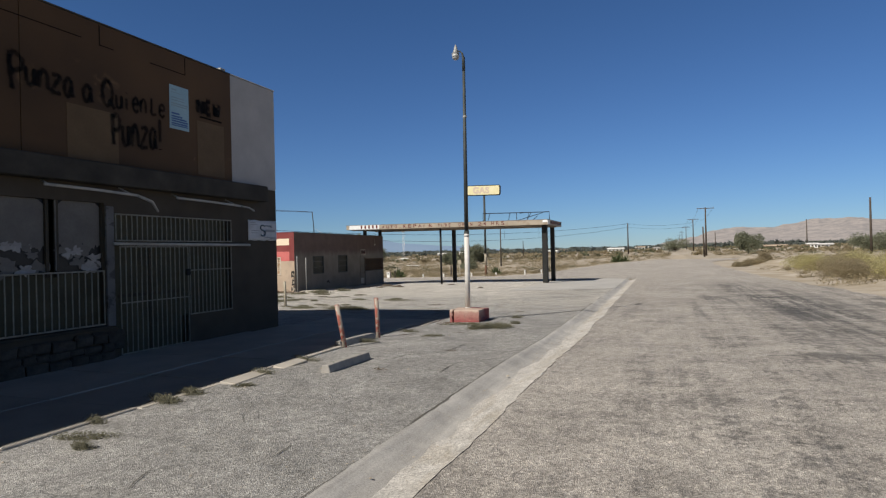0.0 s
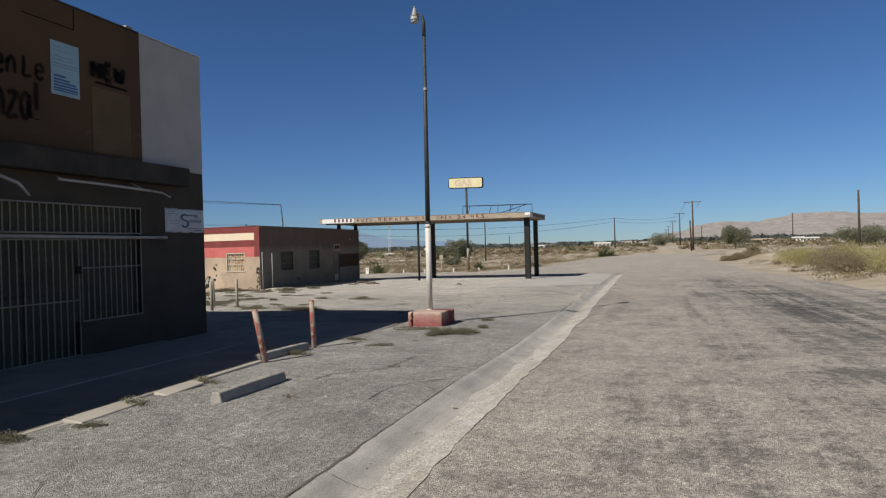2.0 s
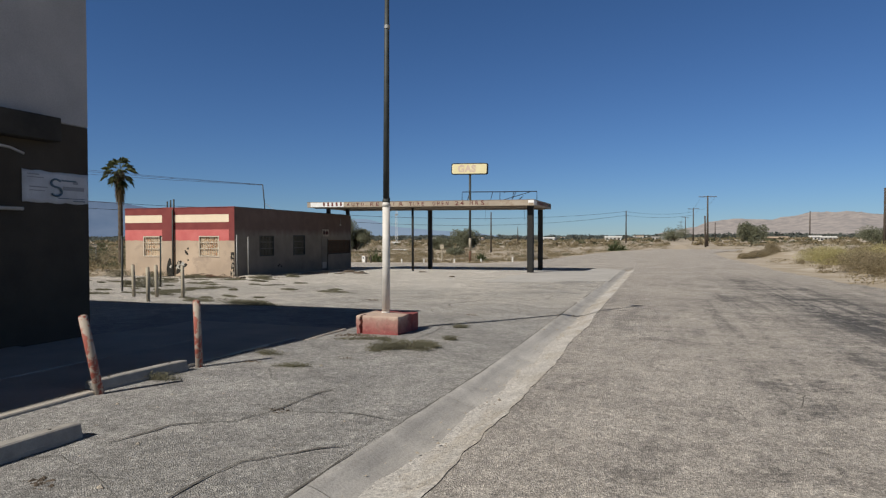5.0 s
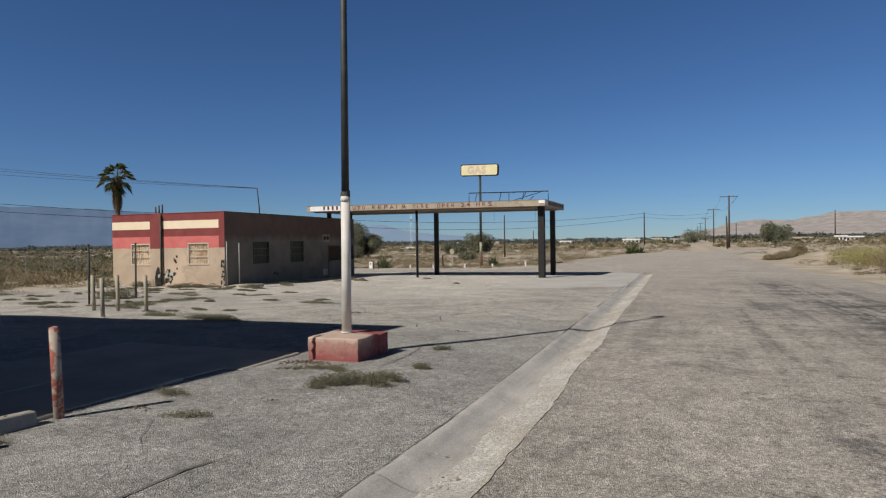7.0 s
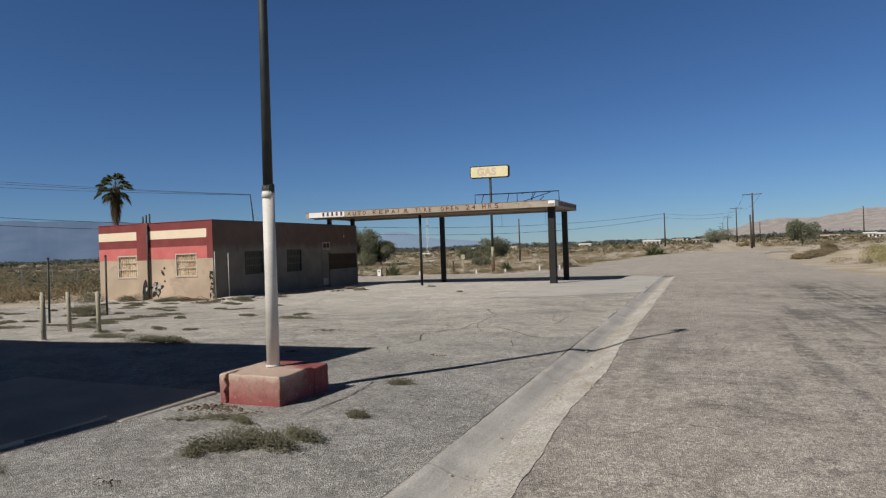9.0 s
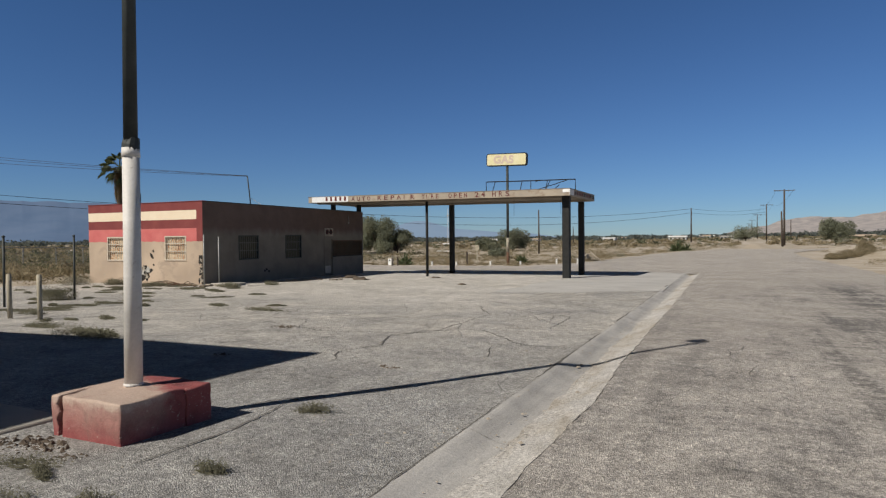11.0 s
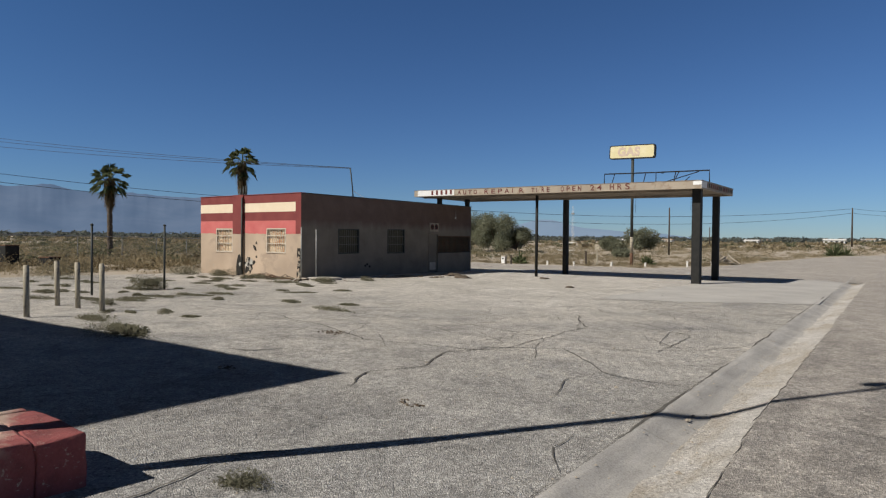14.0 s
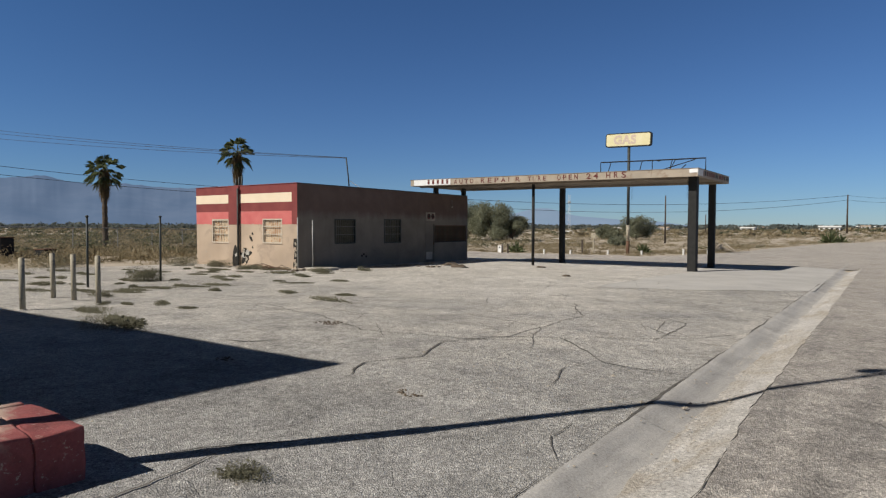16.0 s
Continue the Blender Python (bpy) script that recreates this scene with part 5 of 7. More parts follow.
def barred_window(parent, x0, x1, z0, z1, turned, boarded):
    """A window set in the wall: boards or dark glass, a frame, and bars before it."""
    back = (lambda a: (0, 0, 90)) if turned else (lambda a: (0, 0, 0))
    tr, at = back(0), (0, 0, 0)
    w = part("window", box(x0, 0.14, z0, x1, 0.17, z1), "board" if boarded else "door_dark", parent, "boarded-up window" if boarded else "dark window behind bars", at, tr)
    if boarded:
        rnd = random.Random(int(x0 * 100))
        for r in range(3):
            a = x0 + 0.04
            while a < x1 - 0.1:
                b = min(x1 - 0.03, a + rnd.uniform(0.12, 0.2))
                zz = z0 + (z1 - z0) * r / 3
                part("board", box(a, 0.115 - rnd.random() * 0.015, zz + 0.03, b - 0.012, 0.138, zz + (z1 - z0) / 3 - 0.02), "board", w)
                a = b
    bm = box(x0, -0.012, z0, x0 + 0.05, 0.10, z1)
    box(x1 - 0.05, -0.012, z0, x1, 0.10, z1, bm=bm)
    box(x0 + 0.05, -0.012, z0, x1 - 0.05, 0.10, z0 + 0.05, bm=bm)
    box(x0 + 0.05, -0.012, z1 - 0.05, x1 - 0.05, 0.10, z1, bm=bm)
    part("window_frame", bm, "pale_bar" if boarded else "dark_pole", w)
    part("window_sill", box(x0 - 0.02, -0.03, z0 - 0.035, x1 + 0.02, -0.014, z0 - 0.004, 0.006), "tan_wall" if boarded else "long_wall", w)
    n = 10
    me = None
    for i in range(1, n):
        a = x0 + (x1 - x0) * i / n
        if me is None:
            me = part("bar", box(-0.009, -0.009, 0, 0.009, 0.009, z1 - z0 - 0.1), "dark_bar" if not boarded else "pale_bar", w, at=(a, 0.03, z0 + 0.05)).data
        else:
            shared("bar", me, "dark_bar" if not boarded else "pale_bar", w, at=(a, 0.03, z0 + 0.05))
    for k in (0.36, 0.68):
        part("cross_bar", box(x0 + 0.05, 0.0, z0 + (z1 - z0) * k, x1 - 0.05, 0.016, z0 + (z1 - z0) * k + 0.04), "pale_bar" if boarded else "dark_bar", w)
    return w


barred_window(OFF, -2.51, -1.07, 1.29, 2.51, False, True)
barred_window(OFF, -6.65, -5.22, 1.26, 2.49, False, True)
barred_window(OFF, 2.53, 4.12, 1.23, 2.53, True, False)
barred_window(OFF, 6.48, 8.04, 1.18, 2.57, True, False)
d = part("door", box(10.53, 0.06, 0.0, 11.43, 0.11, 2.30, 0.01), "long_wall", OFF, "grey-brown office door", turn=(0, 0, 90))
part("door_panel", box(10.66, 0.045, 0.08, 11.30, 0.058, 0.55, 0.008), "walk", d, "scuffed metal kick plate")
part("door_frame", box(10.50, -0.02, 2.305, 11.46, 0.06, 2.42, 0.005), "long_wall", d)
part("door_frame", box(10.46, -0.02, 0, 10.525, 0.06, 2.303, 0.005), "long_wall", d)
part("door_handle", tube([(11.34, -0.01, 1.0), (11.34, -0.01, 1.14)], 0.02, 6), "rust", d)
pan = part("wall_sign", box(10.50, -0.05, 2.48, 11.48, -0.012, 3.02, 0.01), "rock", OFF, "grey sign board with two dark discs over the door", turn=(0, 0, 90))
for a in (10.78, 11.2):
    part("disc", lathe([(0.17, 0), (0.17, 0.02), (0.10, 0.03)], 16), "black_trim", pan, at=(a, -0.052, 2.77), turn=(90, 0, 0))
    part("disc_rim", tube([(a + 0.13 * math.cos(q), -0.085, 2.76 + 0.13 * math.sin(q)) for q in steps(0, 6.283, 14)], 0.014, 5), "maroon", pan)
bw = part("window", box(11.48, 0.14, 1.16, 15.25, 0.17, 2.2), "door_dark", OFF, "long dark office window behind bars", turn=(0, 0, 90))
me = None
for i in range(27):
    a = 11.52 + 3.7 * i / 26
    if me is None:
        me = part("bar", box(-0.014, -0.014, 0, 0.014, 0.014, 1.04), "rust", bw, at=(a, 0.0, 1.16)).data
    else:
        shared("bar", me, "rust", bw, at=(a, 0.0, 1.16))
part("rail", box(11.48, -0.03, 2.17, 15.25, 0.03, 2.21), "rust", bw)
part("rail", box(11.48, -0.03, 1.12, 15.25, 0.03, 1.17), "black_trim", bw)
part("wall_lamp", tube([(13.3, -0.05, 3.9), (13.3, -0.12, 3.85), (13.3, -0.12, 3.45)], 0.012, 6), "galv", OFF, turn=(0, 0, 90))
part("lamp_bulb", lathe([(0.02, 0), (0.05, 0.04), (0.03, 0.10)], 8), "white_paint", OFF, at=(0.12, 13.3, 3.36))

# damage to the end wall
bm = bmesh.new()
ring = [(-4.83, 0.0), (-4.84, 0.5), (-4.78, 0.85), (-4.66, 1.12), (-4.57, 1.18), (-4.49, 1.05), (-4.45, 0.7), (-4.42, 0.0)]
bm.faces.new([bm.verts.new((x, -0.082, z)) for x, z in ring])
thicken(bm, 0.008)
part("burnt_hole", bm, "char", OFF, "burnt arched hole in the stucco")


def flake(r, seed, thick=0.012, rag=0.45, n=26):
    """A ragged flat patch, lying in x and z, facing the street."""
    bm = bmesh.new()
    ring = []
    for k in range(n):
        q = 2 * math.pi * k / n
        rr = r * (1 + rag * noise.noise((math.cos(q) * 1.7, math.sin(q) * 1.7, seed)) + 0.5 * rag * noise.noise((math.cos(q) * 5, math.sin(q) * 5, seed + 9)))
        ring.append(bm.verts.new((rr * math.cos(q), 0, rr * math.sin(q))))
    bm.faces.new(ring)
    thicken(bm, thick)
    return bm


# flat dark patch; the shade inside the hole is put into its colour
hole_shape = flake(0.042, HOLE_SEED, 0.02, 0.5)
bmesh.ops.scale(hole_shape, vec=(1, 1, 2.3), verts=hole_shape.verts)
part("hole", hole_shape, "char", body, "dark broken hole", HOLE_AT, (0, 0, 90))
part("broken_stucco", flake(0.33, 2.2, 0.012, 0.9), "char", OFF, "ragged patch of broken stucco, black and chalky", (-3.86, -0.006, 0.66))
for x, z, r, s_, mat in ((-3.84, 0.70, 0.22, 1.0, "lime"), (-3.98, 0.86, 0.10, 2.0, "rock"), (-3.66, 0.80, 0.10, 3.0, "lime"), (-4.10, 0.62, 0.10, 4.0, "lime"), (-3.78, 0.44, 0.10, 5.0, "rock"), (-3.9, 0.66, 0.08, 6.0, "char"), (-3.72, 0.62, 0.06, 7.0, "char"), (-3.84, 0.86, 0.05, 8.0, "char")):
    part("plaster_scab", flake(r, s_, 0.008, 0.9), mat, OFF, "", (x, -0.016 - 0.004 * s_ * (mat == "char") - 0.001 * s_, z))
part("broken_stucco", flake(0.08, 6.2, 0.012, 0.8), "lime", OFF, "", (-4.52, -0.095, 0.66))
for x, z, r in ((-3.3, 1.75, 0.07), (-3.42, 1.5, 0.10), (-3.36, 1.42, 0.08), (-3.3, 1.05, 0.06), (-3.5, 1.62, 0.05), (-6.9, 0.5, 0.06), (-7.2, 0.75, 0.05)):
    part("chip", flake(r, x * 3, 0.008, 0.8), "canopy_face" if x < -6 else "char", OFF, at=(x, -0.004, z))
# flat black patch painted for the shade inside the split corner
bm = bmesh.new()
edge_l = [(0.30, 1.55), (0.34, 1.2), (0.22, 0.95), (0.30, 0.6), (0.36, 0.3), (0.33, 0.0)]
vs = [bm.verts.new((-x * 0.8, -0.014, z)) for x, z in edge_l] + [bm.verts.new((-0.02, -0.014, z)) for z in (0.0, 0.8, 1.55)]
bm.faces.new(vs)
thicken(bm, 0.008)
hole = part("broken_corner", bm, "char", OFF, "split wall corner with a black patch for its hollow")
for x, z, r, s in ((-0.12, 1.3, 0.09, 1), (-0.2, 1.05, 0.12, 2), (-0.1, 0.75, 0.10, 3), (-0.22, 0.5, 0.11, 4), (-0.12, 0.3, 0.13, 5), (-0.2, 0.1, 0.14, 6), (-0.08, 1.0, 0.06, 7)):
    part("stucco_lump", flake(r * 0.72, s * 1.7, 0.03, 1.3), "rock" if s % 2 else "tan_wall", hole, at=(x * 0.85, -0.03, z))
for a, z in ((4.6, 0.55), (4.75, 0.62), (4.95, 0.5)):
    part("chip", roughen(lathe([(0.07, 0), (0.07, 0.01)], 8), 0.03, 4 + a), "char", OFF, at=(0.004, a, z), turn=(0, 90, 0))
for x, h in ((-5.25, 0.42), (-5.0, 0.50), (-4.76, 0.55)):
    part("vent_pipe", tube([(x, 0.5, 3.9), (x, 0.5, 4.25 + h)], 0.045, 8), "dark_pole", OFF, flat=False)
part("roof_mast", tube([(-1.2, 4.95, 3.95), (-1.2, 4.85, 4.9), (-1.2, 4.68, 5.95)], 0.035, 8), "dark_pole", OFF, flat=False)
part("mast_stay", tube([(-1.2, 4.88, 4.7), (-0.5, 5.5, 4.1)], 0.014, 5), "white_paint", OFF)
for x, y, h in ((0.45, -0.35, 2.5), (0.70, 0.35, 2.4)):
    wx, wy = -24.35 + x, 36.2 + y
    p = thing("fence_post", "bare steel fence post by the office corner", "fence post", (wx, wy, gz(wx, wy)), group="fence posts by the office")
    part("tube", tube([(0, 0, -0.1), (0, 0, h)], 0.03, 8), "galv", p, flat=False)
# ---- canopy ----
CAN = thing("station_canopy", "flat weathered canopy on dark posts with flaking red lettering", "canopy", (-8.75, 46.9, 0))
drift = lambda x: 4.31 - 0.0098 * x


def tilted(bm):
    for v in bm.verts:
        v.co.z += drift(v.co.x)
    return bm


W, D = 17.45, 6.35
roof = part("deck", tilted(box(-W + 0.06, 0.06, -0.10, -0.06, D - 0.06, -0.01)), "roof", CAN)
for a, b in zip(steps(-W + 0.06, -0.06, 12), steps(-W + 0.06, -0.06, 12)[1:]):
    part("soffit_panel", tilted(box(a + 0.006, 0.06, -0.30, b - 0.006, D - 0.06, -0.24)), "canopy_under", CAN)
xs = steps(-W, 0, 8)
for a, b in zip(xs, xs[1:]):
    part("fascia_board", tilted(roughen(box(a + 0.004, 0.0, -0.36, b - 0.004, 0.055, 0.02, 0.006), 0.006, 2)), "canopy_face", CAN)
    part("fascia_board", tilted(box(a + 0.004, D - 0.055, -0.36, b - 0.004, D, 0.02, 0.006)), "canopy_face", CAN)
for x in (-W, -0.055):
    part("fascia_board", tilted(box(x, 0.06, -0.36, x + 0.055, D - 0.06, 0.02, 0.006)), "canopy_face", CAN)
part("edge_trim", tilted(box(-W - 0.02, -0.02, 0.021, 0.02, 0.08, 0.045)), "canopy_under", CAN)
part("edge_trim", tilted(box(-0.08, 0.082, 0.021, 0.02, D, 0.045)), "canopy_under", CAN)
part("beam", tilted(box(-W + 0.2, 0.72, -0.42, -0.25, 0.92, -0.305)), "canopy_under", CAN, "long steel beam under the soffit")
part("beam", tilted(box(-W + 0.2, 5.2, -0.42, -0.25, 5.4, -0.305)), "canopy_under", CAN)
part("white_panel", tilted(box(-17.15, -0.012, -0.33, -14.30, -0.001, 0.015)), "canopy_white", CAN, "clean white fascia panel")
part("corner_patch", tilted(roughen(box(-0.40, -0.014, -0.17, 0.008, -0.001, 0.015), 0.03, 7)), "canopy_white", CAN, "peeling white corner")
part("corner_patch", tilted(roughen(box(0.001, 0.0, -0.3, 0.012, 0.9, 0.015), 0.02, 5)), "canopy_white", CAN)
for i in range(5):
    a = -16.05 + i * 0.36
    part("name_bar", tilted(box(a, -0.020, -0.27, a + 0.15, -0.013, 0.0)), "letter_red", CAN)
for text, x0, x1, h in (("AUTO", -22.79, -21.35, 0.36), ("REPAIR", -20.88, -18.2, 0.38), ("TIRE", -17.75, -16.6, 0.36), ("OPEN", -15.97, -14.75, 0.38), ("24", -14.31, -13.61, 0.40), ("HRS", -13.25, -12.14, 0.43)):
    for i, one in enumerate(text):
        pitch = (x1 - x0) / (len(text) - 0.28)
        a = x0 + 8.75 + pitch * i
        t = lettering("letter", one, h, "letter_red", CAN, (a, -0.007, drift(a) - 0.29), (90, 0.56, 0), 0.004, 1.0, 0.006, "flaking red block letter")
        k = (pitch * (0.62 if one != "I" else 0.14)) * S / max(v.co.x for v in t.data.vertices)
        for v in t.data.vertices:
            v.co.x *= k
rnd = random.Random(6)
y = 0.5
while y < D - 0.4:
    w = rnd.uniform(0.12, 0.3)
    part("letter_bar", tilted(box(0.001, y, -0.24, 0.008, y + w, -0.03)), "letter_red" if rnd.random() < 0.6 else "black_trim", CAN)
    y += w + rnd.uniform(0.08, 0.22)
for x, y, r, up in ((-9.16, 47.75, 0.2, 0), (-9.40, 52.4, 0.165, 0), (-17.85, 47.75, 0.085, 0), (-18.3, 52.4, 0.15, 0)):
    lx, ly = x + 8.75, y - 46.9
    z = gz(x, y)
    if r > 0.12:
        bm = box(lx - r, ly - r, z - 0.1, lx + r, ly + r, drift(lx) - 0.305, 0.02)
    else:
        bm = tube([(lx, ly, z - 0.1), (lx, ly, drift(lx) - 0.305)], r, 12)
    p = part("post", bm, "black_trim", CAN, "black-painted steel post", flat=r > 0.12)
    part("foot_plate", box(lx - r - 0.06, ly - r - 0.06, z - 0.02, lx + r + 0.06, ly + r + 0.06, z + 0.035, 0.006), "kerb", p)
for x, y in ((-25.0, 48.0), (-25.15, 51.3)):
    lx, ly = x + 8.75, y - 46.9
    part("post", box(lx - 0.12, ly - 0.12, 3.66, lx + 0.12, ly + 0.12, drift(lx) - 0.305), "black_trim", CAN)
part("hanging_cord", tube([(-4.2, 3.0, drift(-4) - 0.3), (-4.2, 3.0, 3.0)], 0.008, 4), "wire", CAN)
part("hanging_cord", tube([(-1.4, 3.4, drift(-1.4) - 0.3), (-1.4, 3.4, 3.1)], 0.008, 4), "wire", CAN)
rack = thing("roof_sign_frame", "bent dark steel frame of a lost roof sign", "sign frame", (-12.0, 50.0, 4.33))
for pts in ([(-2.8, 0, 0), (-2.8, 0, 0.88), (0, 0, 0.82), (2.82, 0, 0.78), (2.82, 0, 0.0)], [(-2.8, 0, 0.02), (-1.3, 0, 0.02)]):
    part("frame_bar", tube(pts, 0.035, 6), "black_trim", rack)
for a, b, c, e in ((-2.45, 0.02, -2.2, 0.84), (-0.65, 0.02, -0.45, 0.82), (0.1, 0.2, 0.1, 0.8), (0.95, 0.05, 1.15, 0.8), (1.05, 0.3, 1.3, 0.78), (-0.4, 0.02, 2.3, 0.74), (1.5, 0.2, 1.85, 0.5), (0.4, 0.75, 0.6, 0.82)):
    part("brace", tube([(a, 0.0, b), (c, 0.0, e)], 0.024, 6), "black_trim", rack)
part("foot_bar", tube([(-2.0, 0.0, 0.06), (-1.2, -0.1, 0.06)], 0.04, 6), "rust", rack)

# ---- fuel sign ----
sg = thing("gas_sign", "pale yellow roadside sign reading GAS on a tall pole", "sign", (-20.65, 70.4, gz(-20.65, 70.4)))
part("pole", tube([(0, 0, -0.2), (0, 0, 1.2)], 0.145, 12), "rust", sg, flat=False)
part("pole", tube([(0, 0, 1.2), (0, 0, 2.6)], 0.15, 12), "cream_post", sg, "cream-painted lower band", flat=False)
part("pole", tube([(0, 0, 2.6), (0, 0, 9.6)], 0.125, 12), "dark_pole", sg, flat=False)


def rounded(w, h, r, y0, y1):
    """A plate with rounded corners, standing in x and z."""
    bm = bmesh.new()
    ring = [(sx * (w - r) + r * math.cos(q), sz * (h - r) + r * math.sin(q)) for sx, sz, q0 in ((1, 1, 0), (-1, 1, 90), (-1, -1, 180), (1, -1, 270)) for q in (radians(q0 + a) for a in (0, 22, 45, 68, 90))]
    a, b = [bm.verts.new((x, y0, z)) for x, z in ring], [bm.verts.new((x, y1, z)) for x, z in ring]
    bm.faces.new(a)
    bm.faces.new(b[::-1])
    for i in range(len(ring)):
        j = (i + 1) % len(ring)
        bm.faces.new((a[j], a[i], b[i], b[j]))
    bmesh.ops.recalc_face_normals(bm, faces=bm.faces)
    return bm


bm = rounded(2.05, 0.61, 0.2, -0.22, 0.14)
cab = part("cabinet", bm, "black_trim", sg, "thin black sign box", turn=(0, 1.6, 0), at=(-0.02, 0, 10.14))
part("face", rounded(1.96, 0.52, 0.14, -0.235, -0.222), "sign_yellow", cab, "faded yellow sign face")
lettering("letters", "GAS", 1.02, "sign_letters", cab, (-1.28, -0.242, -0.33), T, 0.05, 1.1, 0.004, "faded pink letters GAS")


# ---- poles and cables ----
def utility_pole(x, y, z0, top, r=0.16, arms=((0.35, 2.4),), lean=(0, 0, 0), label="weathered wooden utility pole with a crossarm"):
    p = thing("utility_pole", label, "utility pole", (x, y, z0), lean, "utility poles")
    part("pole", tube([(0, 0, -0.5), (0, 0, top - z0)], [r * 1.25, r * 0.8], 8), "wood_pole", p, flat=False)
    for dz, w in arms:
        h = top - z0 - dz
        a = part("crossarm", box(-w / 2, -0.06, h, w / 2, 0.06, h + 0.13), "wood_pole", p)
        for q in (-0.46, -0.2, 0.2, 0.46):
            part("insulator", lathe([(0.04, 0), (0.06, 0.08), (0.03, 0.15)], 6), "galv", a, at=(q * w, 0, h + 0.13))
        part("brace", tube([(-w * 0.25, 0.07, h), (0, 0.07, h - 0.6), (w * 0.25, 0.07, h)], 0.02, 4), "galv", p)
    return p


for y, z0, top in ((150, 0.4, 10.6), (230, 1.0, 11.4), (330, 1.0, 11.5), (440, 1.0, 11.5), (560, 1.0, 11.5)):
    utility_pole(7.6, y, z0 - 0.3, top, 0.17, ((0.3, 3.6),))
utility_pole(6.7, 140, 0.0, 6.0, 0.16, (), (0, -1.5, 0), "short leaning wooden stub pole")
plainlabel = "bare dark wooden pole standing in the brush"
for x, y, z0, top, r in ((-12.3, 200, 0.3, 9.6, 0.18), (-28.25, 106, -0.4, 6.0, 0.11), (-44.5, 195, -0.8, 4.9, 0.13), (30.2, 116, 0.3, 9.1, 0.17), (45, 246, 1.0, 10.4, 0.17), (19, 300, 1.0, 8.0, 0.17), (-95, 44, -0.8, 9.6, 0.17), (-62, 22, -0.6, 10.2, 0.17), (-74, 101, -0.9, 7.4, 0.15)):
    utility_pole(x, y, z0, top, r, (), label=plainlabel)


def cable(p, q, sag, r=0.022, name="overhead_cable", label="thin black overhead cable"):
    p, q = Vector(p), Vector(q)
    pts = [p.lerp(q, t) - Vector((0, 0, sag * 4 * t * (1 - t))) for t in steps(0, 1, 16)]
    tagged(part(name, tube(pts, r, 4), "wire"), label, "cable", "overhead cables")


for dz in (0, -0.35, -0.9):
    cable((-62, 22, 10.0 + dz), (-25.76, 40.83, 5.38 + 0.04 * dz), 0.5, 0.013)
for dz, sg_ in ((0, 2.0), (-1.1, 2.6)):
    cable((-95, 44, 9.4 + dz), (-74, 101, 7.2 + dz * 0.9), 0.8, 0.04)
    cable((-74, 101, 7.2 + dz * 0.9), (-12.3, 200, 9.4 + dz), sg_, 0.045)
    cable((-12.3, 200, 9.4 + dz), (7.6, 232, 10.2 + dz), 0.8, 0.035)
for a, b in (((7.6, 150, 10.3), (7.6, 230, 11.1)), ((7.6, 230, 11.1), (7.6, 330, 11.2)), ((7.6, 330, 11.2), (7.6, 440, 11.2))):
    for dx in (-1.5, 1.5):
        cable((a[0] + dx, a[1], a[2]), (b[0] + dx, b[1], b[2]), 1.2, 0.02)
tower = thing("radio_mast", "slim white lattice radio mast far beyond the field", "radio mast", (-112, 252, -0.9))
for k in range(3):
    q = 2 * math.pi * k / 3
    part("leg", tube([(0.55 * math.cos(q), 0.55 * math.sin(q), -0.3), (0.4 * math.cos(q), 0.4 * math.sin(q), 15.6)], 0.035, 5), "white_paint", tower)
for k in range(14):
    z = 0.6 + k * 1.1
    part("brace", tube([(0.5 * math.cos(2.1 * k), 0.5 * math.sin(2.1 * k), z), (0.5 * math.cos(2.1 * k + 2.1), 0.5 * math.sin(2.1 * k + 2.1), z + 1.0)], 0.03, 4), "white_paint", tower)
part("antenna", box(-0.7, -0.25, 12.2, 0.7, 0.25, 12.8, 0.1), "galv", tower)


# ---- vegetation ----
def blades(n, radius, height, width, rnd, droop=0.2, core=0.3):
    """A tuft of thin pointed blades out of a small core: corner points and triangles."""
    P, F = [], []
    for i in range(n):
        q, e = rnd.uniform(0, 2 * math.pi), math.asin(rnd.uniform(0.05, 1.0))
        d = Vector((math.cos(q) * math.cos(e), math.sin(q) * math.cos(e), math.sin(e)))
        k = rnd.uniform(0.55, 1.0)
        tip = Vector((d.x * radius * k, d.y * radius * k, d.z * height * k))
        foot = Vector((tip.x * core * rnd.random(), tip.y * core * rnd.random(), tip.z * core * rnd.random() * 0.8))
        tip.z -= droop * radius * rnd.random() * (1 - d.z)
        tip.z = max(tip.z, 0.01)
        side = d.cross(Vector((rnd.gauss(0, 1), rnd.gauss(0, 1), rnd.gauss(0, 1)))).normalized() * width * rnd.uniform(0.5, 1.2)
        mid = foot.lerp(tip, 0.55) + Vector((rnd.gauss(0, 1), rnd.gauss(0, 1), rnd.gauss(0, 1))) * radius * 0.05
        b = len(P)
        P += [foot, mid + side, tip, mid - side]
        F += [(b, b + 1, b + 2), (b, b + 2, b + 3)]
    return np.array([tuple(p) for p in P]), np.array(F)


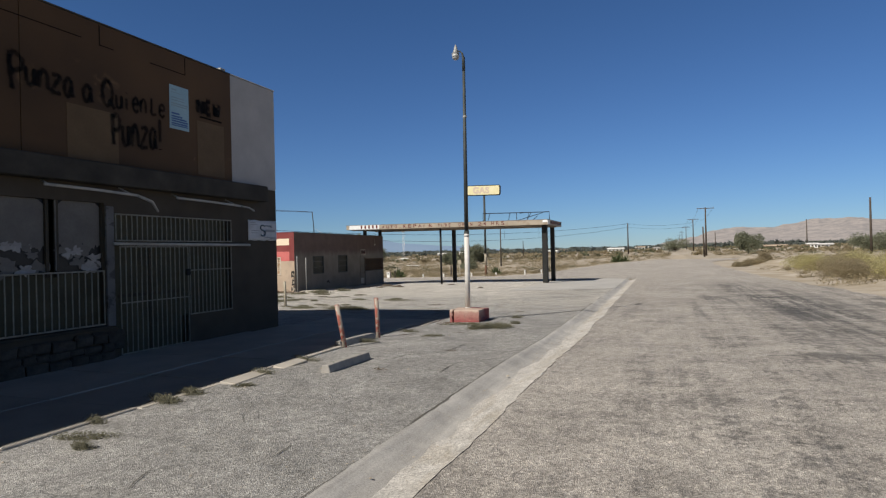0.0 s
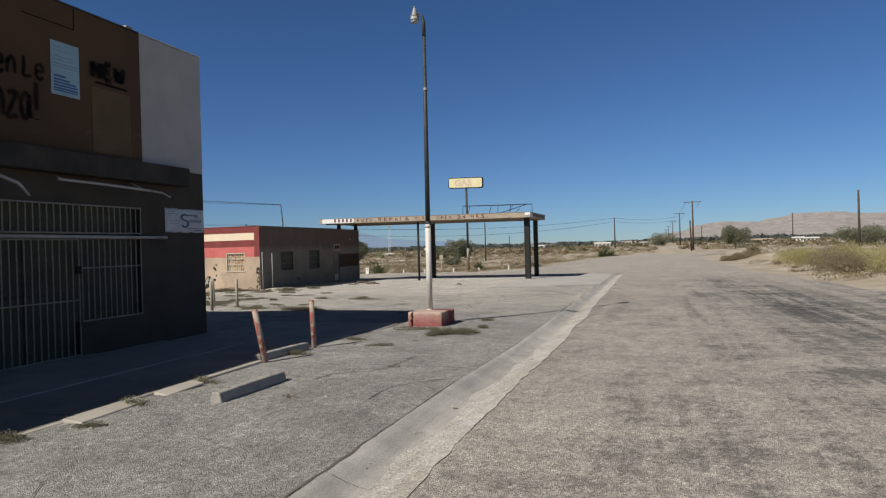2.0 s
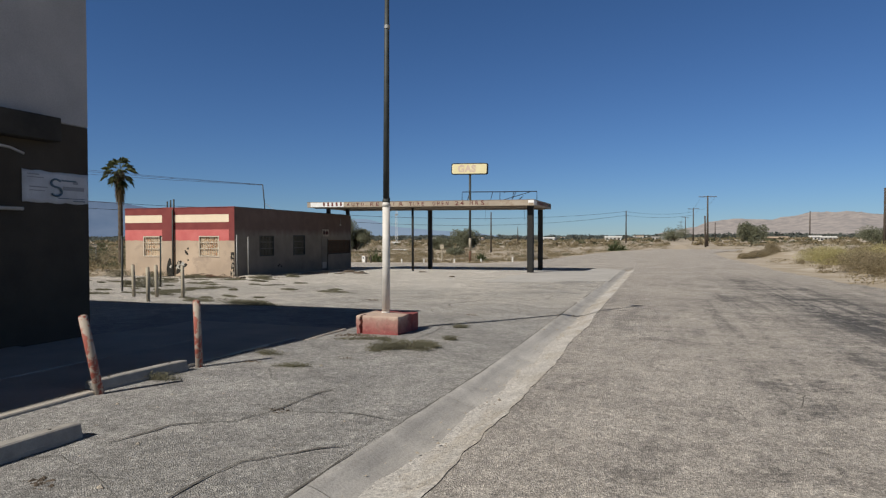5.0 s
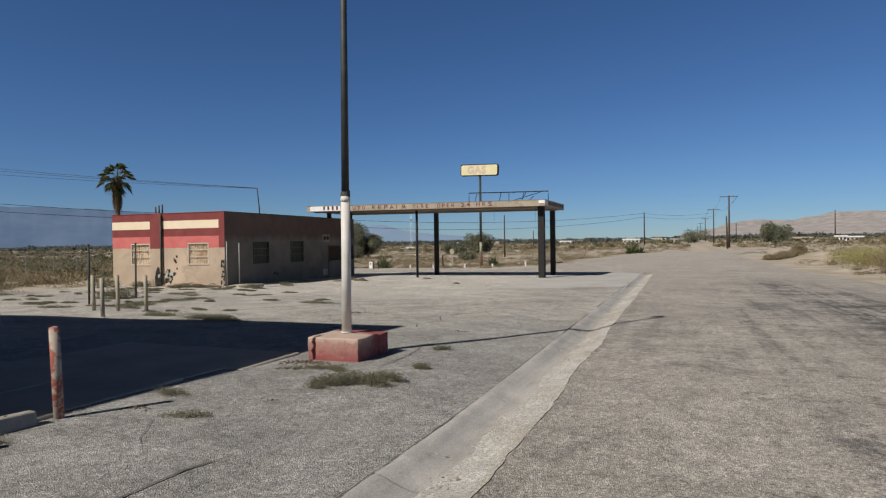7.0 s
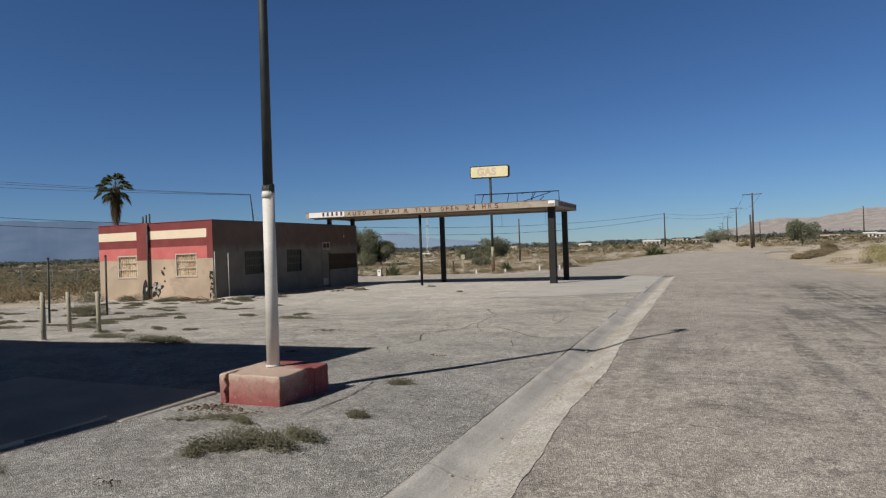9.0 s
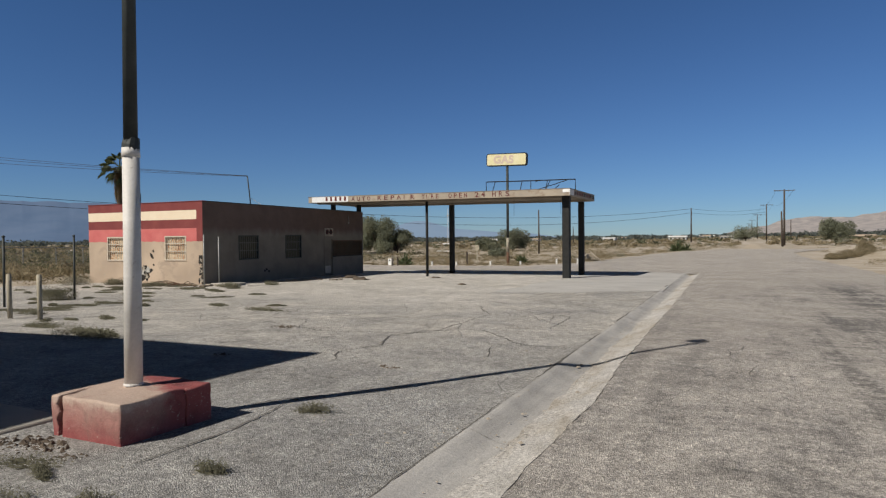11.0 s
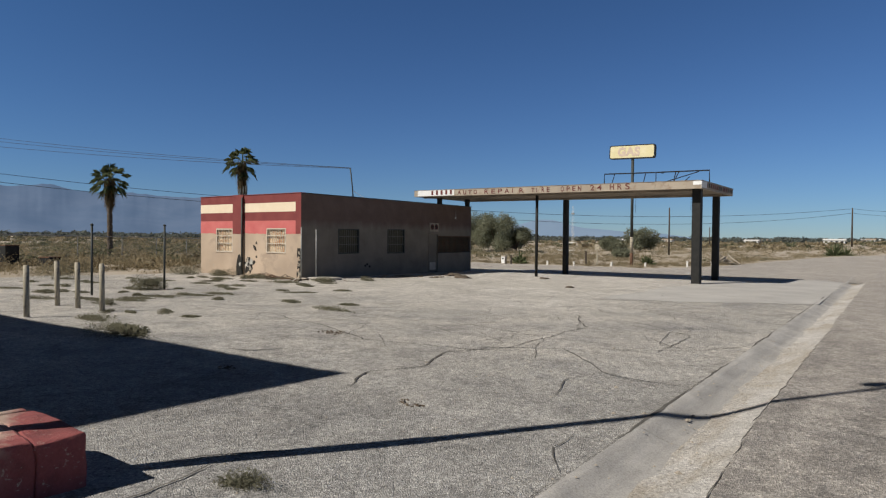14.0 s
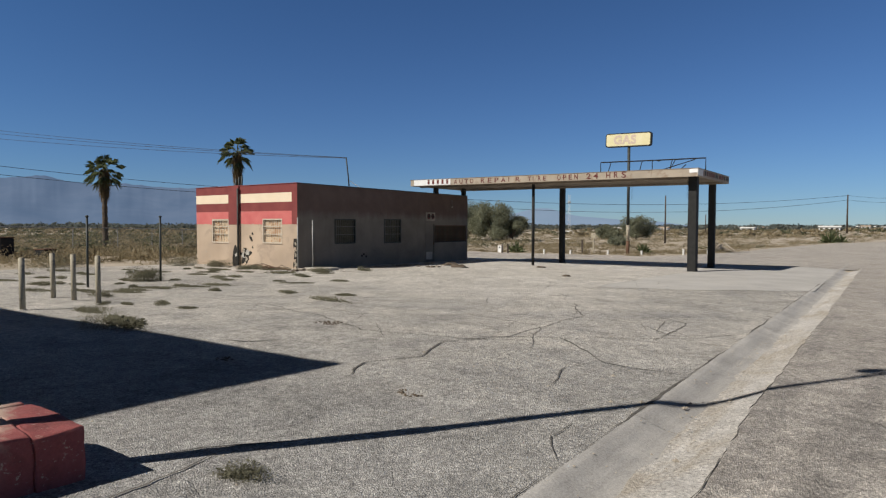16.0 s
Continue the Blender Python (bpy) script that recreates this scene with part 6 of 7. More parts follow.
def leaves(n, blobs, size, rnd, shell=0.55, small=False):
    """Loose small leaves in and on a few overlapping blobs (centre, radii)."""
    P, F = [], []
    tot = sum(b[1][0] * b[1][1] for b in blobs)
    for c, r in blobs:
        for i in range(int(n * r[0] * r[1] / tot)):
            d = Vector((rnd.gauss(0, 1), rnd.gauss(0, 1), rnd.gauss(0, 1))).normalized()
            k = shell + (1.12 - shell) * rnd.random() ** 0.6
            k *= 1 + 0.30 * noise.noise(d * 2.3 + Vector(c))
            o = Vector((c[0] + d.x * r[0] * k, c[1] + d.y * r[1] * k, c[2] + d.z * r[2] * k))
            a = Vector((rnd.gauss(0, 1), rnd.gauss(0, 1), rnd.gauss(0, 0.7))).normalized()
            b = a.cross(Vector((rnd.gauss(0, 1), rnd.gauss(0, 1), rnd.gauss(0, 1)))).normalized()
            s = size * rnd.uniform(0.5, 1.3)
            j = len(P)
            if small:
                P += [o - a * s - b * s * 0.4, o - a * s * 0.4 + b * s * 0.6, o + a * s]
                F.append((j, j + 1, j + 2))
                continue
            P += [o - a * s, o + b * s * 0.45, o + a * s, o - b * s * 0.45]
            F += [(j, j + 1, j + 2), (j, j + 2, j + 3)]
    return np.array([tuple(p) for p in P]), np.array(F)


def mesh_of(name, P, F):
    me = bpy.data.meshes.new(name)
    me.from_pydata((P * S).tolist(), [], F.tolist())
    return me


def field(name, spots, kinds, material, label, category):
    """One joined mass of shrubs: spots (x, y, size, height factor)."""
    PP, FF, base = [], [], 0
    rnd = random.Random(len(spots))
    for x, y, s, h in spots:
        P, F = kinds[rnd.randrange(len(kinds))]
        q = rnd.uniform(0, 6.283)
        c, n_ = math.cos(q), math.sin(q)
        R = np.array([[c, -n_, 0], [n_, c, 0], [0, 0, h]])
        PP.append(P @ R.T * s + np.array([x, y, wild(x, y) - 0.03]))
        FF.append(F + base)
        base += len(P)
    ob = shared(name, mesh_of(name, np.concatenate(PP), np.concatenate(FF)), material)
    return tagged(ob, label, category, kind="stuff")


rnd = random.Random(21)


def mound(n, radius, height, width, rnd, domes=5):
    """A bumpy bush: several overlapping tufts."""
    PP, FF, base = [], [], 0
    for k in range(domes):
        q, d = rnd.uniform(0, 6.283), rnd.random() ** 0.5 * 0.62
        r = rnd.uniform(0.38, 0.6)
        P, F = blades(n // domes, radius * r, height * rnd.uniform(0.55, 1.0), width, rnd, 0.15, 0.75)
        PP.append(P + np.array([radius * d * math.cos(q), radius * d * math.sin(q), 0]))
        FF.append(F + base)
        base += len(P)
    return np.concatenate(PP), np.concatenate(FF)


def bush(n, radius, height, size, rnd, lumps=6, small=True):
    """A low rounded bush: small upright leaves over several lumps."""
    blobs = []
    for k in range(lumps):
        q, d = rnd.uniform(0, 6.283), rnd.random() ** 0.5 * 0.55
        r = rnd.uniform(0.34, 0.55) * radius
        blobs.append(((radius * d * math.cos(q), radius * d * math.sin(q), height * rnd.uniform(0.12, 0.42)), (r, r, height * rnd.uniform(0.4, 0.6))))
    P, F = leaves(n, blobs, size, rnd, 0.45, small)
    P[:, 2] = np.maximum(P[:, 2], 0.0)
    return P, F


near_kinds = [bush(430, 1.0, 0.66, 0.045, rnd, 8) for k in range(3)] + [mound(170, 1.0, 0.62, 0.010, rnd, 7) for k in range(3)]
mid_kinds = [bush(120, 1.0, 0.62, 0.078, rnd, 5) for k in range(3)] + [mound(50, 1.0, 0.58, 0.018, rnd, 5) for k in range(2)]
far_kinds = [bush(40, 1.0, 0.58, 0.26, rnd, 3) for k in range(4)]


def open_ground(x, y):
    if outside(x, y) < 0.8 or abs(x - (1.6 + 0.02 * (y - 126))) < 2.6 and y > 124:
        return False
    return not (-34 < x < -22 and 34 < y < 53)


def seed_field(n, x0, x1, y0, y1, lo, hi, rnd, clump=0.05):
    out = []
    while len(out) < n:
        x, y = rnd.uniform(x0, x1), rnd.uniform(y0, y1)
        n -= 0.02
        if open_ground(x, y) and noise.noise((x * clump, y * clump, 5)) + rnd.random() > 0.35:
            out.append((x, y, rnd.uniform(lo, hi), rnd.uniform(0.7, 1.2)))
    return out


rnd = random.Random(31)
field("dry_brush", seed_field(800, -45, -5, 68.5, 100, 0.3, 0.8, rnd) + seed_field(260, 10.5, 45, 30, 105, 0.4, 1.0, rnd) + seed_field(420, -75, -34.5, 12, 60, 0.7, 1.7, rnd), near_kinds, "shrub_dry", "dry tan desert brush and grass tufts", "brush")
field("dry_brush", seed_field(2800, -140, 0, 85, 190, 0.5, 1.2, rnd) + seed_field(1600, 9.5, 110, 40, 200, 0.5, 1.2, rnd) + seed_field(1500, -150, -45, -5, 95, 0.9, 2.1, rnd), mid_kinds, "shrub_dry", "dry tan desert brush across the open field", "brush")
field("green_brush", seed_field(550, -140, 0, 78, 210, 0.5, 1.2, rnd) + seed_field(420, 11, 110, 34, 200, 0.5, 1.2, rnd) + seed_field(1500, -150, -42, 0, 95, 0.9, 2.2, rnd), mid_kinds, "shrub_green", "dusty grey-green desert shrubs", "brush")
field("far_brush", seed_field(3800, -420, 260, 150, 620, 0.9, 2.2, rnd, 0.02) + seed_field(1500, -420, -100, -60, 180, 0.9, 2.0, rnd, 0.02), far_kinds, "shrub_dry", "far brush fading into the plain", "brush")
field("far_brush", seed_field(1600, -420, 260, 170, 700, 0.9, 2.3, rnd, 0.02) + seed_field(1300, -420, -100, -60, 180, 0.8, 2.0, rnd, 0.02), far_kinds, "shrub_green", "far grey-green shrubs on the plain", "brush")

# belt of trees and orchards on the horizon
rnd = random.Random(41)
clumps = [leaves(44, [((0, 0, 0.5), (1, 1, 0.6)), ((0.7, 0.3, 0.4), (0.6, 0.6, 0.5))], 0.34, rnd, 0.3) for k in range(4)]
belt = []
for i in range(2600):
    q, d = radians(rnd.uniform(-40, 100)), rnd.uniform(430, 1500)
    x, y = -d * math.sin(q), d * math.cos(q)
    belt.append((x, y, rnd.uniform(2.0, 4.2) * (1 + d / 1500), rnd.uniform(0.45, 0.9)))
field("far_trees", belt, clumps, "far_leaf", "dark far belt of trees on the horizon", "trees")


def shrub(name, x, y, r, h, material, label, n=900, group="", width=0.03, category="shrub"):
    rnd = random.Random(int(x * 91 + y * 37))
    P, F = bush(n, r * 1.1, h, width * 2.6, rnd, 12)
    t = thing(name, label, category, (x, y, wild(x, y) if outside(x, y) > 0 else lot_height(x, y)), group=group)
    shared("foliage", mesh_of("foliage", P, F), material, t)
    part("stem", tube([(0, 0, -0.05), (0.02, 0, h * 0.3)], [0.03, 0.012], 5), "bark", t)
    return t


# mounded bushes along the right-hand verge
rnd = random.Random(51)
for x, y, r, h, m in ((13.2, 72, 2.4, 1.7, "shrub_yellow"), (12.6, 66, 2.0, 1.5, "shrub_yellow"), (15.2, 62, 2.8, 2.0, "shrub_yellow"), (12.6, 57, 2.3, 1.7, "shrub_dry"), (15.4, 52, 2.6, 1.9, "shrub_yellow"), (12.4, 50.5, 1.9, 1.3, "shrub_dry"), (18.5, 47, 2.4, 1.9, "shrub_dry"),
                      (13.4, 45.5, 2.1, 1.5, "shrub_yellow"), (16.2, 42, 2.3, 1.7, "shrub_green"), (13.6, 39, 1.9, 1.3, "shrub_dry"), (17.2, 36, 1.9, 1.3, "shrub_yellow"), (14.8, 33, 1.3, 0.9, "shrub_dry"),
                      (8.3, 87, 1.0, 0.7, "shrub_dry"), (10.3, 89, 1.4, 1.0, "shrub_dry"), (12.6, 98, 0.9, 1.5, "shrub_dry"), (18.5, 80, 2.0, 1.3, "shrub_dry"), (20.5, 66, 2.2, 1.5, "shrub_yellow"), (21, 54, 2.1, 1.5, "shrub_dry"), (17.5, 72, 1.8, 1.3, "shrub_dry")):
    shrub("verge_bush", x, y, r, h, m, "rounded %s bush on the sandy verge" % {"shrub_yellow": "yellow-green", "shrub_dry": "dry tan", "shrub_green": "grey-green"}[m], 15000, "bushes along the verge", 0.018)
for x, y, r, h in ((-22.2, 27.6, 0.66, 0.56), (-31.3, 34.4, 1.0, 0.55), (-24.4, 28.8, 0.4, 0.25), (-32.6, 28.8, 1.7, 0.8), (-29.2, 35.2, 0.7, 0.4)):
    shrub("lot_bush", x, y, r, h, "weed", "rounded grey dried bush on the broken lot", 5200, "bushes on the lot", 0.0085)


# low weeds in the cracks
def weed(x, y, r, h, n):
    rnd = random.Random(int(x * 913 + y * 377))
    P, F = bush(int(n * 4.5), r * 1.15, h * 1.15, 0.011 + 0.012 * smooth(20, 26, y), rnd, 11)
    B, G = mound(int(n * 0.6), r, h * 1.1, 0.005, rnd, 6)
    P, F = np.concatenate((P, B)), np.concatenate((F, G + len(P)))
    P = P * np.array([1.0 + 0.9 * rnd.random(), 0.55 + 0.3 * rnd.random(), 1.0])
    P[:, 0] += 0.35 * r * np.sin(P[:, 1] / r * 3 + x)
    t = tagged(shared("weed_tuft", mesh_of("weed_tuft", P, F), "weed"), "low grey-green weed tuft growing in a crack", "weed", "weeds in the cracks")
    z = lot_height(x, y) if x > -34 else gz(x, y)
    t.matrix_basis = pose(S * x, S * y, S * z, 0, 0, rnd.uniform(-25, 25))


for x, y, r, h, n in ((-4.98, 16.08, 0.20, 0.12, 420), (-4.72, 16.36, 0.27, 0.16, 640), (-4.42, 16.68, 0.20, 0.13, 420), (-5.1, 15.85, 0.13, 0.07, 200), (-4.35, 17.55, 0.16, 0.09, 260), (-5.38, 16.9, 0.17, 0.08, 260), (-4.68, 19.3, 0.2, 0.08, 300), (-6.05, 4.9, 0.14, 0.11, 240), (-6.35, 5.2, 0.2, 0.07, 200), (-6.76, 6.8, 0.22, 0.13, 260), (-6.74, 7.3, 0.2, 0.10, 200), (-6.8, 5.7, 0.18, 0.1, 200),
                      (-6.6, 8.9, 0.22, 0.09, 200), (-6.7, 10.3, 0.25, 0.09, 220), (-6.66, 12.75, 0.28, 0.12, 300), (-5.9, 16.95, 0.4, 0.05, 200), (-12.7, 22.15, 0.85, 0.16, 900), (-14.9, 22.7, 0.5, 0.11, 420), (-6.3, 7.95, 0.12, 0.06, 120), (-6.5, 14.9, 0.25, 0.08, 200), (-5.6, 14.2, 0.2, 0.05, 150), (-26.0, 34.7, 0.9, 0.2, 500), (-22.2, 35.6, 0.5, 0.22, 400), (-21.2, 37.6, 0.5, 0.2, 300)):
    weed(x, y, r, h, n)
rnd = random.Random(61)
for i in range(84):
    x, y = rnd.uniform(-31, -12), rnd.uniform(23.5, 35.5)
    if x > -17 and y > 29:
        continue
    weed(x, y, rnd.uniform(0.14, 0.5), rnd.uniform(0.03, 0.09), 170)


def tree(name, x, y, h, blobs, n, material, label, group="", size=0.2, category="tree"):
    t = thing(name, label, category, (x, y, wild(x, y) - 0.05), group=group)
    rnd = random.Random(int(abs(x * 7 + y * 13)))
    bm = tube([(0, 0, -0.2), (0.05, 0.02, h * 0.25), (0.0, 0.05, h * 0.5)], [0.16, 0.12, 0.07], 8)
    for c, r in blobs:
        tube([(0, 0, h * 0.12), (c[0] * 0.45, c[1] * 0.45, c[2] * 0.6), (c[0], c[1], c[2])], [0.09, 0.06, 0.02], 6, bm)
    part("trunk", bm, "bark", t, flat=False)
    P, F = leaves(n, blobs, size, rnd, 0.35)
    shared("crown", mesh_of("crown", P, F), material, t)
    return t


def puffs(w, h, n, rnd):
    out = []
    for i in range(n):
        q, k = rnd.uniform(0, 6.283), rnd.random() ** 0.5
        r = rnd.uniform(0.11, 0.24) * w
        out.append(((w * 0.36 * k * math.cos(q), w * 0.36 * k * math.sin(q), h * rnd.uniform(0.25, 0.72)), (r, r, r * rnd.uniform(0.75, 1.15) * min(1.2, h / w * 1.3))))
    return out


for x, y, w, h, n in ((-60.4, 111, 9.5, 8.0, 12000), (-56.0, 110.5, 8.0, 5.4, 8000), (-66.5, 112, 8.5, 7.4, 6000), (-45.8, 128.5, 6.0, 3.2, 2400), (-41.0, 130.3, 6.8, 5.0, 3400), (16.0, 149, 6.2, 4.8, 3200), (37, 142, 9.5, 4.4, 2400), (47, 146, 8.0, 3.8, 1800), (1.5, 215, 9.0, 5.0, 1800), (44, 150, 10, 4.0, 2000), (54, 160, 9, 3.6, 1600), (-30, 62.5 + 30, 3.0, 1.8, 900)):
    tree("tamarisk_tree", x, y, h, puffs(w, h, 14, random.Random(int(abs(x) * 3 + y))), n * 3, "tree_leaf", "bushy grey-green tamarisk growing in the field", "trees in the field", 0.12 if y < 120 else 0.16)


def spiky(x, y, r):
    rnd = random.Random(int(abs(x * 17 + y)))
    P, F = blades(90, r, r * 1.1, r * 0.05, rnd, 0.5, 0.05)
    t = thing("yucca", "dark green spiky yucca in the brush", "yucca", (x, y, wild(x, y)), group="yuccas")
    shared("leaf_rosette", mesh_of("leaf_rosette", P, F), "palm_leaf", t)
    part("stem", tube([(0, 0, -0.1), (0, 0, r * 0.4)], [0.12, 0.08], 6), "bark", t)


for x, y, r in ((-9.2, 118, 2.0), (-8.0, 120.5, 1.5), (-32.5, 71, 1.5), (-20.4, 73.8, 1.2), (-31.5, 69.6, 0.9)):
    spiky(x, y, r)


def palm(x, y, h, label, lean=0.0):
    t = thing("fan_palm", label, "palm tree", (x, y, wild(x, y) - 0.05), group="fan palms")
    rnd = random.Random(int(abs(x) * 5))
    prof = [(0.21 - 0.05 * k / 30 + 0.025 * (k % 2), h * 0.86 * k / 30) for k in range(31)]
    bm = lathe(prof, 10)
    for v in bm.verts:
        v.co.x += lean * v.co.z / h
    part("trunk", roughen(bm, 0.03, 3), "bark", t)
    top = Vector((lean * 0.9, 0, h * 0.88))
    P, F = [], []
    for i in range(520):
        q, k = rnd.uniform(0, 6.283), rnd.random()
        o = top + Vector((math.cos(q) * 0.28, math.sin(q) * 0.28, 0.1 - k * h * 0.24))
        e = o + Vector((math.cos(q) * rnd.uniform(0.1, 0.5) * (1.1 - 0.8 * k), math.sin(q) * rnd.uniform(0.1, 0.5) * (1.1 - 0.8 * k), -rnd.uniform(0.5, 1.1)))
        s = Vector((-math.sin(q), math.cos(q), 0)) * rnd.uniform(0.02, 0.05)
        b = len(P)
        P += [o - s, o + s, e]
        F.append((b, b + 1, b + 2))
    shared("dead_skirt", mesh_of("dead_skirt", np.array([tuple(p) for p in P]), np.array(F)), "palm_skirt", t, "brown skirt of dead fronds")
    for i in range(27):
        q, up = i * 2.399 + rnd.gauss(0, 0.3), 1.40 - 2.35 * (i / 27) + rnd.gauss(0, 0.08)
        d = Vector((math.cos(q) * math.cos(up), math.sin(q) * math.cos(up), math.sin(up)))
        side = Vector((-math.sin(q), math.cos(q), 0))
        stem = rnd.uniform(0.62, 1.0)
        hub = top + d * stem + Vector((0, 0, -0.12 * stem))
        P, F = [top + side * 0.03, top - side * 0.03, hub - side * 0.03, hub + side * 0.03], [(0, 1, 2), (0, 2, 3)]
        for j in range(19):
            g = -0.95 + 1.9 * j / 18
            ld = (d * math.cos(g) + side * math.sin(g)).normalized()
            L = rnd.uniform(0.5, 0.85) * (0.6 + 0.45 * math.cos(g))
            mid = hub + ld * L * 0.55
            tip = hub + ld * L * 1.05 + Vector((0, 0, -0.30 * L - 0.25 * rnd.random()))
            w = ld.cross(Vector((0, 0, 1)) + side * 0.2)
            w = (w.normalized() if w.length > 0.01 else side) * 0.017
            b = len(P)
            P += [hub, mid + w, tip, mid - w]
            F += [(b, b + 1, b + 2), (b, b + 2, b + 3)]
        shared("frond", mesh_of("frond", np.array([tuple(p) for p in P]), np.array(F)), "palm_leaf", t)
    return t


palm(-52.8, 40.2, 7.6, "fan palm with a brown skirt standing by the fence")
palm(-46.4, 48.2, 9.9, "tall fan palm rising behind the office roof")

# ---- chain-link fence at the back ----
fence = thing("chain_link_fence", "old chain-link fence with thin steel posts", "fence", (-47, 36, 0))
posts = [(-39.0 - 1.9 + 0.0, 22.0), (-43.0, 29.5), (-46.0, 35.0), (-48.2, 39.0), (-50.2, 42.7), (-52.2, 46.5), (-54.2, 50.2), (-56.2, 54.0)]
for x, y in posts:
    z = gz(x, y)
    p = part("post", tube([(x + 47, y - 36, z - 0.2), (x + 47, y - 36, z + 2.02)], 0.035, 6), "galv", fence)
for a, b in zip(posts, posts[1:]):
    za, zb = gz(*a), gz(*b)
    part("top_rail", tube([(a[0] + 47, a[1] - 36, za + 1.98), (b[0] + 47, b[1] - 36, zb + 1.98)], 0.028, 6), "galv", fence)
    n = 26
    bm = bmesh.new()
    A, B = Vector((a[0] + 47, a[1] - 36, za)), Vector((b[0] + 47, b[1] - 36, zb))
    for i in range(-8, n):
        for s in (1, -1):
            t0, t1 = i / n, (i + 8) / n
            z0, z1 = (0.05, 1.95) if s > 0 else (1.95, 0.05)
            if t0 < 0:
                z0, t0 = z0 + (z1 - z0) * (-t0) / (t1 - t0), 0
            if t1 > 1:
                z1, t1 = z0 + (z1 - z0) * (1 - t0) / (t1 - t0), 1
            p, q = A.lerp(B, t0) + Vector((0, 0, z0)), A.lerp(B, t1) + Vector((0, 0, z1))
            tube([p, q], 0.004, 3, bm, False)
    part("wire_mesh", bm, "galv", fence)
for x, y, w, h in ((-41.2, 29.4, 0.8, 1.35), (-40.0, 31.1, 0.75, 0.7)):
    j = thing("rusted_tank", "dark rusted steel box beside the fence", "scrap", (x, y, gz(x, y) - 0.02), (0, 0, 20), "scrap by the fence")
    part("body", roughen(box(-w / 2, -w / 2, 0, w / 2, w / 2, h, 0.05, segments=2), 0.03, 2), "black_trim", j)
    part("lid", box(-w / 2 - 0.03, -w / 2 - 0.03, h, w / 2 + 0.03, w / 2 + 0.03, h + 0.06, 0.01), "rust", j)

# ---- small things along the side street ----
for x, y, h in ((-28.0, 68.6, 0.36), (-25.6, 69.2, 0.33), (-16.4, 72.4, 0.5), (-14.6, 73.4, 0.5), (-22.4, 70.2, 0.36), (-19.6, 71.0, 0.36)):
    p = thing("marker_stub", "short white marker post at the edge of the field", "marker post", (x, y, wild(x, y)), group="white marker posts")
    part("post", box(-0.075, -0.075, -0.1, 0.075, 0.075, h, 0.02), "white_paint", p)
    part("cap", box(-0.085, -0.085, h, 0.085, 0.085, h + 0.03, 0.008), "canopy_white", p)
s = thing("small_sign", "small cream sign board on a wooden post", "sign", (-24.2, 71.2, wild(-24.2, 71.2)))
part("post", box(-0.06, -0.04, -0.1, 0.06, 0.04, 1.5), "cream_post", s)
part("board", box(-0.24, -0.07, 1.5, 0.24, -0.035, 2.0, 0.02), "cream_post", s)
part("post", box(-1.2, -0.06, -0.1, -1.05, 0.06, 1.35), "wood_pole", s)
u = thing("utility_cabinet", "small white utility cabinet at the field's edge", "utility cabinet", (-31.8, 67.0, gz(-31.8, 67.0) - 0.05))
part("body", box(-0.24, -0.16, 0, 0.24, 0.16, 0.85, 0.03), "canopy_face", u)
part("door", box(-0.19, -0.175, 0.1, 0.19, -0.162, 0.75, 0.01), "canopy_white", u)
part("vent", box(-0.08, -0.185, 0.5, 0.08, -0.177, 0.65), "dark_pole", u)
part("post", box(0.75, -0.05, -0.1, 0.87, 0.05, 0.9), "wood_pole", u)
rnd = random.Random(71)
pile = thing("rubble_pile", "heap of pale broken branches and stones", "rubble", (-15.6, 82, gz(-15.6, 82)))
for i in range(34):
    q, r = rnd.uniform(0, 6.283), rnd.random() * 1.8
    part("stick", tube([(r * math.cos(q), r * math.sin(q), 0.0), (r * 0.3 * math.cos(q + 1), r * 0.3 * math.sin(q + 1), rnd.uniform(0.3, 0.95))], 0.06, 5), "rock", pile)
rnd = random.Random(72)
for i in range(26):
    x, y = rnd.choice(((-24.0, 35.6), (-22.6, 35.3), (-23.4, 36.6), (-20.8, 42.2), (-27.2, 35.2)))
    x, y, r = x + rnd.gauss(0, 0.5), y + rnd.gauss(0, 0.25), rnd.uniform(0.05, 0.16)
    if x < -24.2 and y > 35.7:
        y = 35.5
    bm = roughen(box(-r, -r * 0.8, -r * 0.3, r, r * 0.8, r * 0.5, r * 0.2), r * 0.4, 5 + i)
    st = tagged(part("stone", bm, "rock" if i % 3 else "bark"), "loose broken stone beside the office wall", "stone", "stones by the office")
    st.matrix_basis = pose(S * x, S * y, S * (gz(x, y) + 0.03), 0, 0, rnd.uniform(0, 90))
bp = thing("brush_pile", "heap of dry brown branches against the end wall", "branches", (-25.6, 35.55, gz(-25.6, 35.55)))
for i in range(46):
    x, y, a = rnd.gauss(0, 0.75), rnd.gauss(-0.1, 0.22), rnd.gauss(0, 0.5)
    d, z = rnd.uniform(0.3, 0.8), abs(rnd.gauss(0, 0.10)) + 0.02
    part("branch", tube([(x - d * math.cos(a), min(0.3, y - d * math.sin(a) * 0.5), z * 0.4 + 0.01), (x, y, z + 0.05 * rnd.random()), (x + d * math.cos(a), min(0.3, y + d * math.sin(a) * 0.5), z * 0.5)], [0.022, 0.018, 0.006], 4), "rust" if i % 3 else "bark", bp)
pl = thing("wood_plank", "weathered plank lying before the end wall", "plank", (-26.0, 35.2, gz(-26, 35.2) + 0.03), (0, 1, -12))
part("board", box(-1.3, -0.1, 0, 1.3, 0.1, 0.06, 0.01), "wood_pole", pl)
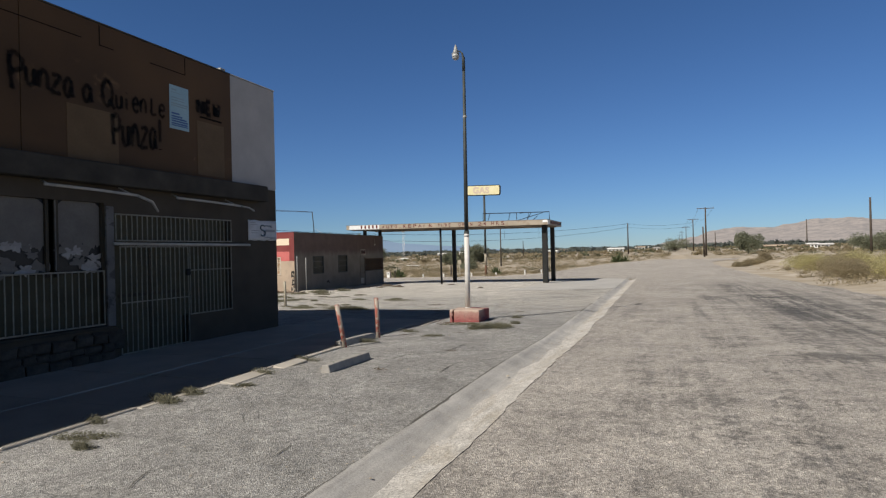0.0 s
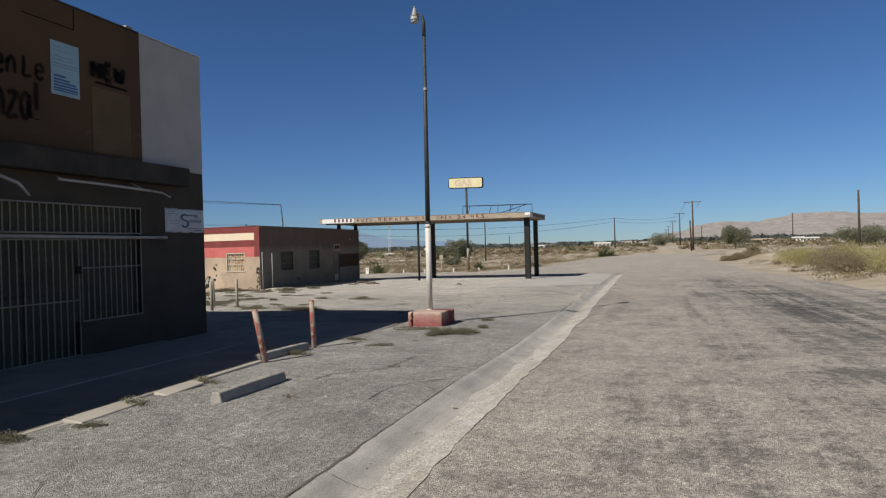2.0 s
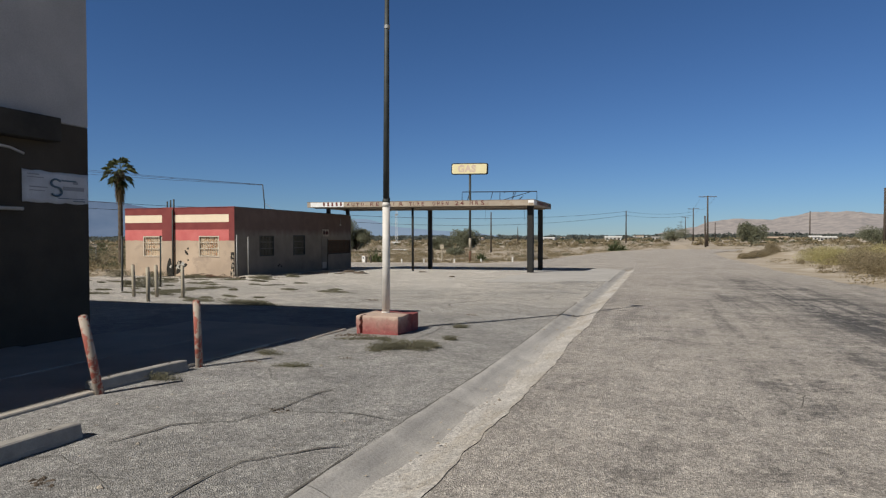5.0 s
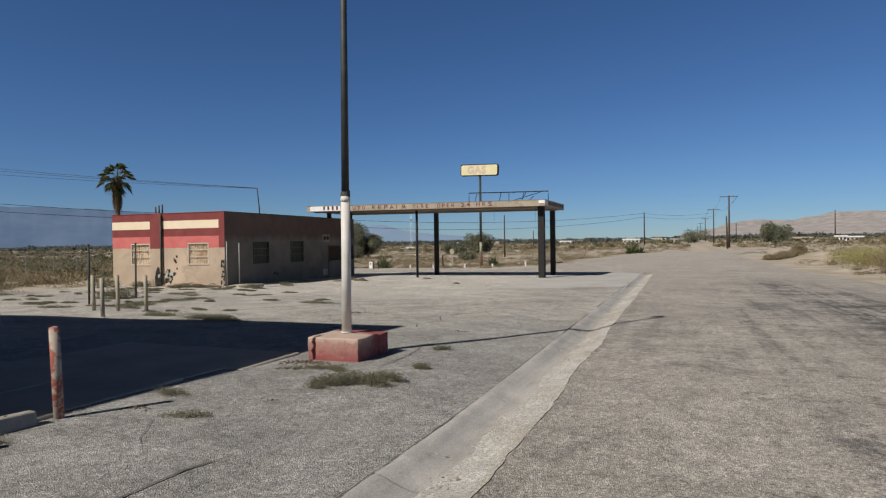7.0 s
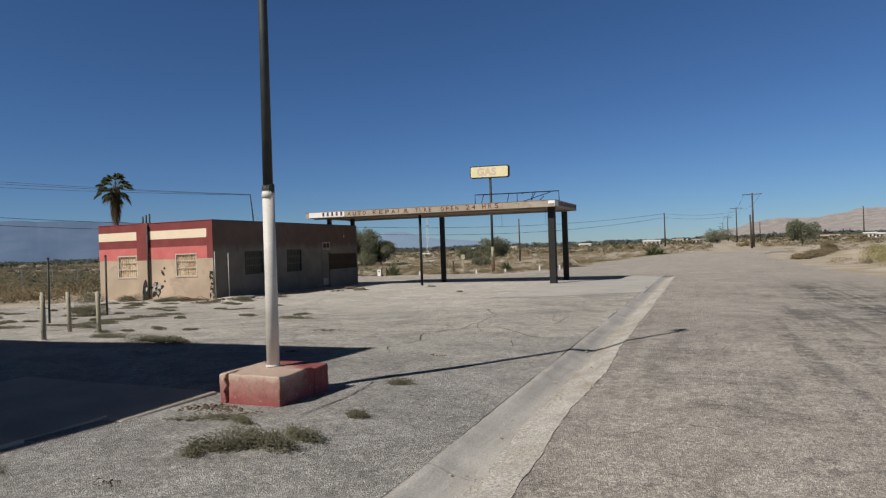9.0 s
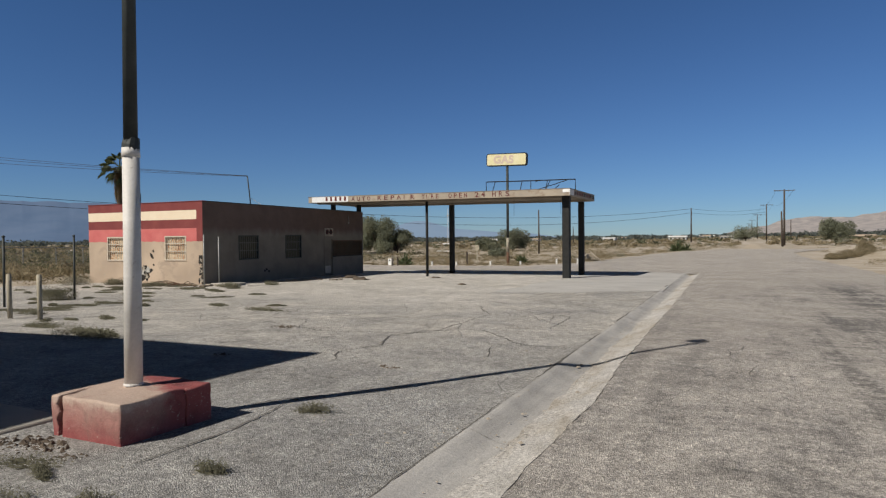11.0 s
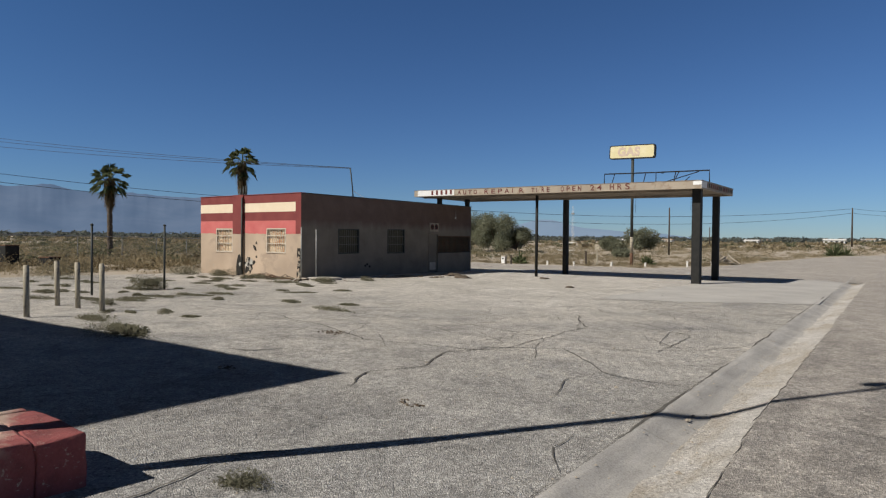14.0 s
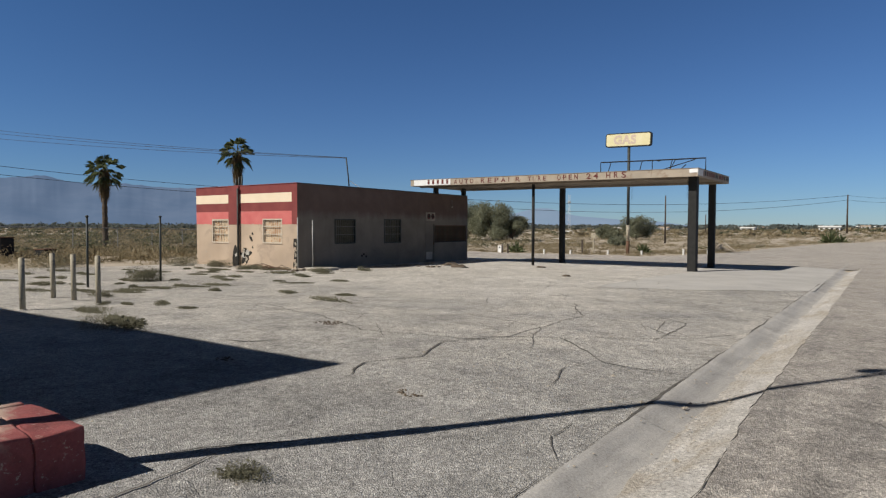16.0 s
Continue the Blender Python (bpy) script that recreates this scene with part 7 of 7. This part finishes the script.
pl = thing("concrete_step", "broken concrete step by the office corner", "step", (-23.0, 36.5, gz(-23, 36.5) - 0.03), (0, 0, 5))
part("slab", roughen(box(-0.7, -0.45, 0, 0.7, 0.45, 0.17, 0.03), 0.03, 3), "walk", pl)
for x, y, r in ((-21.3, 44.6, 0.55), (-19.7, 43.2, 0.5), (-16.3, 45.8, 0.3), (-12.2, 40.2, 0.22)):
    bm = roughen(lathe([(r, 0.0), (r * 0.8, 0.06), (r * 0.4, 0.11)], 14), r * 0.3, 3)
    st = tagged(part("soil_heap", bm, "bark", flat=False), "small dark heap of soil and litter on the slab", "soil heap", "soil heaps")
    st.matrix_basis = pose(S * x, S * y, S * (gz(x, y) + 0.01), 0, 0, 30 * x)


rnd = random.Random(91)
PP, FF, base = [], [], 0
for i in range(900):
    if i < 500:
        y = rnd.uniform(3, 30)
        x = -2.5 - 0.02 * max(0, y - 15) + rnd.gauss(0, 0.3)
        z = gz(x, y) + (0.02 if x < -2.95 else -0.04)
    else:
        x, y = rnd.uniform(-7, -3), rnd.uniform(3, 30)
        z = lot_height(x, y)
    r = rnd.uniform(0.006, 0.018) * (2 if rnd.random() < 0.08 else 1)
    P = np.array([(1, 0, 0), (0, 1, 0.1), (-1, 0.1, 0), (0, -1, 0), (0.1, 0.1, 0.8)]) * r * np.array([1, 0.8, 0.9]) + rnd.uniform(-0.2, 0.2) * r
    PP.append(P + np.array([x, y, z]))
    FF.append(np.array([(0, 1, 4), (1, 2, 4), (2, 3, 4), (3, 0, 4)]) + base)
    base += 5
tagged(shared("pebbles", mesh_of("pebbles", np.concatenate(PP), np.concatenate(FF)), "rock"), "loose pebbles and grit along the gutter", "pebbles", kind="stuff")
for x, y, w, l, tx, ty, rz in ((-6.72, 8.55, 0.30, 1.1, 0, 7, 3), (-6.70, 9.75, 0.26, 0.7, 2, 9, -4)):
    k = thing("broken_slab", "broken kerb slab tilted off the sidewalk edge", "slab", (x, y, gz(x, y) + 0.0), (tx, ty, rz), "broken kerb slabs")
    part("chunk", roughen(box(-w / 2, -l / 2, 0, w / 2, l / 2, 0.06, 0.012), 0.02, 4), "walk", k)
    # black sheet under the chunk, the gap's shade put into its colour
    part("gap", roughen(box(-w / 2 - 0.02, -l / 2, -0.03, w / 2 + 0.05, l / 2, -0.002), 0.02, 5), "char", k)


def crumbs(r, seed):
    """A loose scatter of small dark scraps."""
    rnd, bm = random.Random(seed), bmesh.new()
    for k in range(22 if r < 0.13 else 60):
        q, d, a = rnd.uniform(0, 6.283), r * 1.3 * rnd.random() ** 0.7, min(r, 0.13) * rnd.uniform(0.10, 0.30)
        x, y = d * math.cos(q) * 1.4, d * math.sin(q) * 0.8
        w = rnd.uniform(0, 3.1)
        c, s_ = math.cos(w), math.sin(w)
        v = [bm.verts.new((x + a * (u * c - t * s_ * 0.5), y + a * (u * s_ + t * c * 0.5), h)) for u, t, h in ((-1, -1, 0), (1, -0.7, 0), (0.8, 1, 0), (-0.9, 0.8, 0), (rnd.uniform(-0.4, 0.4), 0, a * rnd.uniform(0.3, 0.9)))]
        for f in ((0, 1, 4), (1, 2, 4), (2, 3, 4), (3, 0, 4)):
            bm.faces.new([v[i] for i in f])
    return bm


scraps = bmesh.new()
for x, y, r in ((-4.85, 9.75, 0.10), (-4.4, 12.1, 0.09), (-5.2, 15.1, 0.08), (-6.35, 14.2, 0.10), (-5.15, 21.68, 0.11), (-9.5, 24.6, 0.2), (-8.2, 21.5, 0.12), (-6.3, 17.3, 0.22), (-6.05, 17.35, 0.14), (-5.6, 17.25, 0.10), (-23.2, 37.5, 0.35), (-22.6, 40.0, 0.3), (-23.4, 42.5, 0.4), (-26.5, 35.6, 0.4), (-28.6, 35.5, 0.35), (-24.8, 35.4, 0.3), (-21.5, 36.6, 0.3)):
    bm = crumbs(r, int(-x * 10))
    bmesh.ops.translate(bm, verts=bm.verts, vec=(x, y, lot_height(x, y)))
    add_to(scraps, bm)
tagged(part("litter_scraps", scraps, "bark"), "small dark scraps of dry litter on the asphalt", "litter", kind="stuff")


# ---- far houses ----
def house(x, y, w, d, h, label, rz=0, roof_mat="white_paint", n=4, mat="white_paint"):
    z = wild(x, y) - 0.1
    t = thing("far_house", label, "house", (x, y, z), (0, 0, rz), "houses far off")
    part("wall", box(-w / 2, -d / 2, 0, w / 2, d / 2, h), mat, t)
    bm = bmesh.new()
    v = [bm.verts.new(p) for p in ((-w / 2 - 0.4, -d / 2 - 0.4, h), (w / 2 + 0.4, -d / 2 - 0.4, h), (w / 2 + 0.4, d / 2 + 0.4, h), (-w / 2 - 0.4, d / 2 + 0.4, h), (-w / 2 - 0.4, 0, h + 0.28 * d * 0.5), (w / 2 + 0.4, 0, h + 0.28 * d * 0.5))]
    for f in ((0, 1, 5, 4), (2, 3, 4, 5), (1, 2, 5), (3, 0, 4), (3, 2, 1, 0)):
        bm.faces.new([v[i] for i in f])
    part("roof", bm, roof_mat, t)
    for i in range(n):
        a = -w / 2 + w * (i + 0.5) / n
        wd = part("window", box(a - w / n * 0.25, -d / 2 - 0.03, h * 0.3, a + w / n * 0.25, -d / 2 - 0.005, h * 0.8), "black_trim", t)
        part("frame", box(a - w / n * 0.28, -d / 2 - 0.05, h * 0.24, a + w / n * 0.28, -d / 2 - 0.005, h * 0.29), mat, wd)


house(-24, 299, 7, 4, 1.7, "low white row house beyond the field", 0, n=4)
house(-5, 330, 6, 4, 1.2, "pale low house beyond the dirt track", 5, "kerb")
house(45, 238, 3.0, 3, 1.4, "white trailer house among far trees", -8, n=3)
house(50, 246, 5, 3, 1.3, "long white trailer with a flat roof", 4, n=4)
house(36, 262, 10, 4, 1.0, "low tan shed roof beyond the brush", 0, "tan_wall", 3, "tan_wall")
house(-95, 215, 2.8, 2, 1.0, "small white shed out in the field", 10, n=1)
house(-52, 122, 2.4, 1.0, 0.3, "pale overturned trough in the brush", 15, n=1)
rnd = random.Random(81)
for i in range(16):
    q, dd = radians(rnd.uniform(-8, 26)), rnd.uniform(420, 700)
    house(-dd * math.sin(q), dd * math.cos(q), rnd.uniform(4, 9), 5, 1.9, "far pale house in the belt of trees", rnd.uniform(-20, 20), "white_paint" if i % 3 else "tan_wall", 2, "white_paint" if i % 2 else "tan_wall")


# ---- mountains ----
def ridge(name, az0, az1, dist, crest, material, label, relief=0.13):
    """A mountain front as a folded sheet rising to a crest; azimuth counted from north towards west."""
    n, rows = int(abs(az1 - az0) * 9), 16
    pts, faces = [], []
    for j in range(rows + 1):
        for i in range(n + 1):
            az = az0 + (az1 - az0) * i / n
            u = j / rows
            h = crest(az) * (u ** 1.3) * (0.92 + relief * noise.fractal((az * 0.35 + u * 1.2, u * 2.0, dist * 0.01), 1.0, 2.0, 6) * (1.15 - u) + 0.08 * u)
            r = dist + 900 * u + 260 * noise.noise((az * 0.3, u * 1.3, 3)) * (1 - u)
            pts.append((-S * r * math.sin(radians(az)), S * r * math.cos(radians(az)), S * (h - 6)))
    w = n + 1
    for j in range(rows):
        for i in range(n):
            a = j * w + i
            faces.append((a, a + 1, a + 1 + w, a + w))
    me = bpy.data.meshes.new(name)
    me.from_pydata(pts, [], faces)
    ob = shared(name, me, material, flat=False)
    return tagged(ob, label, "mountains", kind="structure")


def bumpy(az, peaks):
    return sum(h * math.exp(-((az - a) / w) ** 2) for a, h, w in peaks) * (0.95 + 0.05 * noise.fractal((az * 0.35, 1.7, 0), 1.0, 2.0, 5))


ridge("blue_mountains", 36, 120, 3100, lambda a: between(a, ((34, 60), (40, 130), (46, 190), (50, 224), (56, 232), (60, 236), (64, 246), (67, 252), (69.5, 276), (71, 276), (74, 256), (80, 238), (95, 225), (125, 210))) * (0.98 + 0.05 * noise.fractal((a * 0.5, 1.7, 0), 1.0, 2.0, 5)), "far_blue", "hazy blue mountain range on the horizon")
ridge("pale_mountains", 12, 50, 3400, lambda a: bumpy(a, [(27.6, 112, 2.6), (31.5, 62, 3.5), (23.5, 60, 3.0), (18.5, 44, 3.5), (38, 62, 5), (45, 50, 4)]), "far_pale", "pale mountains far beyond the plain, blue haze put into their colour")
def hill_crest(az):
    knots = ((4.0, 0), (1.5, 14), (0, 34), (-2, 58), (-3.5, 88), (-5, 98), (-8, 97), (-9.5, 112), (-11, 130), (-13, 130), (-15.5, 112), (-20, 116), (-35, 150), (-75, 170))
    for (a, p), (b, q) in zip(knots, knots[1:]):
        if a >= az >= b:
            k = (a - az) / (a - b)
            return (p + (q - p) * k * k * (3 - 2 * k)) * (0.97 + 0.07 * noise.fractal((az * 0.8, 4.1, 0), 1.0, 2.0, 5))
    return 0.0


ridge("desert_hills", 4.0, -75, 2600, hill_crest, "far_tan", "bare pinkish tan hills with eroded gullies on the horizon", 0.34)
